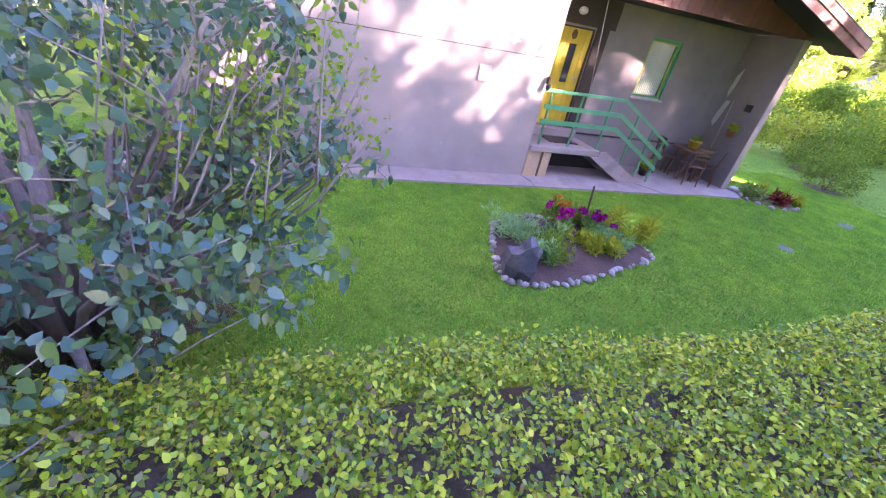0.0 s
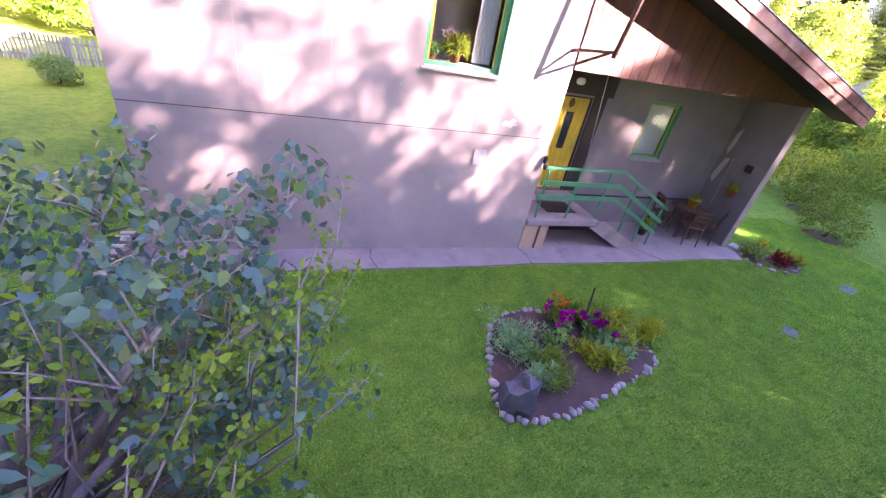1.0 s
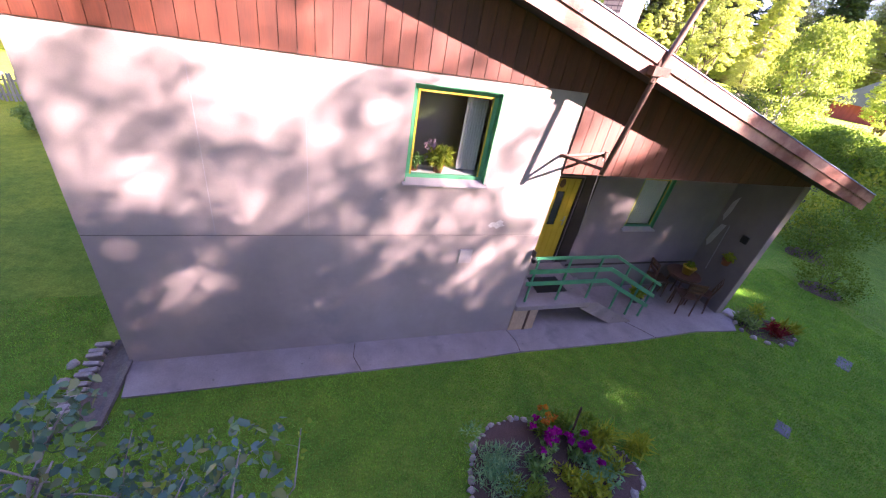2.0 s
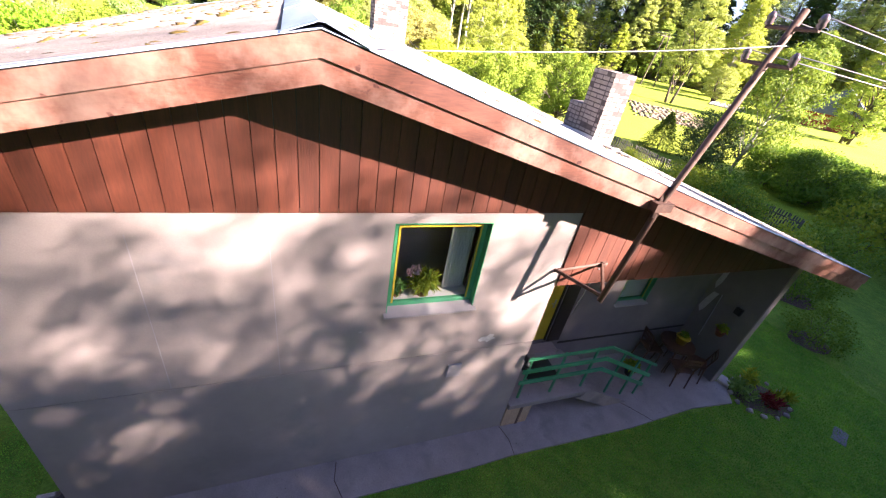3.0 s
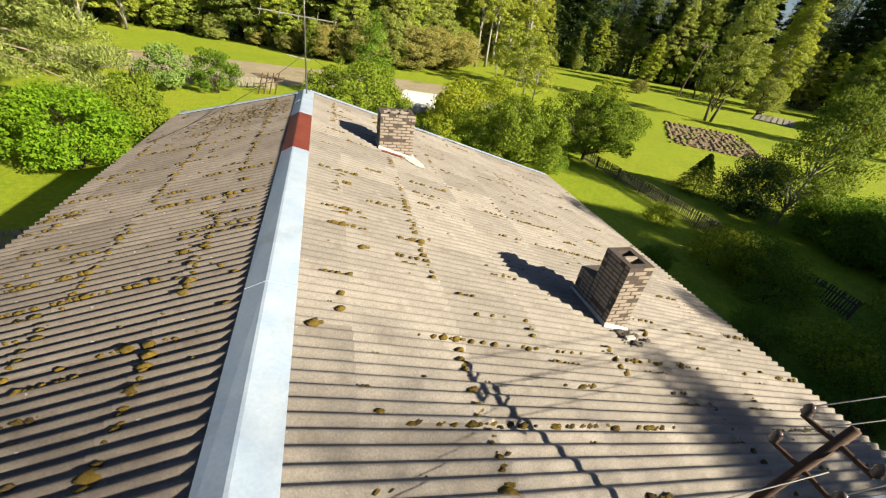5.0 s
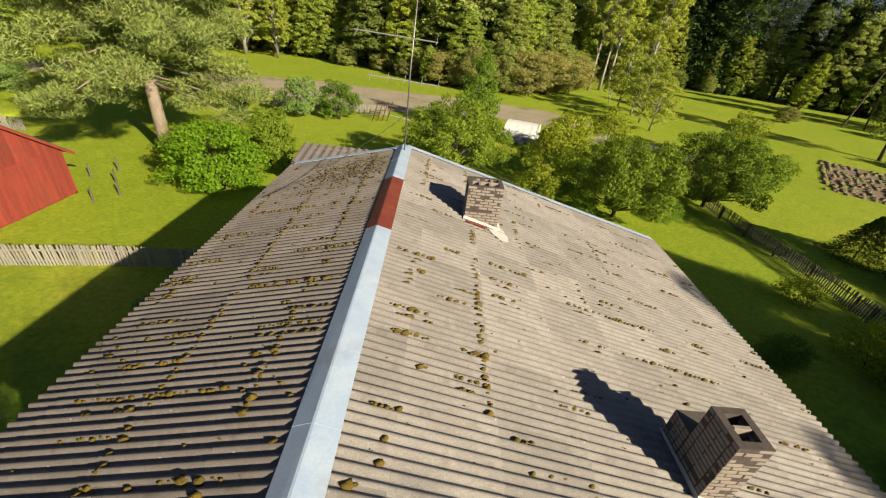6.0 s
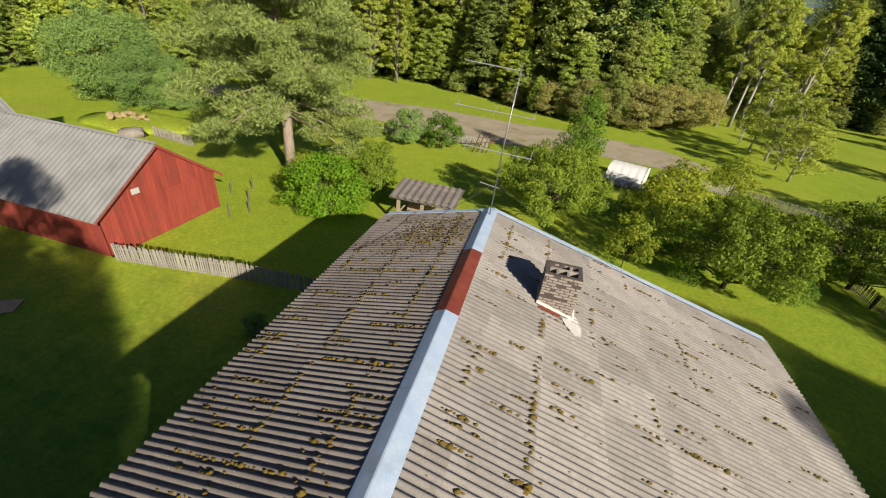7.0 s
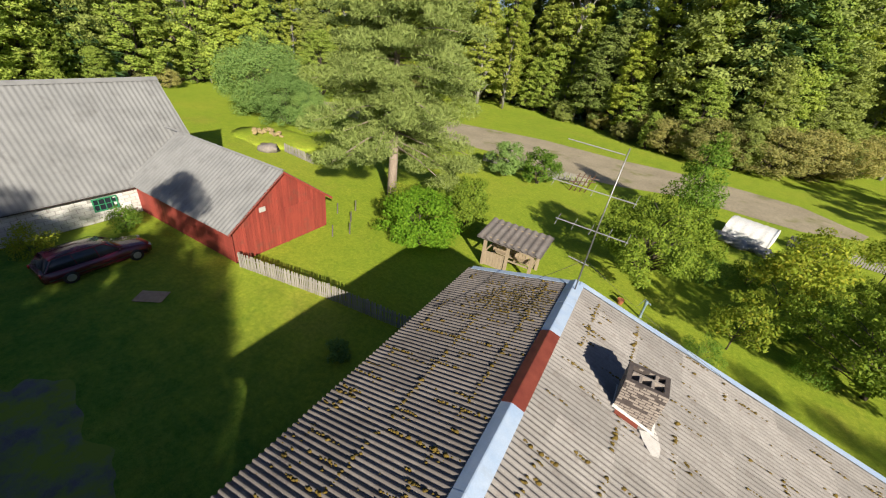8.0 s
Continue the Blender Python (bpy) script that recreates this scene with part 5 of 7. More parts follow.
pot_plant("potted_plant", (-1.86, 0.22, WZ0 + 0.075), 0.09, 0.13, "terracotta", "leaf_yellow", 420, 0.16, 0.10, "spider plant in a terracotta pot on the window sill", "petal_pink", narrow=0.13)
pot_plant("potted_plant", (-2.2, 0.24, WZ0 + 0.075), 0.06, 0.09, "terracotta", "leaf_herb", 100, 0.10, 0.06, "small green pot plant on the window sill", seed=5)
part("inner_sill", Geo().box(WX0 + 0.01, WX1 - 0.01, 0.16, 0.45, WZ0 + 0.055, WZ0 + 0.075), M["white_paint"], main_window, "white inner sill")

# ---- front garden ----
BED = [(-1.62, -2.5), (-1.42, -2.1), (-1.12, -1.86), (-0.78, -1.80), (-0.3, -1.88), (0.15, -2.05), (0.5, -2.3), (0.78, -2.62), (0.85, -2.9), (0.66, -3.1),
       (0.2, -3.25), (-0.4, -3.42), (-0.96, -3.58), (-1.45, -3.62), (-1.82, -3.5), (-1.80, -3.1)]
bed = thing("flower_bed", "stone-edged flower bed of dark soil in the lawn", "flower bed")
g = Geo()
n = len(BED)
cx, cy = -0.5, -2.75
g.add([(cx, cy, 0.11)] + [(cx + (x - cx) * 0.6, cy + (y - cy) * 0.6, 0.09) for x, y in BED] + [(x, y, 0.02) for x, y in BED],
      [(0, 1 + i, 1 + (i + 1) % n) for i in range(n)] + [(1 + i, 1 + n + i, 1 + n + (i + 1) % n, 1 + (i + 1) % n) for i in range(n)])
part("soil", g, M["soil"], bed, smooth=True)
per = [Vector((*BED[i], 0)) for i in range(n)] + [Vector((*BED[0], 0))]
stones = [Geo().blob((0, 0, 0), (1, 0.8, 0.7), 20 + k, 5, 8, 0.22).mesh("stone", M["stone"], True) for k in range(5)]
for i in range(n):
    a, b = per[i], per[i + 1]
    L = (b - a).length
    k = max(1, round(L / 0.10))
    for j in range(k):
        p = a.lerp(b, (j + 0.5) / k)
        r = 0.028 + 0.042 * rnd.random() ** 1.5
        if rnd.random() < 0.10:
            continue
        s = part("stone", rnd.choice(stones), None, bed)
        s.matrix_basis = pose(p.x + rnd.gauss(0, 0.015), p.y + rnd.gauss(0, 0.015), r * 0.3, rnd.gauss(0, 10), rnd.gauss(0, 10), rnd.uniform(0, 360)) @ Matrix.Diagonal((r * rnd.uniform(0.9, 1.4), r, r, 1))
rk = Geo().blob((0, 0, 0.14), (0.25, 0.21, 0.38), 11, 9, 11, 0.30)
rk.v = [(x + 0.07 * noise.noise(Vector((x, y, z)) * 6), y + 0.07 * noise.noise(Vector((y, z, x)) * 6), z + 0.06 * noise.noise(Vector((z, x, y)) * 8)) for x, y, z in rk.v]
solo("boulder", rk, M["rock"], "dark grey jagged boulder in the flower bed", "rock", at=(-1.60, -3.34, 0), rz=30)
solo("garden_stake", Geo().tube([(0, 0, 0), (-0.04, 0.05, 0.70)], [0.016, 0.014], 6), M["rust"], "thin dark garden stake in the flower bed", "stake", at=(0.0, -2.28, 0.06))


def herb(name, label, at, r, h, n, leaf, mat, narrow, petals=None, pn=0, psize=0.03, seed=0, up=0.2):
    ob = thing(name, label, "plant", at)
    q = np.random.default_rng(100 + seed)
    k = max(3, n // 60)
    cs = [(q.normal() * r * 0.5, q.normal() * r * 0.5, h * (0.35 + 0.3 * q.random())) for _ in range(k)]
    pts, d = clump_points(cs, [(r * 0.5, r * 0.5, h * 0.45)] * k, n, q)
    pts[:, 2] = np.maximum(pts[:, 2], 0.02)
    v, f = leaves(pts, leaf, q, up=up, narrow=narrow, out=d + np.array([0, 0, 0.8]))
    part("foliage", raw_mesh("foliage", v, f, M[mat]), None, ob)
    if petals:
        heads = [(q.normal() * r * 0.6, q.normal() * r * 0.6, h * (1.05 + 0.35 * q.random())) for _ in range(pn)]
        pts, d = clump_points(heads, [(psize * 1.2, psize * 1.2, psize * 0.7)] * pn, pn * 14, q)
        v, f = leaves(pts, psize, q, up=0.6, narrow=0.6, out=d)
        part("blossom", raw_mesh("blossom", v, f, M[petals]), None, ob)
    return ob


herb("flowering_plant", "clump of magenta flowers", (-0.55, -2.35, 0.08), 0.24, 0.24, 200, 0.045, "leaf_herb", 0.4, "petal_magenta", 12, 0.036, 1)
herb("flowering_plant", "clump of magenta flowers", (-0.02, -2.50, 0.08), 0.20, 0.28, 220, 0.045, "leaf_herb", 0.4, "petal_magenta", 11, 0.036, 2)
herb("flowering_plant", "orange flowers on thin stems", (-0.42, -2.02, 0.07), 0.14, 0.28, 90, 0.05, "leaf_herb", 0.25, "petal_orange", 10, 0.028, 3)
herb("garden_plant", "yellow-green leafy garden plant", (-0.30, -2.95, 0.09), 0.26, 0.24, 700, 0.042, "leaf_yellow", 0.4, seed=4)
herb("garden_plant", "broad green leafy garden plant", (0.15, -2.80, 0.08), 0.30, 0.26, 750, 0.042, "leaf_bluish", 0.4, seed=5)
herb("garden_plant", "feathery dark green carnation tuft", (-1.28, -2.50, 0.07), 0.34, 0.26, 1500, 0.05, "leaf_bluish", 0.12, seed=6)
herb("garden_plant", "upright grassy green tuft", (-1.10, -2.98, 0.08), 0.28, 0.28, 800, 0.06, "leaf_bush", 0.12, seed=7)
herb("garden_plant", "spiky yellow-green iris tuft", (0.48, -2.62, 0.07), 0.28, 0.42, 420, 0.15, "leaf_yellow", 0.09, seed=8)
herb("garden_plant", "strappy olive-green day lily leaves", (-0.12, -2.10, 0.07), 0.26, 0.34, 380, 0.12, "leaf_bush", 0.09, seed=15)
herb("garden_plant", "thin green carnation stems by the boulder", (-1.22, -3.16, 0.07), 0.18, 0.30, 420, 0.06, "leaf_bluish", 0.12, seed=16)
herb("garden_plant", "low dark green garden plant", (0.24, -2.30, 0.07), 0.28, 0.24, 500, 0.05, "leaf_bush", 0.4, seed=9)
herb("garden_plant", "low green garden plant by the soil", (-0.80, -2.62, 0.08), 0.20, 0.16, 160, 0.05, "leaf_herb", 0.4, seed=10)
# small bed at the wing wall
herb("garden_plant", "grey-green herb clump at the house corner", (6.05, -0.45, 0.0), 0.35, 0.35, 260, 0.06, "leaf_willow", 0.35, seed=11)
herb("flowering_plant", "dark red spiky plant at the house corner", (6.45, -0.85, 0.0), 0.20, 0.34, 120, 0.10, "petal_red", 0.16, seed=12)
herb("garden_plant", "bright yellow-green spiky tuft", (6.85, -0.90, 0.0), 0.20, 0.30, 120, 0.13, "leaf_yellow", 0.12, seed=13)
herb("garden_plant", "pale grassy tuft by the small bed", (6.6, -0.3, 0.0), 0.3, 0.3, 160, 0.10, "leaf_yellow", 0.14, seed=14)
sheet("garden_soil", [(5.75, -0.2), (5.8, -0.75), (6.3, -1.15), (6.95, -1.1), (7.05, -0.7), (6.6, -0.1)], 0.012, M["soil"], "small bed of bare soil by the house corner", "soil")
for i in range(14):
    a = i / 14 * 2 * math.pi
    r = 0.05 + 0.03 * rnd.random()
    s = solo("stone", rnd.choice(stones), None, "pale edging stone of the small bed", "stone", group="edging stones of the corner bed")
    s.matrix_basis = pose(6.4 + 0.72 * math.cos(a), -0.62 + 0.55 * math.sin(a), r * 0.4, 0, 0, 60 * i) @ Matrix.Diagonal((r, r, r, 1))
solo("stone_block", Geo().box(-0.16, 0.16, -0.13, 0.13, -0.02, 0.10), M["stone"], "pale flat stone beside the wing wall", "stone", at=(5.88, -0.12, 0), rz=20, bevel=0.02)
for x, y, rz, lx, ly in ((4.02, -2.76, 25, 0.17, 0.11), (7.36, -1.80, 20, 0.26, 0.13)):
    solo("paving_slab", Geo().box(-lx, lx, -ly, ly, -0.03, 0.010), M["slab"], "grey paving slab sunk in the lawn", "paving slab", group="slabs in the lawn", at=(x, y, 0), rz=rz, bevel=0.01)

gp = []
for i in range(160):
    a = 2 * math.pi * i / 160
    k = 1 + 0.14 * math.sin(3 * a + 1) + 0.10 * math.sin(7 * a) + 0.16 * noise.noise(Vector((5 * math.cos(a), 5 * math.sin(a), 1)))
    gp.append((-15.6 + 4.6 * k * math.cos(a), 0.4 + 2.2 * k * math.sin(a)))
sheet("gravel_yard", gp, 0.012, M["gravel"], "worn blue-grey gravel parking place, half overgrown", "gravel")

# rain gutter at the house corner, edged with tilted bricks
cel = thing("rain_gutter", "worn rain gutter edged with tilted old bricks", "gutter", (-6.32, -0.1, 0))
gut = Geo().prism([(-0.10, 0.0), (0.26, 0.0), (0.26, 0.075), (0.20, 0.08), (0.13, 0.035), (0.0, 0.03), (-0.06, 0.06), (-0.10, 0.06)], "y", -0.95, 0.55)
part("channel", gut, M["tread_wood"], cel, "brown worn channel")
eb = Geo().box(-0.10, 0.10, -0.03, 0.03, 0.0, 0.20).mesh("brick", M["stone"], False, 0.012)
for i in range(13):
    q = part("brick", eb, None, cel)
    q.matrix_basis = pose(-0.19 + rnd.gauss(0, 0.012), -0.88 + 0.112 * i, -0.02 + 0.02 * rnd.random(), 28 + rnd.gauss(0, 5), 0, rnd.gauss(4, 5))
for i, (x, y, r) in enumerate(((-6.72, -0.30, 0.11), (-6.78, 0.05, 0.08), (-6.60, -0.66, 0.10))):
    s = solo("stone", stones[i], None, "grey field stone by the cellar steps", "stone", group="stones by the cellar steps")
    s.matrix_basis = pose(x, y, r * 0.4, 0, 0, 50 * i) @ Matrix.Diagonal((r, r, r, 1))


# lilac: many stems, large heart-shaped leaves
def lilac_bush():
    r = np.random.default_rng(42)
    ob = thing("lilac_bush", "tall lilac bush with grey-brown stems and blue-green leaves", "bush", (-5.72, -3.95, 0))
    ob.scale = (1.06, 1.04, 1.16)
    g = Geo()
    cs, rs = [], []
    for i in range(46):
        a = i * 2.39996
        q = 0.35 + 1.35 * math.sqrt(r.random())
        z = 0.9 + 1.75 * r.random() - 0.25 * q
        e = Vector((q * 1.12 * math.cos(a), q * 1.1 * math.sin(a), z))
        b = Vector((0.28 * math.cos(a) * r.random(), 0.28 * math.sin(a) * r.random(), -0.05))
        m1 = b.lerp(e, 0.35) + Vector((r.normal() * 0.06, r.normal() * 0.06, 0.22))
        m2 = b.lerp(e, 0.7) + Vector((r.normal() * 0.08, r.normal() * 0.08, 0.18))
        k = 0.022 + 0.026 * r.random()
        g.tube([b, m1, m2, e], [k * 1.3, k, k * 0.6, k * 0.25], 6)
        for s in range(7):
            t = 0.45 + 0.5 * r.random()
            o = m1.lerp(e, t)
            tip = o + Vector((r.normal() * 0.28, r.normal() * 0.28, 0.12 + 0.22 * r.random()))
            g.tube([o, o.lerp(tip, 0.5) + Vector((0, 0, 0.03)), tip], [0.009, 0.006, 0.003], 4)
            cs.append(tuple(tip))
            rs.append((0.17, 0.17, 0.15))
        cs.append(tuple(e))
        rs.append((0.24, 0.24, 0.20))
    for a, w, h in ((0.3, 0.55, 0.95), (1.7, 0.35, 1.1), (2.9, 0.7, 0.9), (-2.2, 0.8, 0.85), (-0.9, 0.5, 1.0)):
        g.tube([(0.08 * math.cos(a), 0.08 * math.sin(a), -0.06), (w * 0.35 * math.cos(a), w * 0.35 * math.sin(a), h * 0.4), (w * math.cos(a), w * math.sin(a), h)], [0.085, 0.065, 0.04], 8)
    # thin upright shoots with few leaves on the house side
    tc, tr = [], []
    for i in range(46):
        b = Vector((0.5 + 1.3 * r.random(), -0.6 + 1.5 * r.random(), 0.7 + 0.6 * r.random()))
        e = b + Vector((0.35 * r.random() + 0.05, r.normal() * 0.15, 0.45 + 0.55 * r.random()))
        g.tube([b - Vector((0.35, 0, 0.3)), b, b.lerp(e, 0.6) + Vector((r.normal() * 0.04, r.normal() * 0.04, 0)), e], [0.012, 0.009, 0.006, 0.003], 4)
        for t in (0.4, 0.6, 0.8, 1.0):
            tc.append(tuple(b.lerp(e, t)))
            tr.append((0.07, 0.07, 0.06))
    sp, sd = clump_points(tc, tr, 1300, r)
    sv, sf = leaves(sp, 0.022, r, up=0.3, shape="broad", narrow=0.6, out=sd * 0.5)
    part("shoot_leaves", raw_mesh("shoot_leaves", sv, sf, M["leaf_bush"]), None, ob, "small fresh green leaves of young shoots")
    part("branchwork", g, M["bark_lilac"], ob, smooth=True)
    keep = [i for i, c in enumerate(cs) if c[2] > 0.75]
    pts, d = clump_points([cs[i] for i in keep], [rs[i] for i in keep], 11000, r)
    v, f = leaves(pts, 0.034, r, up=0.35, shape="broad", narrow=0.62, droop=0.5, out=d * 0.6)
    part("foliage", raw_mesh("foliage", v, f, M["leaf_lilac"]), None, ob)
    return ob


lilac_bush()
sheet("garden_soil", [(-5.72 + 0.95 * (1 + 0.2 * math.sin(3 * q) + 0.1 * math.sin(7 * q)) * math.cos(q), -4.0 + 0.7 * (1 + 0.15 * math.sin(5 * q)) * math.sin(q)) for q in [i * math.pi / 14 for i in range(28)]], 0.008, M["soil"], "bare dark soil under the lilac", "soil")
herb("garden_plant", "small green weeds under the lilac", (-5.35, -4.35, 0.0), 0.22, 0.22, 160, 0.05, "leaf_herb", 0.4, seed=17)

# clipped hedge under the start of the flight
hedge = thing("hedge", "clipped leafy green hedge at the edge of the lawn", "hedge")
HX0, HX1 = -9.5, 6.5


def hedge_front(x):
    return -5.24 - 0.02 * (x + 3.5) + 0.05 * math.sin(x * 1.7)


hg = Geo()
m = 40
hv, hf = [], []
for i in range(m + 1):
    x = HX0 + (HX1 - HX0) * i / m
    yf = hedge_front(x)
    for y, z in ((yf - 0.10, 0.0), (yf - 0.14, 0.60), (yf - 0.3, 0.72), (yf - 2.3, 0.72), (yf - 2.5, 0.0)):
        hv.append((x, y, z + 0.05 * noise.noise(Vector((x, y, 3)))))
for i in range(m):
    for k in range(4):
        hf.append((i * 5 + k, (i + 1) * 5 + k, (i + 1) * 5 + k + 1, i * 5 + k + 1))
hg.add(hv, hf)
part("twig_core", hg, M["bark"], hedge, "dark twiggy inside of the hedge")
hr = np.random.default_rng(5)
nt_, nf_ = 190000, 28000
px = hr.uniform(HX0 - 0.05, HX1 + 0.05, nt_)
top_z = 0.90 + 0.04 * np.sin(px * 1.3) + hr.normal(size=nt_) * 0.045
yy = np.array([hedge_front(q) for q in px]) - 2.3 * hr.random(nt_)
gap = np.array([noise.noise(Vector((a * 7.0, b * 7.0, 0.7))) for a, b in zip(px, yy)])
keep = gap > -0.30 + 0.12 * hr.normal(size=nt_)
tp = np.stack([px, yy, top_z], axis=1)[keep]
fx = hr.uniform(HX0 - 0.05, HX1 + 0.05, nf_)
fp = np.stack([fx, np.array([hedge_front(q) for q in fx]) + hr.normal(size=nf_) * 0.04, hr.random(nf_) * 0.9], axis=1)
v, f = leaves(np.concatenate([tp, fp]), 0.0168, hr, up=0.6, shape="broad", narrow=0.62)
tagged(part("foliage", raw_mesh("foliage", v, f, M["leaf_hedge"]), None, hedge), kind="stuff")


# short grass on the near lawn
def inside(px, py, poly):
    c = np.zeros(len(px), bool)
    k = len(poly)
    for i in range(k):
        x0, y0 = poly[i]
        x1, y1 = poly[(i + 1) % k]
        hit = ((y0 > py) != (y1 > py)) & (px < (x1 - x0) * (py - y0) / (y1 - y0 + 1e-12) + x0)
        c ^= hit
    return c


gr = np.random.default_rng(9)
N = 420000
gx = gr.uniform(-9.0, 9.8, N)
gy = np.where((gx < -6.1) | (gx > 5.75), gr.uniform(-5.6, 1.6, N), gr.uniform(-5.6, -0.5, N))
gx2, gy2 = gr.uniform(5.8, 15.0, 150000), gr.uniform(-5.6, 7.5, 150000)
thin = np.clip((15.0 - gx2) / 5.0, 0, 1) * np.clip((7.5 - gy2) / 5.0, 0, 1)
sel = gr.random(150000) < thin
gx, gy = np.concatenate([gx, gx2[sel]]), np.concatenate([gy, gy2[sel]])
fade = np.clip((gx + 9.0) / 1.5, 0, 1) * np.where(gx < 5.8, 1.0, np.clip((16.0 - gx) / 6.0, 0, 1)) * np.where((gx < -6.1) | (gx > 5.8), np.clip((8.0 - gy) / 2.0, 0, 1), 1.0)
sel = gr.random(len(gx)) < fade
gx, gy = gx[sel], gy[sel]
ok = ~inside(gx, gy, BED) & ~((gx > -6.1) & (gx < 5.75) & (gy > -0.60)) & ~((gx < -6.0) & (gx > -6.7) & (gy > -0.8))
gx, gy = gx[ok], gy[ok]
hgt = 0.014 + 0.022 * gr.random(len(gx))
ang = gr.random(len(gx)) * 2 * math.pi
wd = 0.0046
base = np.stack([gx, gy, np.zeros(len(gx))], axis=1)
side = np.stack([np.cos(ang), np.sin(ang), np.zeros(len(gx))], axis=1) * wd
bend = np.stack([gr.normal(size=len(gx)), gr.normal(size=len(gx)), np.zeros(len(gx))], axis=1) * 0.014
tip = base + bend + np.stack([np.zeros(len(gx)), np.zeros(len(gx)), hgt], axis=1)
v = np.stack([base - side, base + side, tip], axis=1).reshape(-1, 3)
f = np.arange(len(v)).reshape(-1, 3)
ob = new("lawn_grass", raw_mesh("lawn_grass", v, f, M["grass_blade"]))
tagged(ob, "short mown grass blades of the lawn", "grass", kind="stuff")


# ---- fences ----
def fence(name, label, pts, height, gap, width, mat, rails=(0.25, 0.75), group=""):
    ob = thing(name, label, "fence", group=group)
    pick = Geo().prism([(-width / 2, 0), (width / 2, 0), (width / 2, height * 0.94), (0, height), (-width / 2, height * 0.94)], "y", -0.01, 0.01).mesh("picket", M[mat])
    for (xa, ya), (xb, yb) in zip(pts, pts[1:]):
        L = math.hypot(xb - xa, yb - ya)
        a = math.atan2(yb - ya, xb - xa)
        for z in rails:
            r = part("rail", Geo().box(0, L, 0.012, 0.045, height * z - 0.03, height * z + 0.03), M[mat], ob)
            r.matrix_basis = pose(xa, ya, 0, 0, 0, math.degrees(a))
        k = int(L / gap)
        for i in range(k):
            s = i * gap + gap / 2
            p = part("picket", pick, None, ob)
            p.matrix_basis = pose(xa + math.cos(a) * s, ya + math.sin(a) * s, 0.03 + rnd.uniform(-0.02, 0.02), rnd.gauss(0, 1), rnd.gauss(0, 1.6), math.degrees(a))
        for i in range(int(L / 2.4) + 1):
            s = min(L, i * 2.4)
            p = part("post", Geo().box(-0.045, 0.045, 0.046, 0.13, -0.05, height * 0.97), M[mat], ob)
            p.matrix_basis = pose(xa + math.cos(a) * s, ya + math.sin(a) * s, 0, 0, 0, math.degrees(a))
    return ob


fence("picket_fence", "weathered grey picket fence across the yard", [(-20.4, 11.2), (-14.6, 12.2), (-8.0, 12.9)], 0.95, 0.115, 0.07, "picket")
fence("picket_fence", "dark weathered picket fence along the meadow", [(18.6, 6.0), (18.2, 14.0), (17.6, 25.5)], 0.95, 0.125, 0.06, "picket_dark")
fence("picket_fence", "pale picket fence along the far field", [(-20.0, 42.0), (-8.0, 43.0)], 1.0, 0.16, 0.10, "picket_white")
fence("picket_fence", "pale picket fence by the kitchen garden", [(9.5, 41.5), (16.0, 41.0), (24.0, 36.0)], 1.0, 0.18, 0.11, "picket_white")
fence("picket_fence", "short pale picket fence by the barn", [(-36.0, 27.0), (-31.0, 26.4)], 0.9, 0.2, 0.12, "picket")

# ---- red barn ----
barn = thing("red_barn", "red-painted board barn with a grey corrugated roof", "barn")
BX0, BX1, BY0, BYM, BY1, BE, BR = -31.2, -20.75, 11.3, 14.8, 18.15, 2.3, 4.72
g = Geo()
g.box(BX0, BX1 - 0.06, BY0 + 0.05, BY0 + 0.15, -0.1, BE)
g.box(BX0, BX1 - 0.06, BY1 - 0.15, BY1 - 0.05, -0.1, BE)
g.prism([(BY0 + 0.05, -0.1), (BY1 - 0.05, -0.1), (BY1 - 0.05, BE), (BYM, BR - 0.08), (BY0 + 0.05, BE)], "x", BX1 - 0.12, BX1 - 0.06)
body = part("wall", g, M["barn_red"], barn, "red board wall")


def barn_top(y):
    return BE + (BR - BE) * (1 - abs(y - BYM) / (BYM - BY0)) if y < BYM else BE + (BR - BE) * (1 - (y - BYM) / (BY1 - BYM))


y = BY0 + 0.04
while y < BY1 - 0.05:
    y2 = min(y + 0.19, BY1 - 0.04)
    part("board", Geo().prism([(y + 0.004, 0.12 - 0.05 * rnd.random()), (y2 - 0.004, 0.12 - 0.05 * rnd.random()), (y2 - 0.004, barn_top(y2) - 0.06), (y + 0.004, barn_top(y) - 0.06)], "x", BX1 - 0.058, BX1 - 0.032 + 0.006 * rnd.random()), M["barn_red"], body)
    y += 0.19
x = BX0
bm_ = Geo().box(0.004, 0.186, 0, 0.025, 0.1, BE - 0.05).mesh("board", M["barn_red"])
while x < BX1 - 0.2:
    b = part("board", bm_, None, body)
    b.matrix_basis = pose(x, BY0 + 0.022, 0)
    x += 0.19
part("barn_door", Geo().box(BX1 - 0.030, BX1 - 0.004, 14.9, 17.0, 0.1, 2.35), M["barn_red"], barn, "boarded red barn door")
part("door_post", Geo().box(BX1 - 0.028, BX1 + 0.02, 14.78, 14.88, 0.0, 2.45), M["barn_red"], barn)
part("vent", Geo().box(BX1 - 0.03, BX1 + 0.01, 13.1, 13.5, 2.62, 2.90), M["white_paint"], barn, "small white board on the gable")


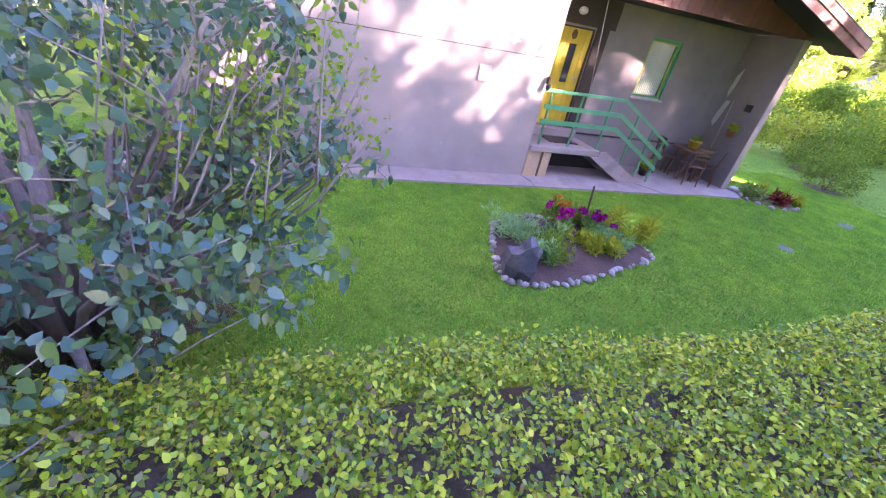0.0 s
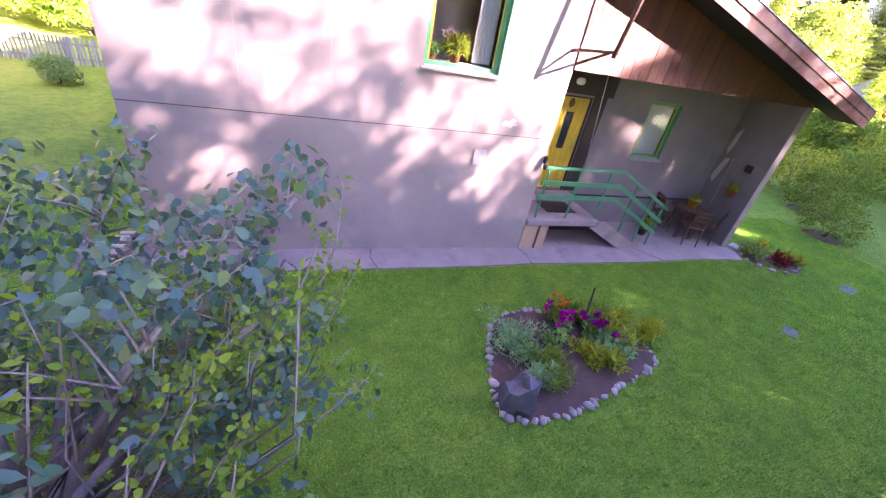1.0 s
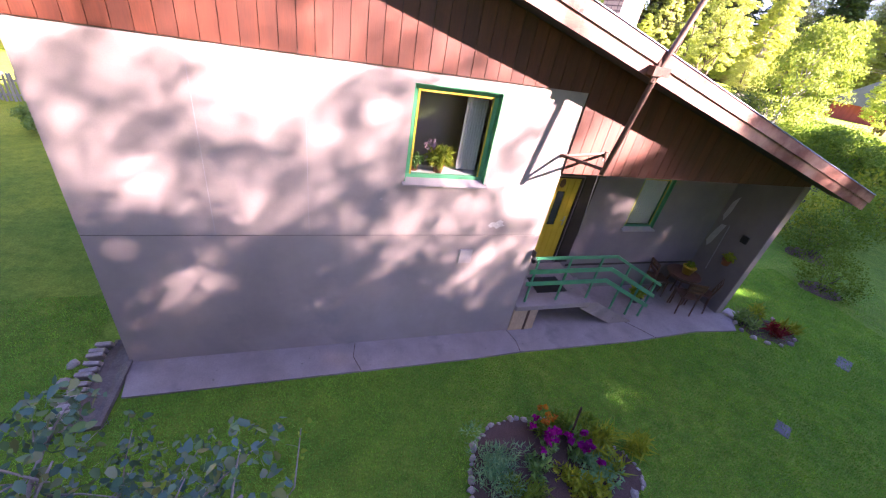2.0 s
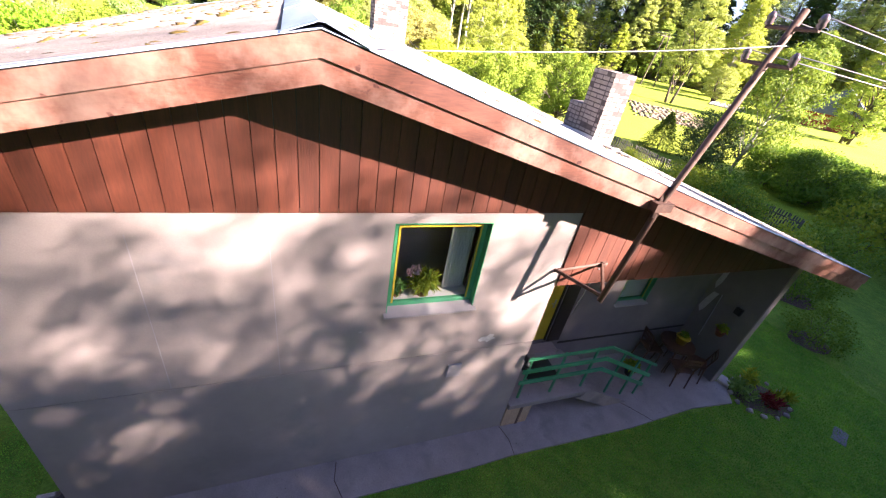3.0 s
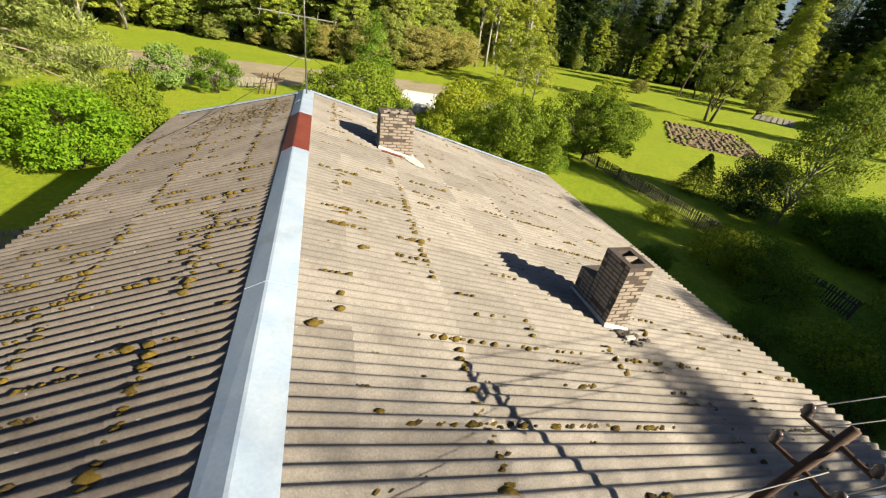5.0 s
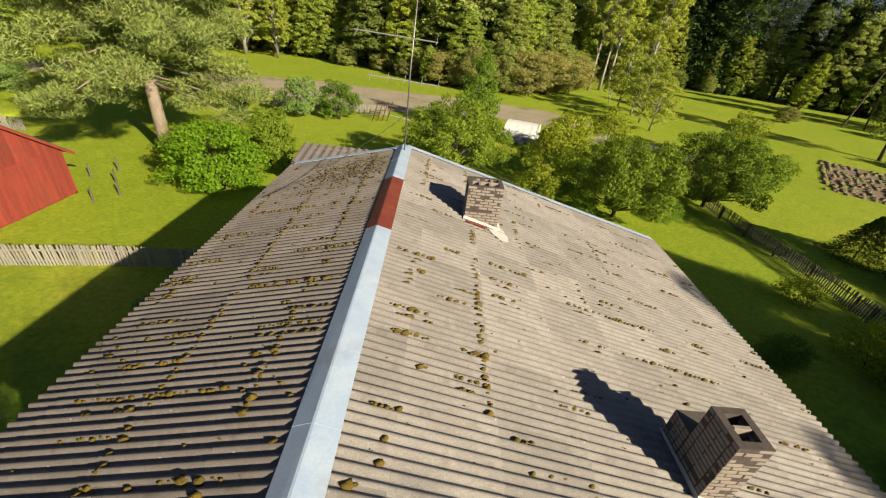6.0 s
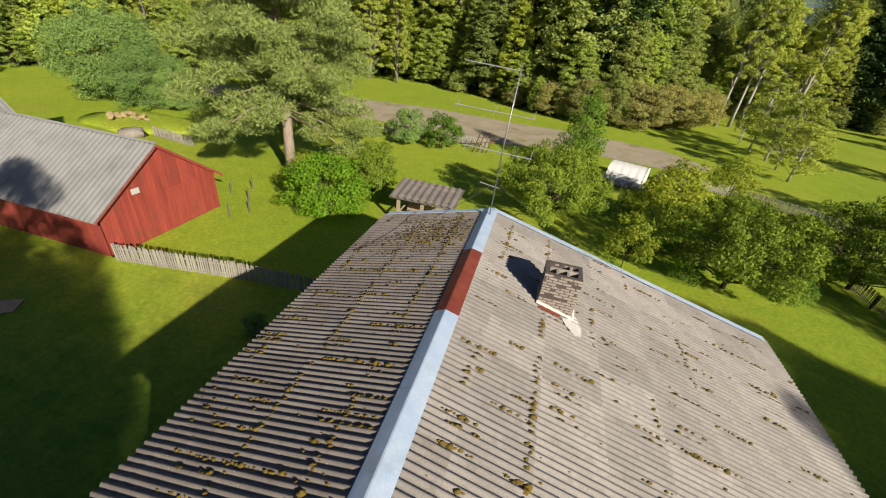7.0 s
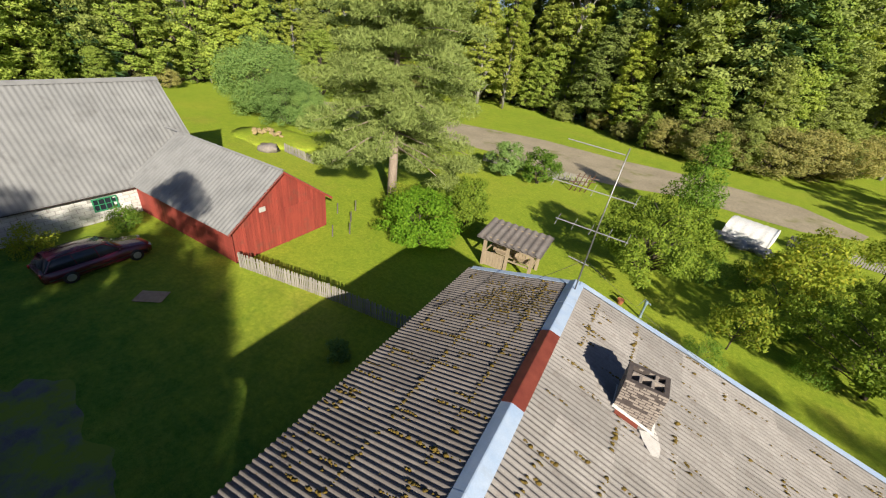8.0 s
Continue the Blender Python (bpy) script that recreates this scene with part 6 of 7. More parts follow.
def far_roof(parent, ax, a0, a1, e_lo, z_lo, e_hi, z_hi, wave, amp, mat, name="roof_slope"):
    """A corrugated slope; ax: the axis along the eaves; from eave (e_lo, z_lo) to ridge (e_hi, z_hi)."""
    k = int((a1 - a0) / wave) * 4
    v, f = [], []
    for i in range(k + 1):
        a = a0 + (a1 - a0) * i / k
        dz = amp * math.sin(math.pi * i / 2)
        for e, z in ((e_lo, z_lo), (e_hi, z_hi)):
            v.append((a, e, z + dz) if ax == "x" else (e, a, z + dz))
    for i in range(k):
        f.append((2 * i, 2 * i + 2, 2 * i + 3, 2 * i + 1))
    top = len(v)
    v += [(p[0], p[1], p[2] - 0.03 - amp) for p in (v[0], v[1], v[-2], v[-1])]
    f.append((top, top + 1, top + 3, top + 2))
    geo = Geo().add(v, f)
    return part(name, geo, M[mat], parent, smooth=True)


ov = 0.35
sl = (BR - BE) / (BYM - BY0)
far_roof(barn, "x", BX0, BX1 + 0.25, BY0 - ov, BE - ov * sl + 0.05, BYM, BR + 0.05, 0.3, 0.035, "barn_roof")
far_roof(barn, "x", BX0, BX1 + 0.25, BY1 + ov, BE - ov * sl + 0.05, BYM, BR + 0.05, 0.3, 0.035, "barn_roof")
part("ridge_board", Geo().prism([(BYM - 0.12, BR + 0.09), (BYM, BR + 0.16), (BYM + 0.12, BR + 0.09), (BYM, BR + 0.13)], "x", BX0 - 1.5, BX1 + 0.27), M["barn_roof"], barn)
for ya, za, yb, zb in ((BY0 - ov, BE - ov * sl, BYM, BR), (BY1 + ov, BE - ov * sl, BYM, BR)):
    part("bargeboard", Geo().prism([(ya, za + 0.03), (yb, zb + 0.03), (yb, zb - 0.12), (ya, za - 0.12)], "x", BX1 + 0.20, BX1 + 0.23), M["barn_red"], barn)

# ---- white block barn ----
big = thing("block_barn", "large barn of white lime blocks under a grey corrugated roof", "barn")
QX, QY0, QY1, QE, QRX, QR = -30.85, -16.0, 15.9, 1.95, -35.4, 7.55
core = part("wall", Geo().box(-39.9, QX - 0.04, QY0, QY1, -0.1, QE), M["block_joint"], big, "white block wall")
blk = Geo().box(-0.02, 0.035, 0.012, 0.60, 0.0, 0.20).mesh("block", M["block"], False, 0.012)
for row in range(8):
    yb = 0.0 + (0.31 if row % 2 else 0.0)
    while yb < 11.3:
        if not (8.8 < yb + 0.3 < 10.2 and 3 <= row <= 6):
            b = part("block", blk, None, core)
            b.matrix_basis = pose(QX - 0.04 + rnd.uniform(-0.006, 0.006), yb, 0.03 + row * 0.222)
        yb += 0.62
part("gable", Geo().prism([(-39.9, QE), (QX - 0.04, QE), (QRX, QR - 0.15)], "y", QY1 - 0.2, QY1 - 0.02), M["barn_red"], big)
far_roof(big, "y", QY0, QY1 + 0.3, QX + 0.32, 1.92, QRX, QR, 0.3, 0.035, "barn_roof")
far_roof(big, "y", QY0, QY1 + 0.3, -40.4, QE - 0.2, QRX, QR, 0.3, 0.035, "barn_roof")
part("ridge_cap", Geo().prism([(QRX - 0.22, QR - 0.16), (QRX, QR + 0.08), (QRX + 0.22, QR - 0.16), (QRX, QR + 0.03)], "y", QY0, QY1 + 0.32), M["barn_roof"], big)
part("eave_board", Geo().box(QX + 0.25, QX + 0.29, QY0, 11.2, 1.78, 1.90), M["brown_dark"], big)
wf = Geo()
wy0, wy1, wz0, wz1 = 8.85, 10.15, 0.72, 1.55
for a, b, c, d in ((wy0, wy1, wz0, wz0 + 0.07), (wy0, wy1, wz1 - 0.07, wz1), (wy0, wy0 + 0.07, wz0 + 0.07, wz1 - 0.07), (wy1 - 0.07, wy1, wz0 + 0.07, wz1 - 0.07)):
    wf.box(QX - 0.02, QX + 0.05, a, b, c, d)
bw = part("window", wf, M["green_paint"], big, "pale green small-paned window")
part("pane", Geo().box(QX - 0.012, QX - 0.004, wy0 + 0.07, wy1 - 0.07, wz0 + 0.07, wz1 - 0.07), M["car_glass"], bw)
for i in range(1, 4):
    yb = wy0 + (wy1 - wy0) * i / 4
    part("glazing_bar", Geo().box(QX - 0.003, QX + 0.03, yb - 0.02, yb + 0.02, wz0 + 0.07, wz1 - 0.07), M["green_paint"], bw)
part("glazing_bar", Geo().box(QX - 0.002, QX + 0.025, wy0 + 0.07, wy1 - 0.07, (wz0 + wz1) / 2 - 0.02, (wz0 + wz1) / 2 + 0.02), M["green_paint"], bw)


# ---- parked estate car ----
def loft(sections):
    """A closed body from cross-sections: lists of (y, z) at given x, all of one length."""
    geo = Geo()
    k = len(sections[0][1])
    v, f = [], []
    for x, sec in sections:
        v += [(x, y, z) for y, z in sec]
    for i in range(len(sections) - 1):
        for j in range(k):
            q = (j + 1) % k
            f.append((i * k + j, i * k + q, (i + 1) * k + q, (i + 1) * k + j))
    f.append(tuple(range(k)))
    f.append(tuple(range(len(v) - 1, len(v) - k - 1, -1)))
    return geo.add(v, f)


def car_section(w, z0, zb, zt, wt):
    """Half-symmetric outline: sill, waist, roof."""
    h = [(w * 0.90, z0), (w * 0.985, z0 + 0.12), (w, (z0 + zb) / 2), (w * 0.97, zb), (wt, zt - 0.05), (wt * 0.88, zt)]
    return h + [(-y, z) for y, z in reversed(h)]


car = thing("estate_car", "burgundy estate car parked on the grass", "car", (-25.75, 6.85, 0.0), 90)
W = 0.87
secs = [(2.30, car_section(W * 0.62, 0.34, 0.52, 0.60, W * 0.55)), (2.22, car_section(W * 0.86, 0.24, 0.60, 0.68, W * 0.78)), (1.9, car_section(W * 0.97, 0.22, 0.70, 0.80, W * 0.84)),
        (1.05, car_section(W, 0.20, 0.82, 0.93, W * 0.88)), (0.95, car_section(W, 0.20, 0.84, 0.96, W * 0.88))]
lower = [(x, s) for x, s in secs] + [(0.3, car_section(W, 0.20, 0.86, 0.90, W * 0.93)), (-1.6, car_section(W, 0.20, 0.88, 0.92, W * 0.93)), (-2.1, car_section(W * 0.97, 0.22, 0.88, 0.92, W * 0.92)), (-2.36, car_section(W * 0.90, 0.30, 0.84, 0.90, W * 0.84)), (-2.42, car_section(W * 0.80, 0.40, 0.70, 0.78, W * 0.72))]
bodyc = part("body", loft(lower), M["car_paint"], car, smooth=True)


def cabin_sec(w0, z0, w1, z1):
    h = [(w0, z0), ((w0 + w1) / 2 + 0.02, (z0 + z1) / 2), (w1, z1)]
    return h + [(-y, z) for y, z in reversed(h)]


glassh = [(1.02, cabin_sec(0.74, 0.90, 0.70, 0.93)), (0.35, cabin_sec(0.79, 0.88, 0.60, 1.36)), (-0.6, cabin_sec(0.80, 0.88, 0.62, 1.40)), (-1.8, cabin_sec(0.79, 0.88, 0.60, 1.37)), (-2.26, cabin_sec(0.74, 0.88, 0.66, 0.94))]
part("window_glass", loft(glassh), M["car_glass"], car, "dark side and rear glass", smooth=True)
rf = [(0.42, [(0.58, 1.345), (0.50, 1.40), (-0.50, 1.40), (-0.58, 1.345)]), (-0.6, [(0.63, 1.385), (0.54, 1.45), (-0.54, 1.45), (-0.63, 1.385)]), (-1.9, [(0.61, 1.335), (0.52, 1.41), (-0.52, 1.41), (-0.61, 1.335)])]
part("roof_panel", loft(rf), M["car_paint"], car, smooth=True)
for sy in (-1, 1):
    for xa, xb in ((1.0, 0.33), (-0.10, -0.16), (-1.02, -1.10), (-2.22, -1.85)):
        part("pillar", Geo().tube([(xa, sy * 0.775, 0.90), (xb, sy * 0.615, 1.37)], [0.035, 0.03], 5), M["car_paint"], car)
    part("roof_rail", Geo().tube([(0.2, sy * 0.52, 1.44), (0.1, sy * 0.53, 1.49), (-1.7, sy * 0.52, 1.465), (-1.8, sy * 0.51, 1.42)], [0.014] * 4, 6), M["black"], car)
    part("tail_lamp", Geo().box(-2.44, -2.33, sy * 0.66 - 0.08, sy * 0.66 + 0.08, 0.68, 0.86), M["lamp_red"], car, "red tail lamp", bevel=0.015)
    part("headlamp", Geo().box(2.14, 2.26, sy * 0.60 - 0.13, sy * 0.60 + 0.13, 0.56, 0.68), M["alloy"], car, "clear headlamp", bevel=0.02)
    part("mirror", Geo().blob((0.75, sy * 0.93, 0.98), (0.07, 0.10, 0.07), 2, 5, 8, 0.05), M["car_paint"], car, smooth=True)
    part("bumper_strip", Geo().box(-2.2, 2.0, sy * 0.872 - 0.012, sy * 0.872 + 0.012, 0.44, 0.49), M["black"], car)
    for x in (1.42, -1.42):
        wh = part("wheel", Geo().lathe([(0.20, -0.10), (0.315, -0.09), (0.325, 0.0), (0.315, 0.09), (0.20, 0.10)], 22), M["rubber"], car, "black tyre", smooth=True)
        wh.matrix_basis = pose(x, sy * 0.79, 0.32, 90, 0, 0)
        part("rim", Geo().lathe([(0.02, -0.108), (0.19, -0.102), (0.205, -0.09), (0.205, 0.09), (0.19, 0.102), (0.02, 0.108)], 18), M["alloy"], wh, "silver alloy rim")

# ---- garden shelter ----
sh = thing("garden_shelter", "open pine-framed garden shelter with a grey corrugated roof", "shelter")
SX0, SX1, SY0, SY1 = -9.85, -6.75, 20.9, 22.6
for x, y, h in ((SX0, SY0, 2.0), (SX1, SY0, 2.0), (SX0, SY1, 2.25), (SX1, SY1, 2.25), (-8.3, SY0, 2.0), (-8.3, SY1, 2.25)):
    part("post", Geo().box(x - 0.09, x + 0.09, y - 0.09, y + 0.09, 0, h - 0.05), M["wood_frame"], sh)
for y, h in ((SY0, 2.0), (SY1, 2.25)):
    part("beam", Geo().box(SX0 - 0.1, SX1 + 0.1, y - 0.05, y + 0.05, h - 0.05, h + 0.07), M["wood_frame"], sh)
    part("rail", Geo().box(SX0 + 0.07, SX1 - 0.07, y - 0.03, y + 0.03, 0.85, 0.95), M["wood_frame"], sh)
for x in (SX0, SX1):
    part("rail", Geo().box(x - 0.03, x + 0.03, SY0 + 0.07, SY1 - 0.07, 0.85, 0.95), M["wood_frame"], sh)
for i in range(14):
    part("wall_board", Geo().box(SX0 + 0.08 + i * 0.22, SX0 + 0.28 + i * 0.22, SY1 - 0.02, SY1 + 0.01, 0.05, 0.84), M["wood_frame"], sh)
far_roof(sh, "x", SX0 - 0.5, SX1 + 0.55, SY0 - 0.35, 2.03, SY1 + 0.45, 2.40, 0.42, 0.05, "slate_dark")
for i in range(7):
    part("wall_board", Geo().box(SX0 + 0.1 + i * 0.2, SX0 + 0.29 + i * 0.2, SY0 - 0.02, SY0 + 0.01, 0.05, 1.05), M["wood_frame"], sh)
part("bench", Geo().box(SX0 + 0.2, SX1 - 0.2, SY1 - 0.45, SY1 - 0.08, 0.40, 0.45), M["wood_frame"], sh)

# ---- things in the yard and garden ----
cover = thing("well_cover", "pale brown boarded well cover in the grass", "cover", (-21.1, 7.05, 0), 35)
for i in range(5):
    part("plank", Geo().box(-0.65, 0.65, -0.42 + 0.17 * i, -0.265 + 0.17 * i, 0.03, 0.06 + 0.004 * (i % 2)), M["wood_pale"], cover)
for x in (-0.45, 0.45):
    part("batten", Geo().box(x - 0.04, x + 0.04, -0.40, 0.40, 0.0, 0.029), M["wood_pale"], cover)
bt = thing("tarpaulin_stack", "stack under a white tarpaulin beside grey sheeting", "tarpaulin", (6.5, 40.4, 0), 72)
arch = [(1.7 * math.cos(math.pi * i / 12), 1.55 * math.sin(math.pi * i / 12) ** 0.6) for i in range(13)]
ribs = Geo()
k = 14
vv, ff = [], []
for j in range(k + 1):
    for x, z in arch:
        vv.append((x + 0.05 * math.sin(j * 2.1), -1.7 + 3.4 * j / k, z * (1 - 0.04 * math.sin(j * 1.7) ** 2)))
for j in range(k):
    for i in range(12):
        ff.append((j * 13 + i, j * 13 + i + 1, (j + 1) * 13 + i + 1, (j + 1) * 13 + i))
ribs.add(vv, ff)
part("white_cover", ribs, M["tarp"], bt, smooth=True)
part("end_wall", Geo().prism([(x, z) for x, z in arch], "y", -1.68, -1.62), M["tarp"], bt, "white plastic end sheet")
g2 = Geo()
for i in range(5):
    g2.blob((-2.6 + 0.25 * math.sin(i * 2), -1.6 + 0.8 * i, 0.25), (0.7, 0.8, 0.35), 30 + i, 5, 9, 0.2)
part("grey_sheeting", g2, M["tarp_grey"], bt, "crumpled grey sheeting", smooth=True)

frame_r = thing("hay_rack", "leaning brown timber rack beside the field fence", "rack", (-8.3, 40.5, 0), 20)
for i in range(4):
    part("pole", Geo().tube([(-0.9 + 0.5 * i, 0, 0), (-0.3 + 0.5 * i, 0.1, 1.9)], [0.06, 0.05], 6), M["wood"], frame_r)
part("crossbar", Geo().tube([(-1.1, 0.05, 0.9), (1.4, 0.05, 1.2)], [0.05, 0.05], 6), M["wood"], frame_r)
part("crossbar", Geo().tube([(-0.6, 0.08, 1.6), (1.7, 0.08, 1.5)], [0.05, 0.05], 6), M["wood"], frame_r)
for x, y in ((-21.6, 20.0), (-21.0, 21.3), (-19.9, 19.6), (-19.3, 17.2), (-18.7, 18.2)):
    solo("fence_post", Geo().tube([(0, 0, -0.05), (0.03, 0.02, 0.85)], [0.05, 0.04], 7), M["picket_dark"], "weathered dark timber post near the barn", "post", group="posts near the barn", at=(x, y, 0))
fw = thing("firewood_pile", "low heap of split orange firewood", "firewood", (-41.0, 29.5, 0))
logs = [Geo().blob((0, 0, 0), (0.30, 0.22, 0.18), q, 4, 7, 0.3).mesh("log", M["log"]) for q in range(4)]
for i in range(24):
    lg = part("log", logs[i % 4], None, fw)
    lg.matrix_basis = pose(rnd.gauss(0, 1.1), rnd.gauss(0, 0.6), 0.5 + 0.3 * rnd.random(), 0, rnd.gauss(0, 15), rnd.uniform(0, 360))
solo("earth_mound", Geo().blob((0, 0, 0), (5.5, 3.6, 0.55), 8, 10, 24, 0.16), M["lawn"], "low grassy mound of earth behind the barn", "mound", at=(-40.5, 29.8, 0), smooth=True)
solo("boulder", Geo().blob((0, 0, 0.3), (1.2, 0.8, 0.5), 3, 8, 14, 0.3), M["stone"], "large pale boulder behind the barn", "rock", at=(-37.2, 26.0, 0), smooth=True)
bl = thing("board_stack", "low stack of pale grey boards in the meadow", "boards", (78.0, 55.0, 0), 35)
for i in range(7):
    part("plank", Geo().box(-6.0, 6.0, -3.2 + 0.9 * i, -2.5 + 0.9 * i, 0.02, 0.18 + 0.03 * (i % 2)), M["picket_white"], bl)
pump = thing("hand_pump", "blue-grey iron hand pump standing in the garden", "pump", (-0.25, 21.8, 0), 25)
part("barrel", Geo().lathe([(0.10, -0.03), (0.10, 0.05), (0.065, 0.08), (0.065, 0.85), (0.085, 0.88), (0.085, 1.10), (0.03, 1.14)], 12), M["pump_paint"], pump, smooth=True)
part("spout", Geo().tube([(0.05, 0, 0.98), (0.22, 0, 0.98), (0.28, 0, 0.88)], [0.035, 0.032, 0.03], 8), M["pump_paint"], pump, smooth=True)
part("lever", Geo().tube([(0.03, 0, 1.12), (-0.12, 0, 1.22), (-0.38, 0, 0.72)], [0.018, 0.018, 0.014], 7), M["pump_paint"], pump, smooth=True)
solo("clay_pot", Geo().lathe([(0.14, 0), (0.2, 0.3), (0.21, 0.3), (0.19, 0.27)], 12), M["terracotta"], "terracotta pot on the grass behind the house", "pot", at=(-1.45, 22.4, 0))
# far farmhouse among the trees
fh = thing("farmhouse", "distant low dark-roofed farmhouse", "house", (92.0, 44.0, 0), 25)
part("wall", Geo().box(-8.4, 8.4, -4.4, 4.4, 0, 2.8), M["barn_red"], fh)
part("roof", Geo().prism([(-5.4, 2.5), (5.4, 2.5), (0, 7.0)], "x", -9.0, 9.0), M["blue_roof"], fh)
for x in (-3.5, 0, 3.5):
    part("window", Geo().box(x - 0.5, x + 0.5, -4.46, -4.41, 0.9, 2.0), M["white_paint"], fh)
up = thing("power_pole", "braced wooden power-line pole at the wood's edge", "utility pole", (75, 74, 0))
for dx in (-2.2, 2.2):
    part("leg", Geo().tube([(dx, 0, 0), (dx * 0.25, 0, 11)], [0.17, 0.13], 7), M["bark"], up)
part("crossarm", Geo().box(-1.6, 1.6, -0.08, 0.08, 10.3, 10.5), M["bark"], up)
for dz in (0, 0.5):
    wire("power_line", (75, 74, 10.5 + dz), (-10, 130, 10 + dz), 2.0, "far overhead power line", 0.03, "black")
    wire("power_line", (75, 74, 10.5 + dz), (140, 30, 10 + dz), 2.0, "far overhead power line", 0.03, "black")

# ---- trees and shrubs ----
put(pine("pine_tree", "old spreading pine with an orange trunk and grey-green needles", 19.5, 6.5, 3.9, 300000, 0.125, 3, trunk_r=0.34, limbs=110, open_to=-52), -20.7, 25.4)
put(broadleaf("leafy_bush", "dense bright green bush on the lawn", "bush", 3.7, 2.5, 0.1, M["leaf_sunny"], M["bark"], 15000, 0.075, 21, 80, stems=4, trunk_r=0.05, lump=0.21, uneven=0.3), -14.4, 20.2)
put(broadleaf("leafy_bush", "rounded green bush with pale tips", "bush", 3.5, 2.0, 0.1, M["leaf_apple"], M["bark"], 11000, 0.075, 22, 60, stems=4, trunk_r=0.05, lump=0.24, uneven=0.3), -13.4, 25.2)
put(broadleaf("leafy_bush", "bright green bush beside the pine", "bush", 2.6, 1.7, 0.1, M["leaf_yellow"], M["bark"], 7000, 0.062, 23, 40, stems=3, trunk_r=0.04, lump=0.38), -17.2, 22.3)
wl = put(broadleaf("willow_bush", "large rounded grey-green willow", "tree", 9.0, 5.8, 0.1, M["leaf_willow"], M["bark"], 42000, 0.10, 24, 130, stems=5, trunk_r=0.12, lump=0.19, group="willows behind the barn"), -50.5, 36.0)
repeat(wl, -45.2, 35.2, 0, 130, 0.68)
repeat(wl, -42.6, 36.4, 0, 220, 0.5)
ap = put(broadleaf("apple_tree", "spreading apple tree in the garden", "tree", 5.2, 3.7, 0.7, M["leaf_apple"], M["bark"], 24000, 0.078, 25, 78, trunk_r=0.13, lump=0.155, uneven=0.38, group="garden apple trees"), -0.9, 26.3, scale=1.0)
for x, y, s, a in ((9.6, 22.2, 0.92, 40), (17.6, 25.6, 0.98, 130), (20.8, 28.2, 0.85, 220), (11.8, 29.4, 0.62, 300), (13.6, 27.0, 0.6, 20)):
    repeat(ap, x, y, 0, a, s)
sap = put(broadleaf("sapling", "slim young fruit tree in the garden", "tree", 4.4, 1.9, 1.2, M["leaf_yellow"], M["bark"], 2600, 0.11, 26, 22, trunk_r=0.05, lump=0.34, group="young garden trees"), 7.6, 28.6)
for x, y, s, a in ((4.0, 21.9, 0.72, 60), (6.7, 27.5, 1.0, 10), (9.4, 34.0, 0.9, 150), (14.5, 38.0, 0.9, 30), (28.0, 38.5, 1.1, 90)):
    repeat(sap, x, y, 0, a, s)
put(broadleaf("leafy_bush", "grey-green bush by the field fence", "bush", 3.8, 2.1, 0.1, M["leaf_willow"], M["bark"], 7000, 0.085, 36, 50, stems=4, trunk_r=0.05, lump=0.22, uneven=0.35), -16.0, 39.0)
put(broadleaf("leafy_bush", "bright green bush by the field fence", "bush", 3.4, 1.9, 0.1, M["leaf_bush"], M["bark"], 6500, 0.085, 37, 50, stems=4, trunk_r=0.05, lump=0.22, uneven=0.35), -12.4, 39.4)
put(broadleaf("slender_tree", "tall slender young tree by the field", "tree", 7.6, 2.4, 0.6, M["leaf_bush"], M["bark"], 9000, 0.095, 27, 60, trunk_r=0.10, lump=0.30, taper=0.5), 1.2, 39.0)
sp = put(spruce("young_spruce", "small young spruce on the meadow", 2.9, 1.75, 9000, 0.075, 28, mat="needle_young"), 23.6, 19.6)
shr = put(broadleaf("shrub", "loose green garden shrub on the lawn", "bush", 1.5, 1.05, 0.05, M["leaf_bush"], M["bark"], 3600, 0.042, 29, 36, stems=3, trunk_r=0.02, lump=0.30, group="garden shrubs"), 10.3, 0.5, scale=0.75)
for x, y, s, a in ((12.4, 2.2, 0.95, 40), (12.2, 5.4, 0.9, 120), (2.6, 19.6, 0.95, 15), (6.4, 25.0, 1.0, 100), (8.3, 26.4, 1.2, 190), (4.6, 24.4, 0.8, 280), (7.4, 22.0, 0.9, 44), (13.0, 22.4, 1.0, 144), (3.0, 29.0, 1.1, 244), (5.6, 30.8, 1.2, 11), (9.0, 29.0, 1.2, 70), (11.1, 9.9, 0.75, 60), (15.4, 3.4, 1.25, 200), (15.4, 7.3, 1.3, 250), (16.6, 9.0, 1.35, 10), (12.0, 10.2, 0.7, 77), (15.6, -0.8, 1.4, 320), (19.5, 1.6, 1.7, 33)):
    repeat(shr, x, y, 0, a, s)
for x, y, q in ((10.3, 0.5, 0.6), (12.4, 2.2, 0.75), (12.2, 5.4, 0.7)):
    sheet("garden_soil", [(x + q * (1 + 0.15 * math.sin(3 * a)) * math.cos(a), y + q * 0.8 * math.sin(a)) for a in [i * math.pi / 12 for i in range(24)]], 0.01, M["soil"], "dug bare soil round a garden shrub", "soil")
ys = put(broadleaf("shrub", "rounded yellow-green currant bush in the garden", "bush", 1.6, 1.25, 0.05, M["leaf_yellow"], M["bark"], 2600, 0.06, 30, 26, stems=3, trunk_r=0.02, lump=0.36, group="currant bushes"), 16.8, 8.0)
for x, y, s, a in ((13.6, 3.9, 1.05, 20), (15.2, 10.2, 1.05, 45), (15.7, 8.9, 1.0, 160), (17.2, 11.2, 0.9, 90), (20.5, 4.5, 1.5, 140), (15.8, 14.5, 0.7, 200)):
    repeat(ys, x, y, 0, a, s)
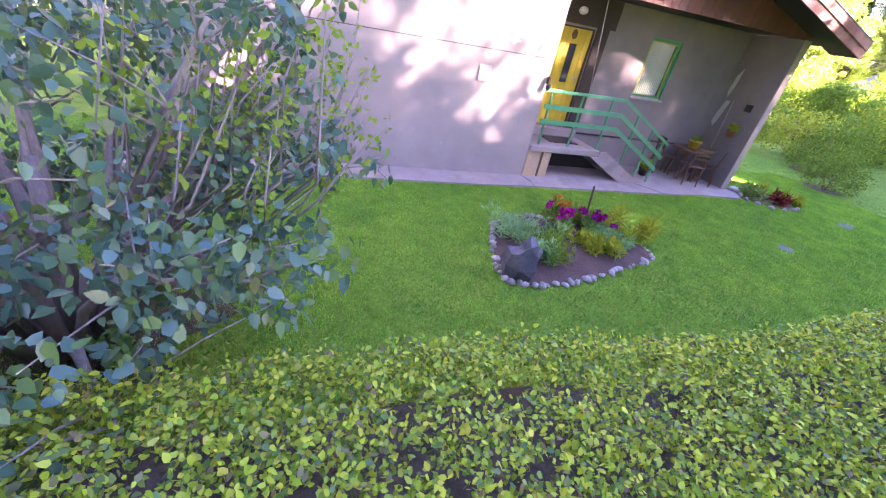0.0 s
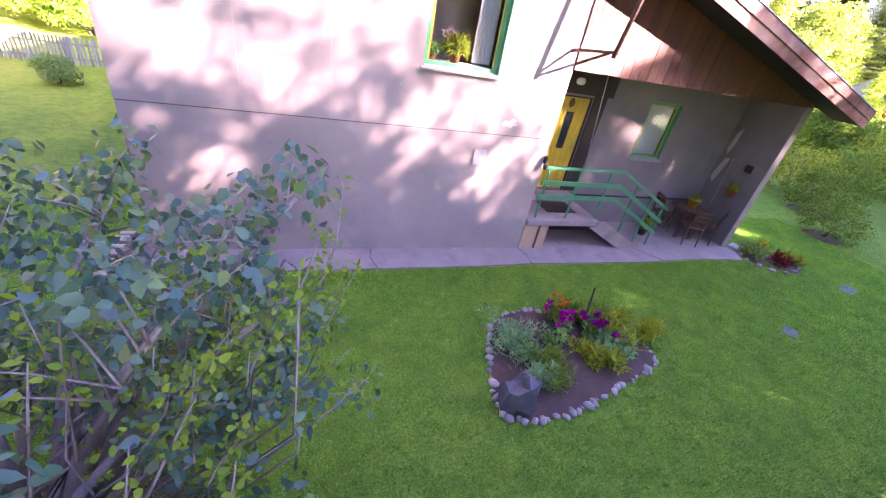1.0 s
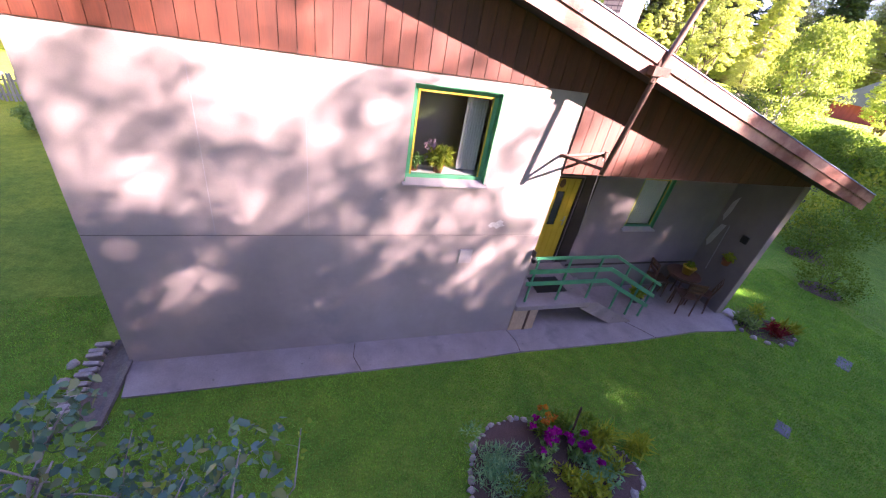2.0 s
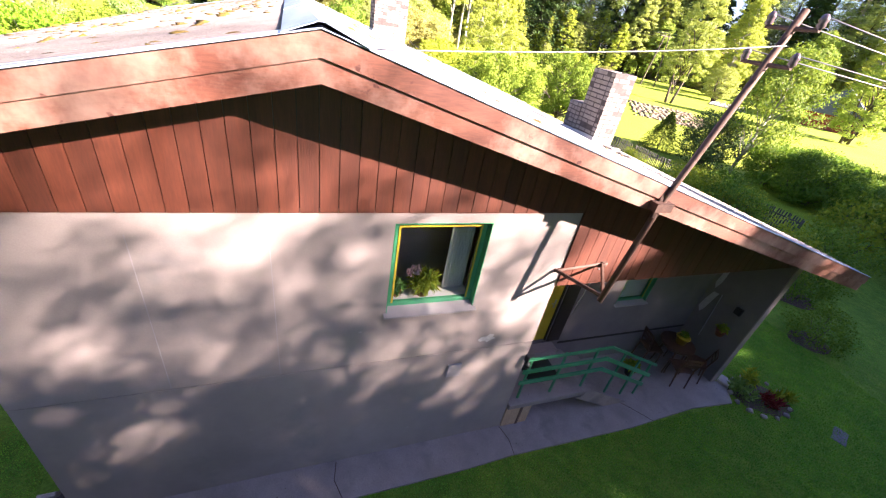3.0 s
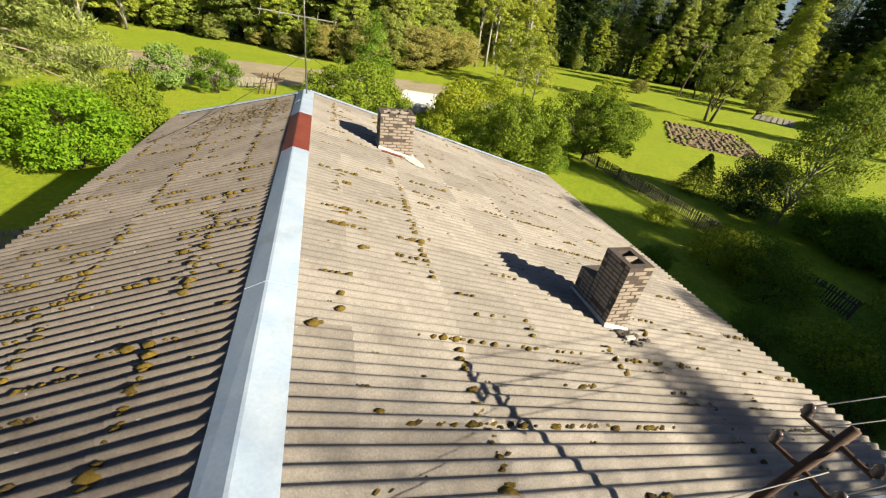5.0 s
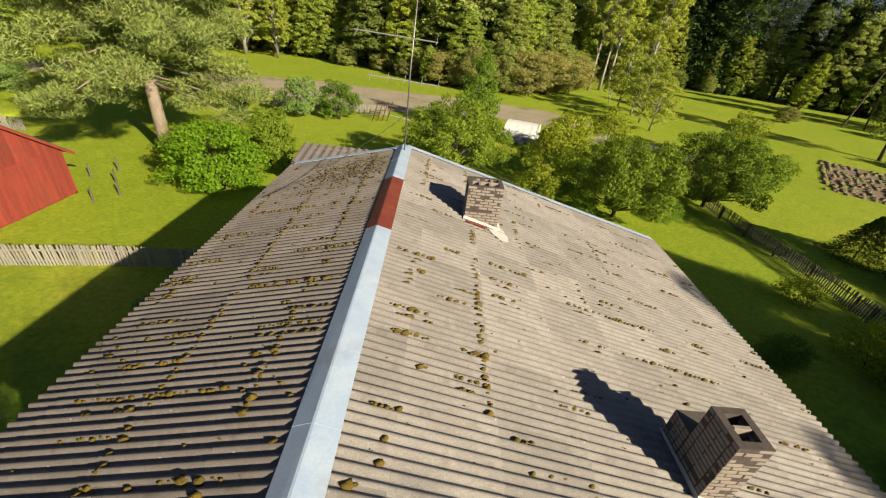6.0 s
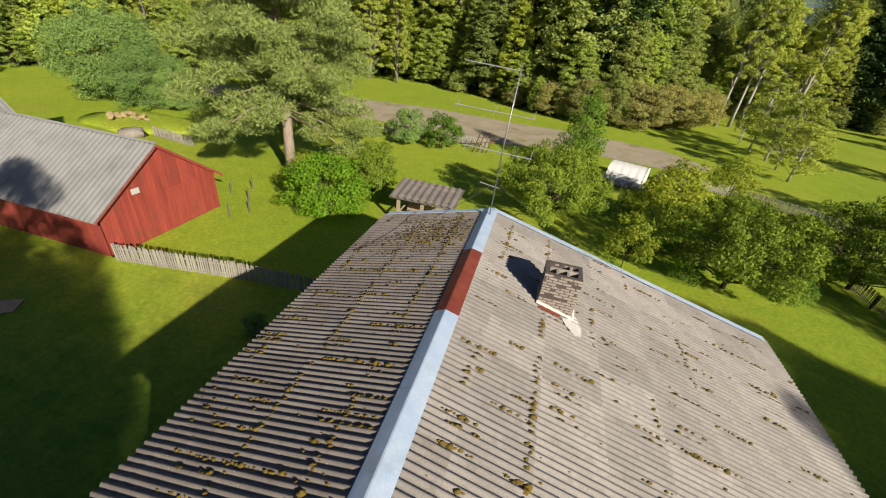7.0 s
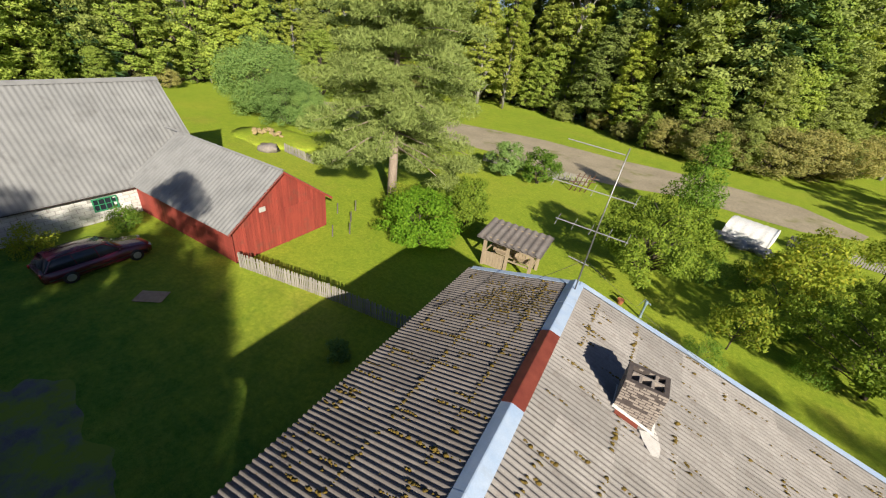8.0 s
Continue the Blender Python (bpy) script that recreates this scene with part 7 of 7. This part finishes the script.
put(broadleaf("shrub", "small pale round bush behind the house", "bush", 0.8, 0.55, 0.03, M["leaf_willow"], M["bark"], 2200, 0.045, 33, 26, stems=3, trunk_r=0.015, lump=0.36), -11.3, 9.6)
put(broadleaf("shrub", "yellow-green shrub by the white block wall", "bush", 1.5, 1.0, 0.03, M["leaf_yellow"], M["bark"], 2200, 0.06, 34, 26, stems=3, trunk_r=0.02, lump=0.36), -29.2, 5.4)
put(broadleaf("shrub", "green shrub by the white block wall", "bush", 1.3, 0.9, 0.03, M["leaf_bush"], M["bark"], 2000, 0.06, 35, 26, stems=3, trunk_r=0.02, lump=0.36), -29.0, 9.6)
hs = put(broadleaf("tall_hedge_bush", "thick dark green bush of a hedge", "bush", 3.0, 2.3, 0.05, M["leaf_bush"], M["bark"], 7500, 0.08, 31, 44, stems=4, trunk_r=0.05, lump=0.24, uneven=0.35, group="hedge beyond the meadow"), 25.6, 9.6)
for row, (hx, y0, y1) in enumerate(((25.9, 12.6, -6.0), (28.4, 13.6, -6.0), (31.0, 12.0, -7.0))):
    y, i = y0, 0
    while y > y1:
        if abs(hx - 24.5) > 0.1:
            repeat(hs, hx + rnd.uniform(-0.4, 0.4), y + rnd.uniform(-0.4, 0.4), 0, 50 * i + 30 * row, rnd.uniform(0.72, 0.95))
        y -= 2.5
        i += 1
bi = broadleaf("birch_tree", "leaning birch with a white trunk beside the meadow hedge", "tree", 8.5, 2.7, 1.6, M["leaf_birch"], M["bark_birch"], 16000, 0.075, 32, 90, trunk_r=0.12, lump=0.24, taper=0.35, droop=0.8)
bi.matrix_basis = pose(24.9, 14.3, 0, 0, 11, 0)
put(broadleaf("juniper_bush", "dense dark green rounded juniper by the meadow hedge", "bush", 3.6, 2.1, 0.05, M["needle_spruce"], M["bark"], 16000, 0.06, 38, 60, stems=4, trunk_r=0.05, lump=0.30), 24.2, 16.2)

# the wood round the fields: a few kinds, repeated
wood = [
    broadleaf("birch_tree", "tall birch at the edge of the wood", "tree", 21, 3.0, 1.8, M["wood_birch"], M["bark_birch"], 20000, 0.125, 41, 320, trunk_r=0.20, limb_share=0.2, lump=0.14, taper=0.62, droop=0.6, group="edge of the wood"),
    broadleaf("alder_tree", "bushy green alder at the edge of the wood", "tree", 15, 3.4, 0.4, M["wood_alder"], M["bark"], 20000, 0.125, 42, 320, trunk_r=0.16, limb_share=0.2, lump=0.14, taper=0.35, stems=2, group="edge of the wood"),
    broadleaf("aspen_tree", "tall yellowing aspen in the wood", "tree", 19, 3.0, 2.0, M["wood_aspen"], M["bark"], 19000, 0.125, 43, 300, trunk_r=0.18, limb_share=0.2, lump=0.14, taper=0.5, group="edge of the wood"),
    broadleaf("willow_tree", "grey-green willow in the wood", "tree", 13, 3.8, 0.3, M["wood_willow"], M["bark"], 20000, 0.125, 44, 320, trunk_r=0.14, limb_share=0.2, lump=0.14, taper=0.2, stems=3, group="edge of the wood"),
    spruce("spruce_tree", "tall dark spruce in the wood", 23, 3.6, 11000, 0.27, 45, "edge of the wood"),
    broadleaf("brown_bush", "brownish scrub at the edge of the wood", "bush", 6.5, 3.2, 0.1, M["wood_scrub"], M["bark"], 13000, 0.105, 46, 110, trunk_r=0.08, lump=0.19, stems=3, group="edge of the wood"),
    pine("pine_tree", "tall forest pine with a bare trunk", 22, 3.4, 6, 20000, 0.14, 47, "edge of the wood", 0.24),
    broadleaf("birch_tree", "slim young birch crowding the wood's edge", "tree", 17, 2.1, 0.6, M["wood_birch"], M["bark_birch"], 13000, 0.12, 48, 230, trunk_r=0.13, limb_share=0.2, lump=0.15, taper=0.75, droop=0.5, group="edge of the wood"),
    broadleaf("alder_tree", "leaning grey alder with an open crown", "tree", 18, 3.6, 2.2, M["wood_willow"], M["bark"], 18000, 0.125, 49, 280, trunk_r=0.15, limb_share=0.2, lump=0.14, taper=0.45, stems=2, group="edge of the wood"),
    broadleaf("birch_tree", "tall birch with a long bare white trunk", "tree", 20, 2.8, 8.5, M["wood_birch"], M["bark_birch"], 12000, 0.125, 50, 110, trunk_r=0.22, lump=0.19, taper=0.4, droop=0.6, group="edge of the wood"),
    broadleaf("birch_tree", "young birch of a row on the meadow", "tree", 7.4, 1.9, 1.5, M["wood_birch"], M["bark_birch"], 4600, 0.095, 51, 56, trunk_r=0.08, lump=0.2, uneven=0.35, taper=0.3, droop=0.5, group="birch row on the meadow"),
]
EDGE = [(-62, -22), (-62, -2), (-68, 14), (-76, 30), (-72, 50), (-62, 68), (-46, 92), (-21, 82), (0, 70), (16, 74), (30, 98), (50, 116), (80, 108), (104, 88), (128, 66), (150, 40), (160, 10)]
first = set()


def plant(kind, x, y, scale):
    """Sets the first of a kind or a copy of it, turned and stretched a little."""
    if kind not in first:
        first.add(kind)
        put(wood[kind], x, y, 0, rnd.uniform(0, 360), scale)
    else:
        c = repeat(wood[kind], x, y, 0, rnd.uniform(0, 360), scale)
        c.scale = (scale * rnd.uniform(1.25, 1.8), scale * rnd.uniform(1.25, 1.8), scale * rnd.uniform(0.85, 1.2))


for seg, ((xa, ya), (xb, yb)) in enumerate(zip(EDGE, EDGE[1:])):
    L = math.hypot(xb - xa, yb - ya)
    nx, ny = -(yb - ya) / L, (xb - xa) / L
    for row in range(3):
        step = (2.7, 4.4, 5.2)[row]
        k = max(1, int(L / step))
        for i in range(k):
            t = (i + rnd.random()) / k
            off = row * 5.0 + rnd.uniform(-1.8, 1.8) + 2
            x, y = xa + (xb - xa) * t + nx * off, ya + (yb - ya) * t + ny * off
            dark = seg >= 10
            if row == 0:
                kind = rnd.choice((1, 3, 5, 7, 8, 2, 7, 1) if not dark else (0, 7, 1, 8, 2, 9, 7, 0))
                s = rnd.uniform(0.5, 1.05)
            else:
                kind = rnd.choice((0, 1, 2, 8, 0, 6, 7, 4) if not dark else (4, 6, 4, 6, 4, 6, 8))
                s = rnd.uniform(0.95, 1.5) + 0.1 * row
            plant(kind, x, y, s)
            if row == 0 and i % 2 == 0:
                plant(rnd.choice((3, 1, 5, 3)), x - nx * rnd.uniform(1.5, 3.0), y - ny * rnd.uniform(1.5, 3.0), rnd.uniform(0.28, 0.48))
for x, y, kd, s in ((28, 86, 9, 0.9), (31, 88, 9, 1.0), (34, 92, 9, 1.0), (38, 93, 9, 0.9), (42, 92, 9, 1.0), (-2, 70, 5, 0.8), (3, 68.5, 5, 0.9), (7, 68.5, 3, 0.5), (11, 70, 5, 1.0), (15.5, 73, 5, 0.9), (19, 77, 5, 0.7), (22, 82, 5, 0.8), (27, 71, 10, 1.0), (26.6, 66, 10, 1.1), (26.8, 61, 10, 0.95), (26.0, 56, 10, 1.05), (25.2, 51, 10, 0.95), (31, 62, 10, 1.0), (24, 84, 5, 0.9), (20, 82, 3, 0.7), (44, 98, 0, 0.85), (68, 80, 2, 0.7), (60, 72, 5, 0.4), (96, 72, 0, 1.1), (88, 66, 0, 1.0),
                    (105, 60, 1, 1.0), (80, 60, 3, 0.6), (112, 52, 0, 0.9), (70, 30, 1, 0.8), (-57, 52, 1, 0.7)):
    plant(kd, x, y, s)
for x, y, kd, s in ((-40, 80, 0, 1.05), (-43, 86, 1, 1.2), (-37, 86, 2, 1.2), (-34, 80, 7, 1.1), (-47, 84, 8, 1.1), (-40, 94, 4, 1.3), (-30, 90, 0, 1.3)):
    plant(kd, x, y, s)
lean = copy_thing(wood[8], pose(54.5, 48.0, 0, 0, 12, 40))
lean.scale = (1.25, 1.25, 1.05)

# unseen shade trees beyond the hedge, towards the sun, placed to cast dapples
low = broadleaf("shade_maple", "unseen dense low-crowned maple, added for shade", "tree", 11.2, 2.7, 0.4, M["leaf_bush"], M["bark"], 34000, 0.07, 60, 54, trunk_r=0.13, lump=0.27, taper=0.45, group="trees beyond the hedge")
put(low, 2.4, -10.9)
loose = broadleaf("shade_ash", "loose feathery ash beyond the hedge", "tree", 12.6, 3.1, 0.5, M["leaf_bush"], M["bark"], 9800, 0.053, 64, 105, trunk_r=0.13, lump=0.135, taper=0.35, limb_share=0.3, uneven=0.3, group="trees beyond the hedge")
put(loose, 5.0, -10.5, scale=0.94)
for x, y, s, a in ((7.4, -10.9, 0.99, 70), (9.8, -11.2, 0.97, 160), (6.2, -12.2, 0.99, 250), (8.6, -12.4, 0.99, 330), (11.4, -12.2, 0.96, 15), (-10.8, -8.8, 0.82, 250), (-9.2, -10.8, 0.88, 33)):
    repeat(loose, x, y, 0, a, s)
# those beyond x -16 are added unseen to cut sky light over the yard
for x, y, s, a in ((5.4, -11.6, 0.86, 55), (8.2, -11.9, 0.80, 145), (-17.0, -10.5, 1.2, 20), (-20.5, -9.5, 1.3, 130), (-24.0, -7.5, 1.3, 250), (-27.5, -5.8, 1.2, 10), (-8.2, -6.2, 1.0, 75), (13.4, -12.6, 0.64, 10), (17.0, -10.6, 0.98, 99), (19.6, -12.6, 0.88, 40), (15.2, -11.0, 0.88, 170), (17.4, -13.3, 1.26, 88), (18.2, -9.0, 0.84, 250), (-7.6, -9.2, 0.85, 140),
                   (-8.0, -13.5, 1.1, 280), (20.0, -8.4, 0.85, 15), (22.6, -6.8, 0.9, 75), (25.4, -8.6, 1.0, 190),
                   (28.2, -7.0, 1.0, 260), (31.0, -9.4, 1.1, 310), (23.4, -11.6, 1.1, 45), (34.0, -7.6, 1.05, 110), (27.0, -12.6, 1.2, 155), (28.4, -5.2, 1.45, 33), (31.6, -6.2, 1.55, 122), (34.8, -5.6, 1.5, 245),
                   (25.6, -4.4, 1.2, 301), (37.4, -3.4, 1.1, 15), (41.0, -1.5, 0.95, 66), (44.5, 0.5, 1.0, 150), (24.0, -7.6, 1.3, 190), (6.3, -16.3, 1.72, 215), (8.3, -17.2, 1.5, 301), (6.0, -9.4, 0.76, 20),
                   (8.7, -9.8, 0.76, 140), (11.3, -10.3, 0.74, 260), (4.9, -14.4, 1.35, 66), (3.0, -15.8, 1.5, 5), (2.6, -12.4, 1.25, 99), (3.8, -15.4, 1.45, 30), (-7.4, -11.4, 1.3, 230), (24.0, -9.6, 1.25, 5),
                   (29.6, -11.0, 1.3, 85), (21.4, -10.2, 1.15, 222), (32.6, -12.4, 1.35, 18), (36.0, -10.4, 1.3, 77), (26.2, -6.4, 0.95, 140), (30.0, -14.6, 1.5, 290), (-8.4, -16.4, 1.6, 260), (3.0, -13.4, 1.3, 12), (4.4, -15.2, 1.45, 301), (-9.6, -12.6, 1.3, 140)):
    repeat(low, x, y, 0, a, s)
tall = broadleaf("shade_birch", "tall loose-crowned birch beyond the hedge", "tree", 13.0, 2.9, 3.0, M["leaf_birch"], M["bark_birch"], 15000, 0.07, 61, 36, trunk_r=0.14, lump=0.26, taper=0.3, group="trees beyond the hedge")
put(tall, 16.6, -13.0, scale=1.08)
# added unseen birches: an even veil of leaves thinning sun on the front wall
veil = broadleaf("shade_birch", "unseen airy small-leaved birch, added to dim the sunlight", "tree", 15.2, 2.7, 2.0, M["leaf_birch"], M["bark_birch"], 10600, 0.055, 66, 54, trunk_r=0.13, lump=0.36, taper=0.15, limb_share=0.4, group="trees beyond the hedge")
put(veil, 9.6, -14.8, scale=1.09)
repeat(veil, 12.6, -14.5, 0, 120, 1.08)
repeat(veil, 15.4, -14.9, 0, 230, 1.04)
for x, y, s, a in ((4.6, -17.6, 1.15, 20), (-7.5, -10.2, 0.85, 111), (8.5, -20.5, 1.2, 200)):
    repeat(tall, x, y, 0, a, s)
put(broadleaf("shade_birch", "high-crowned birch beside the house", "tree", 13.6, 2.5, 6.2, M["leaf_birch"], M["bark_birch"], 17000, 0.07, 63, 36, trunk_r=0.13, lump=0.28, taper=0.2), -9.6, -4.2, scale=1.1)
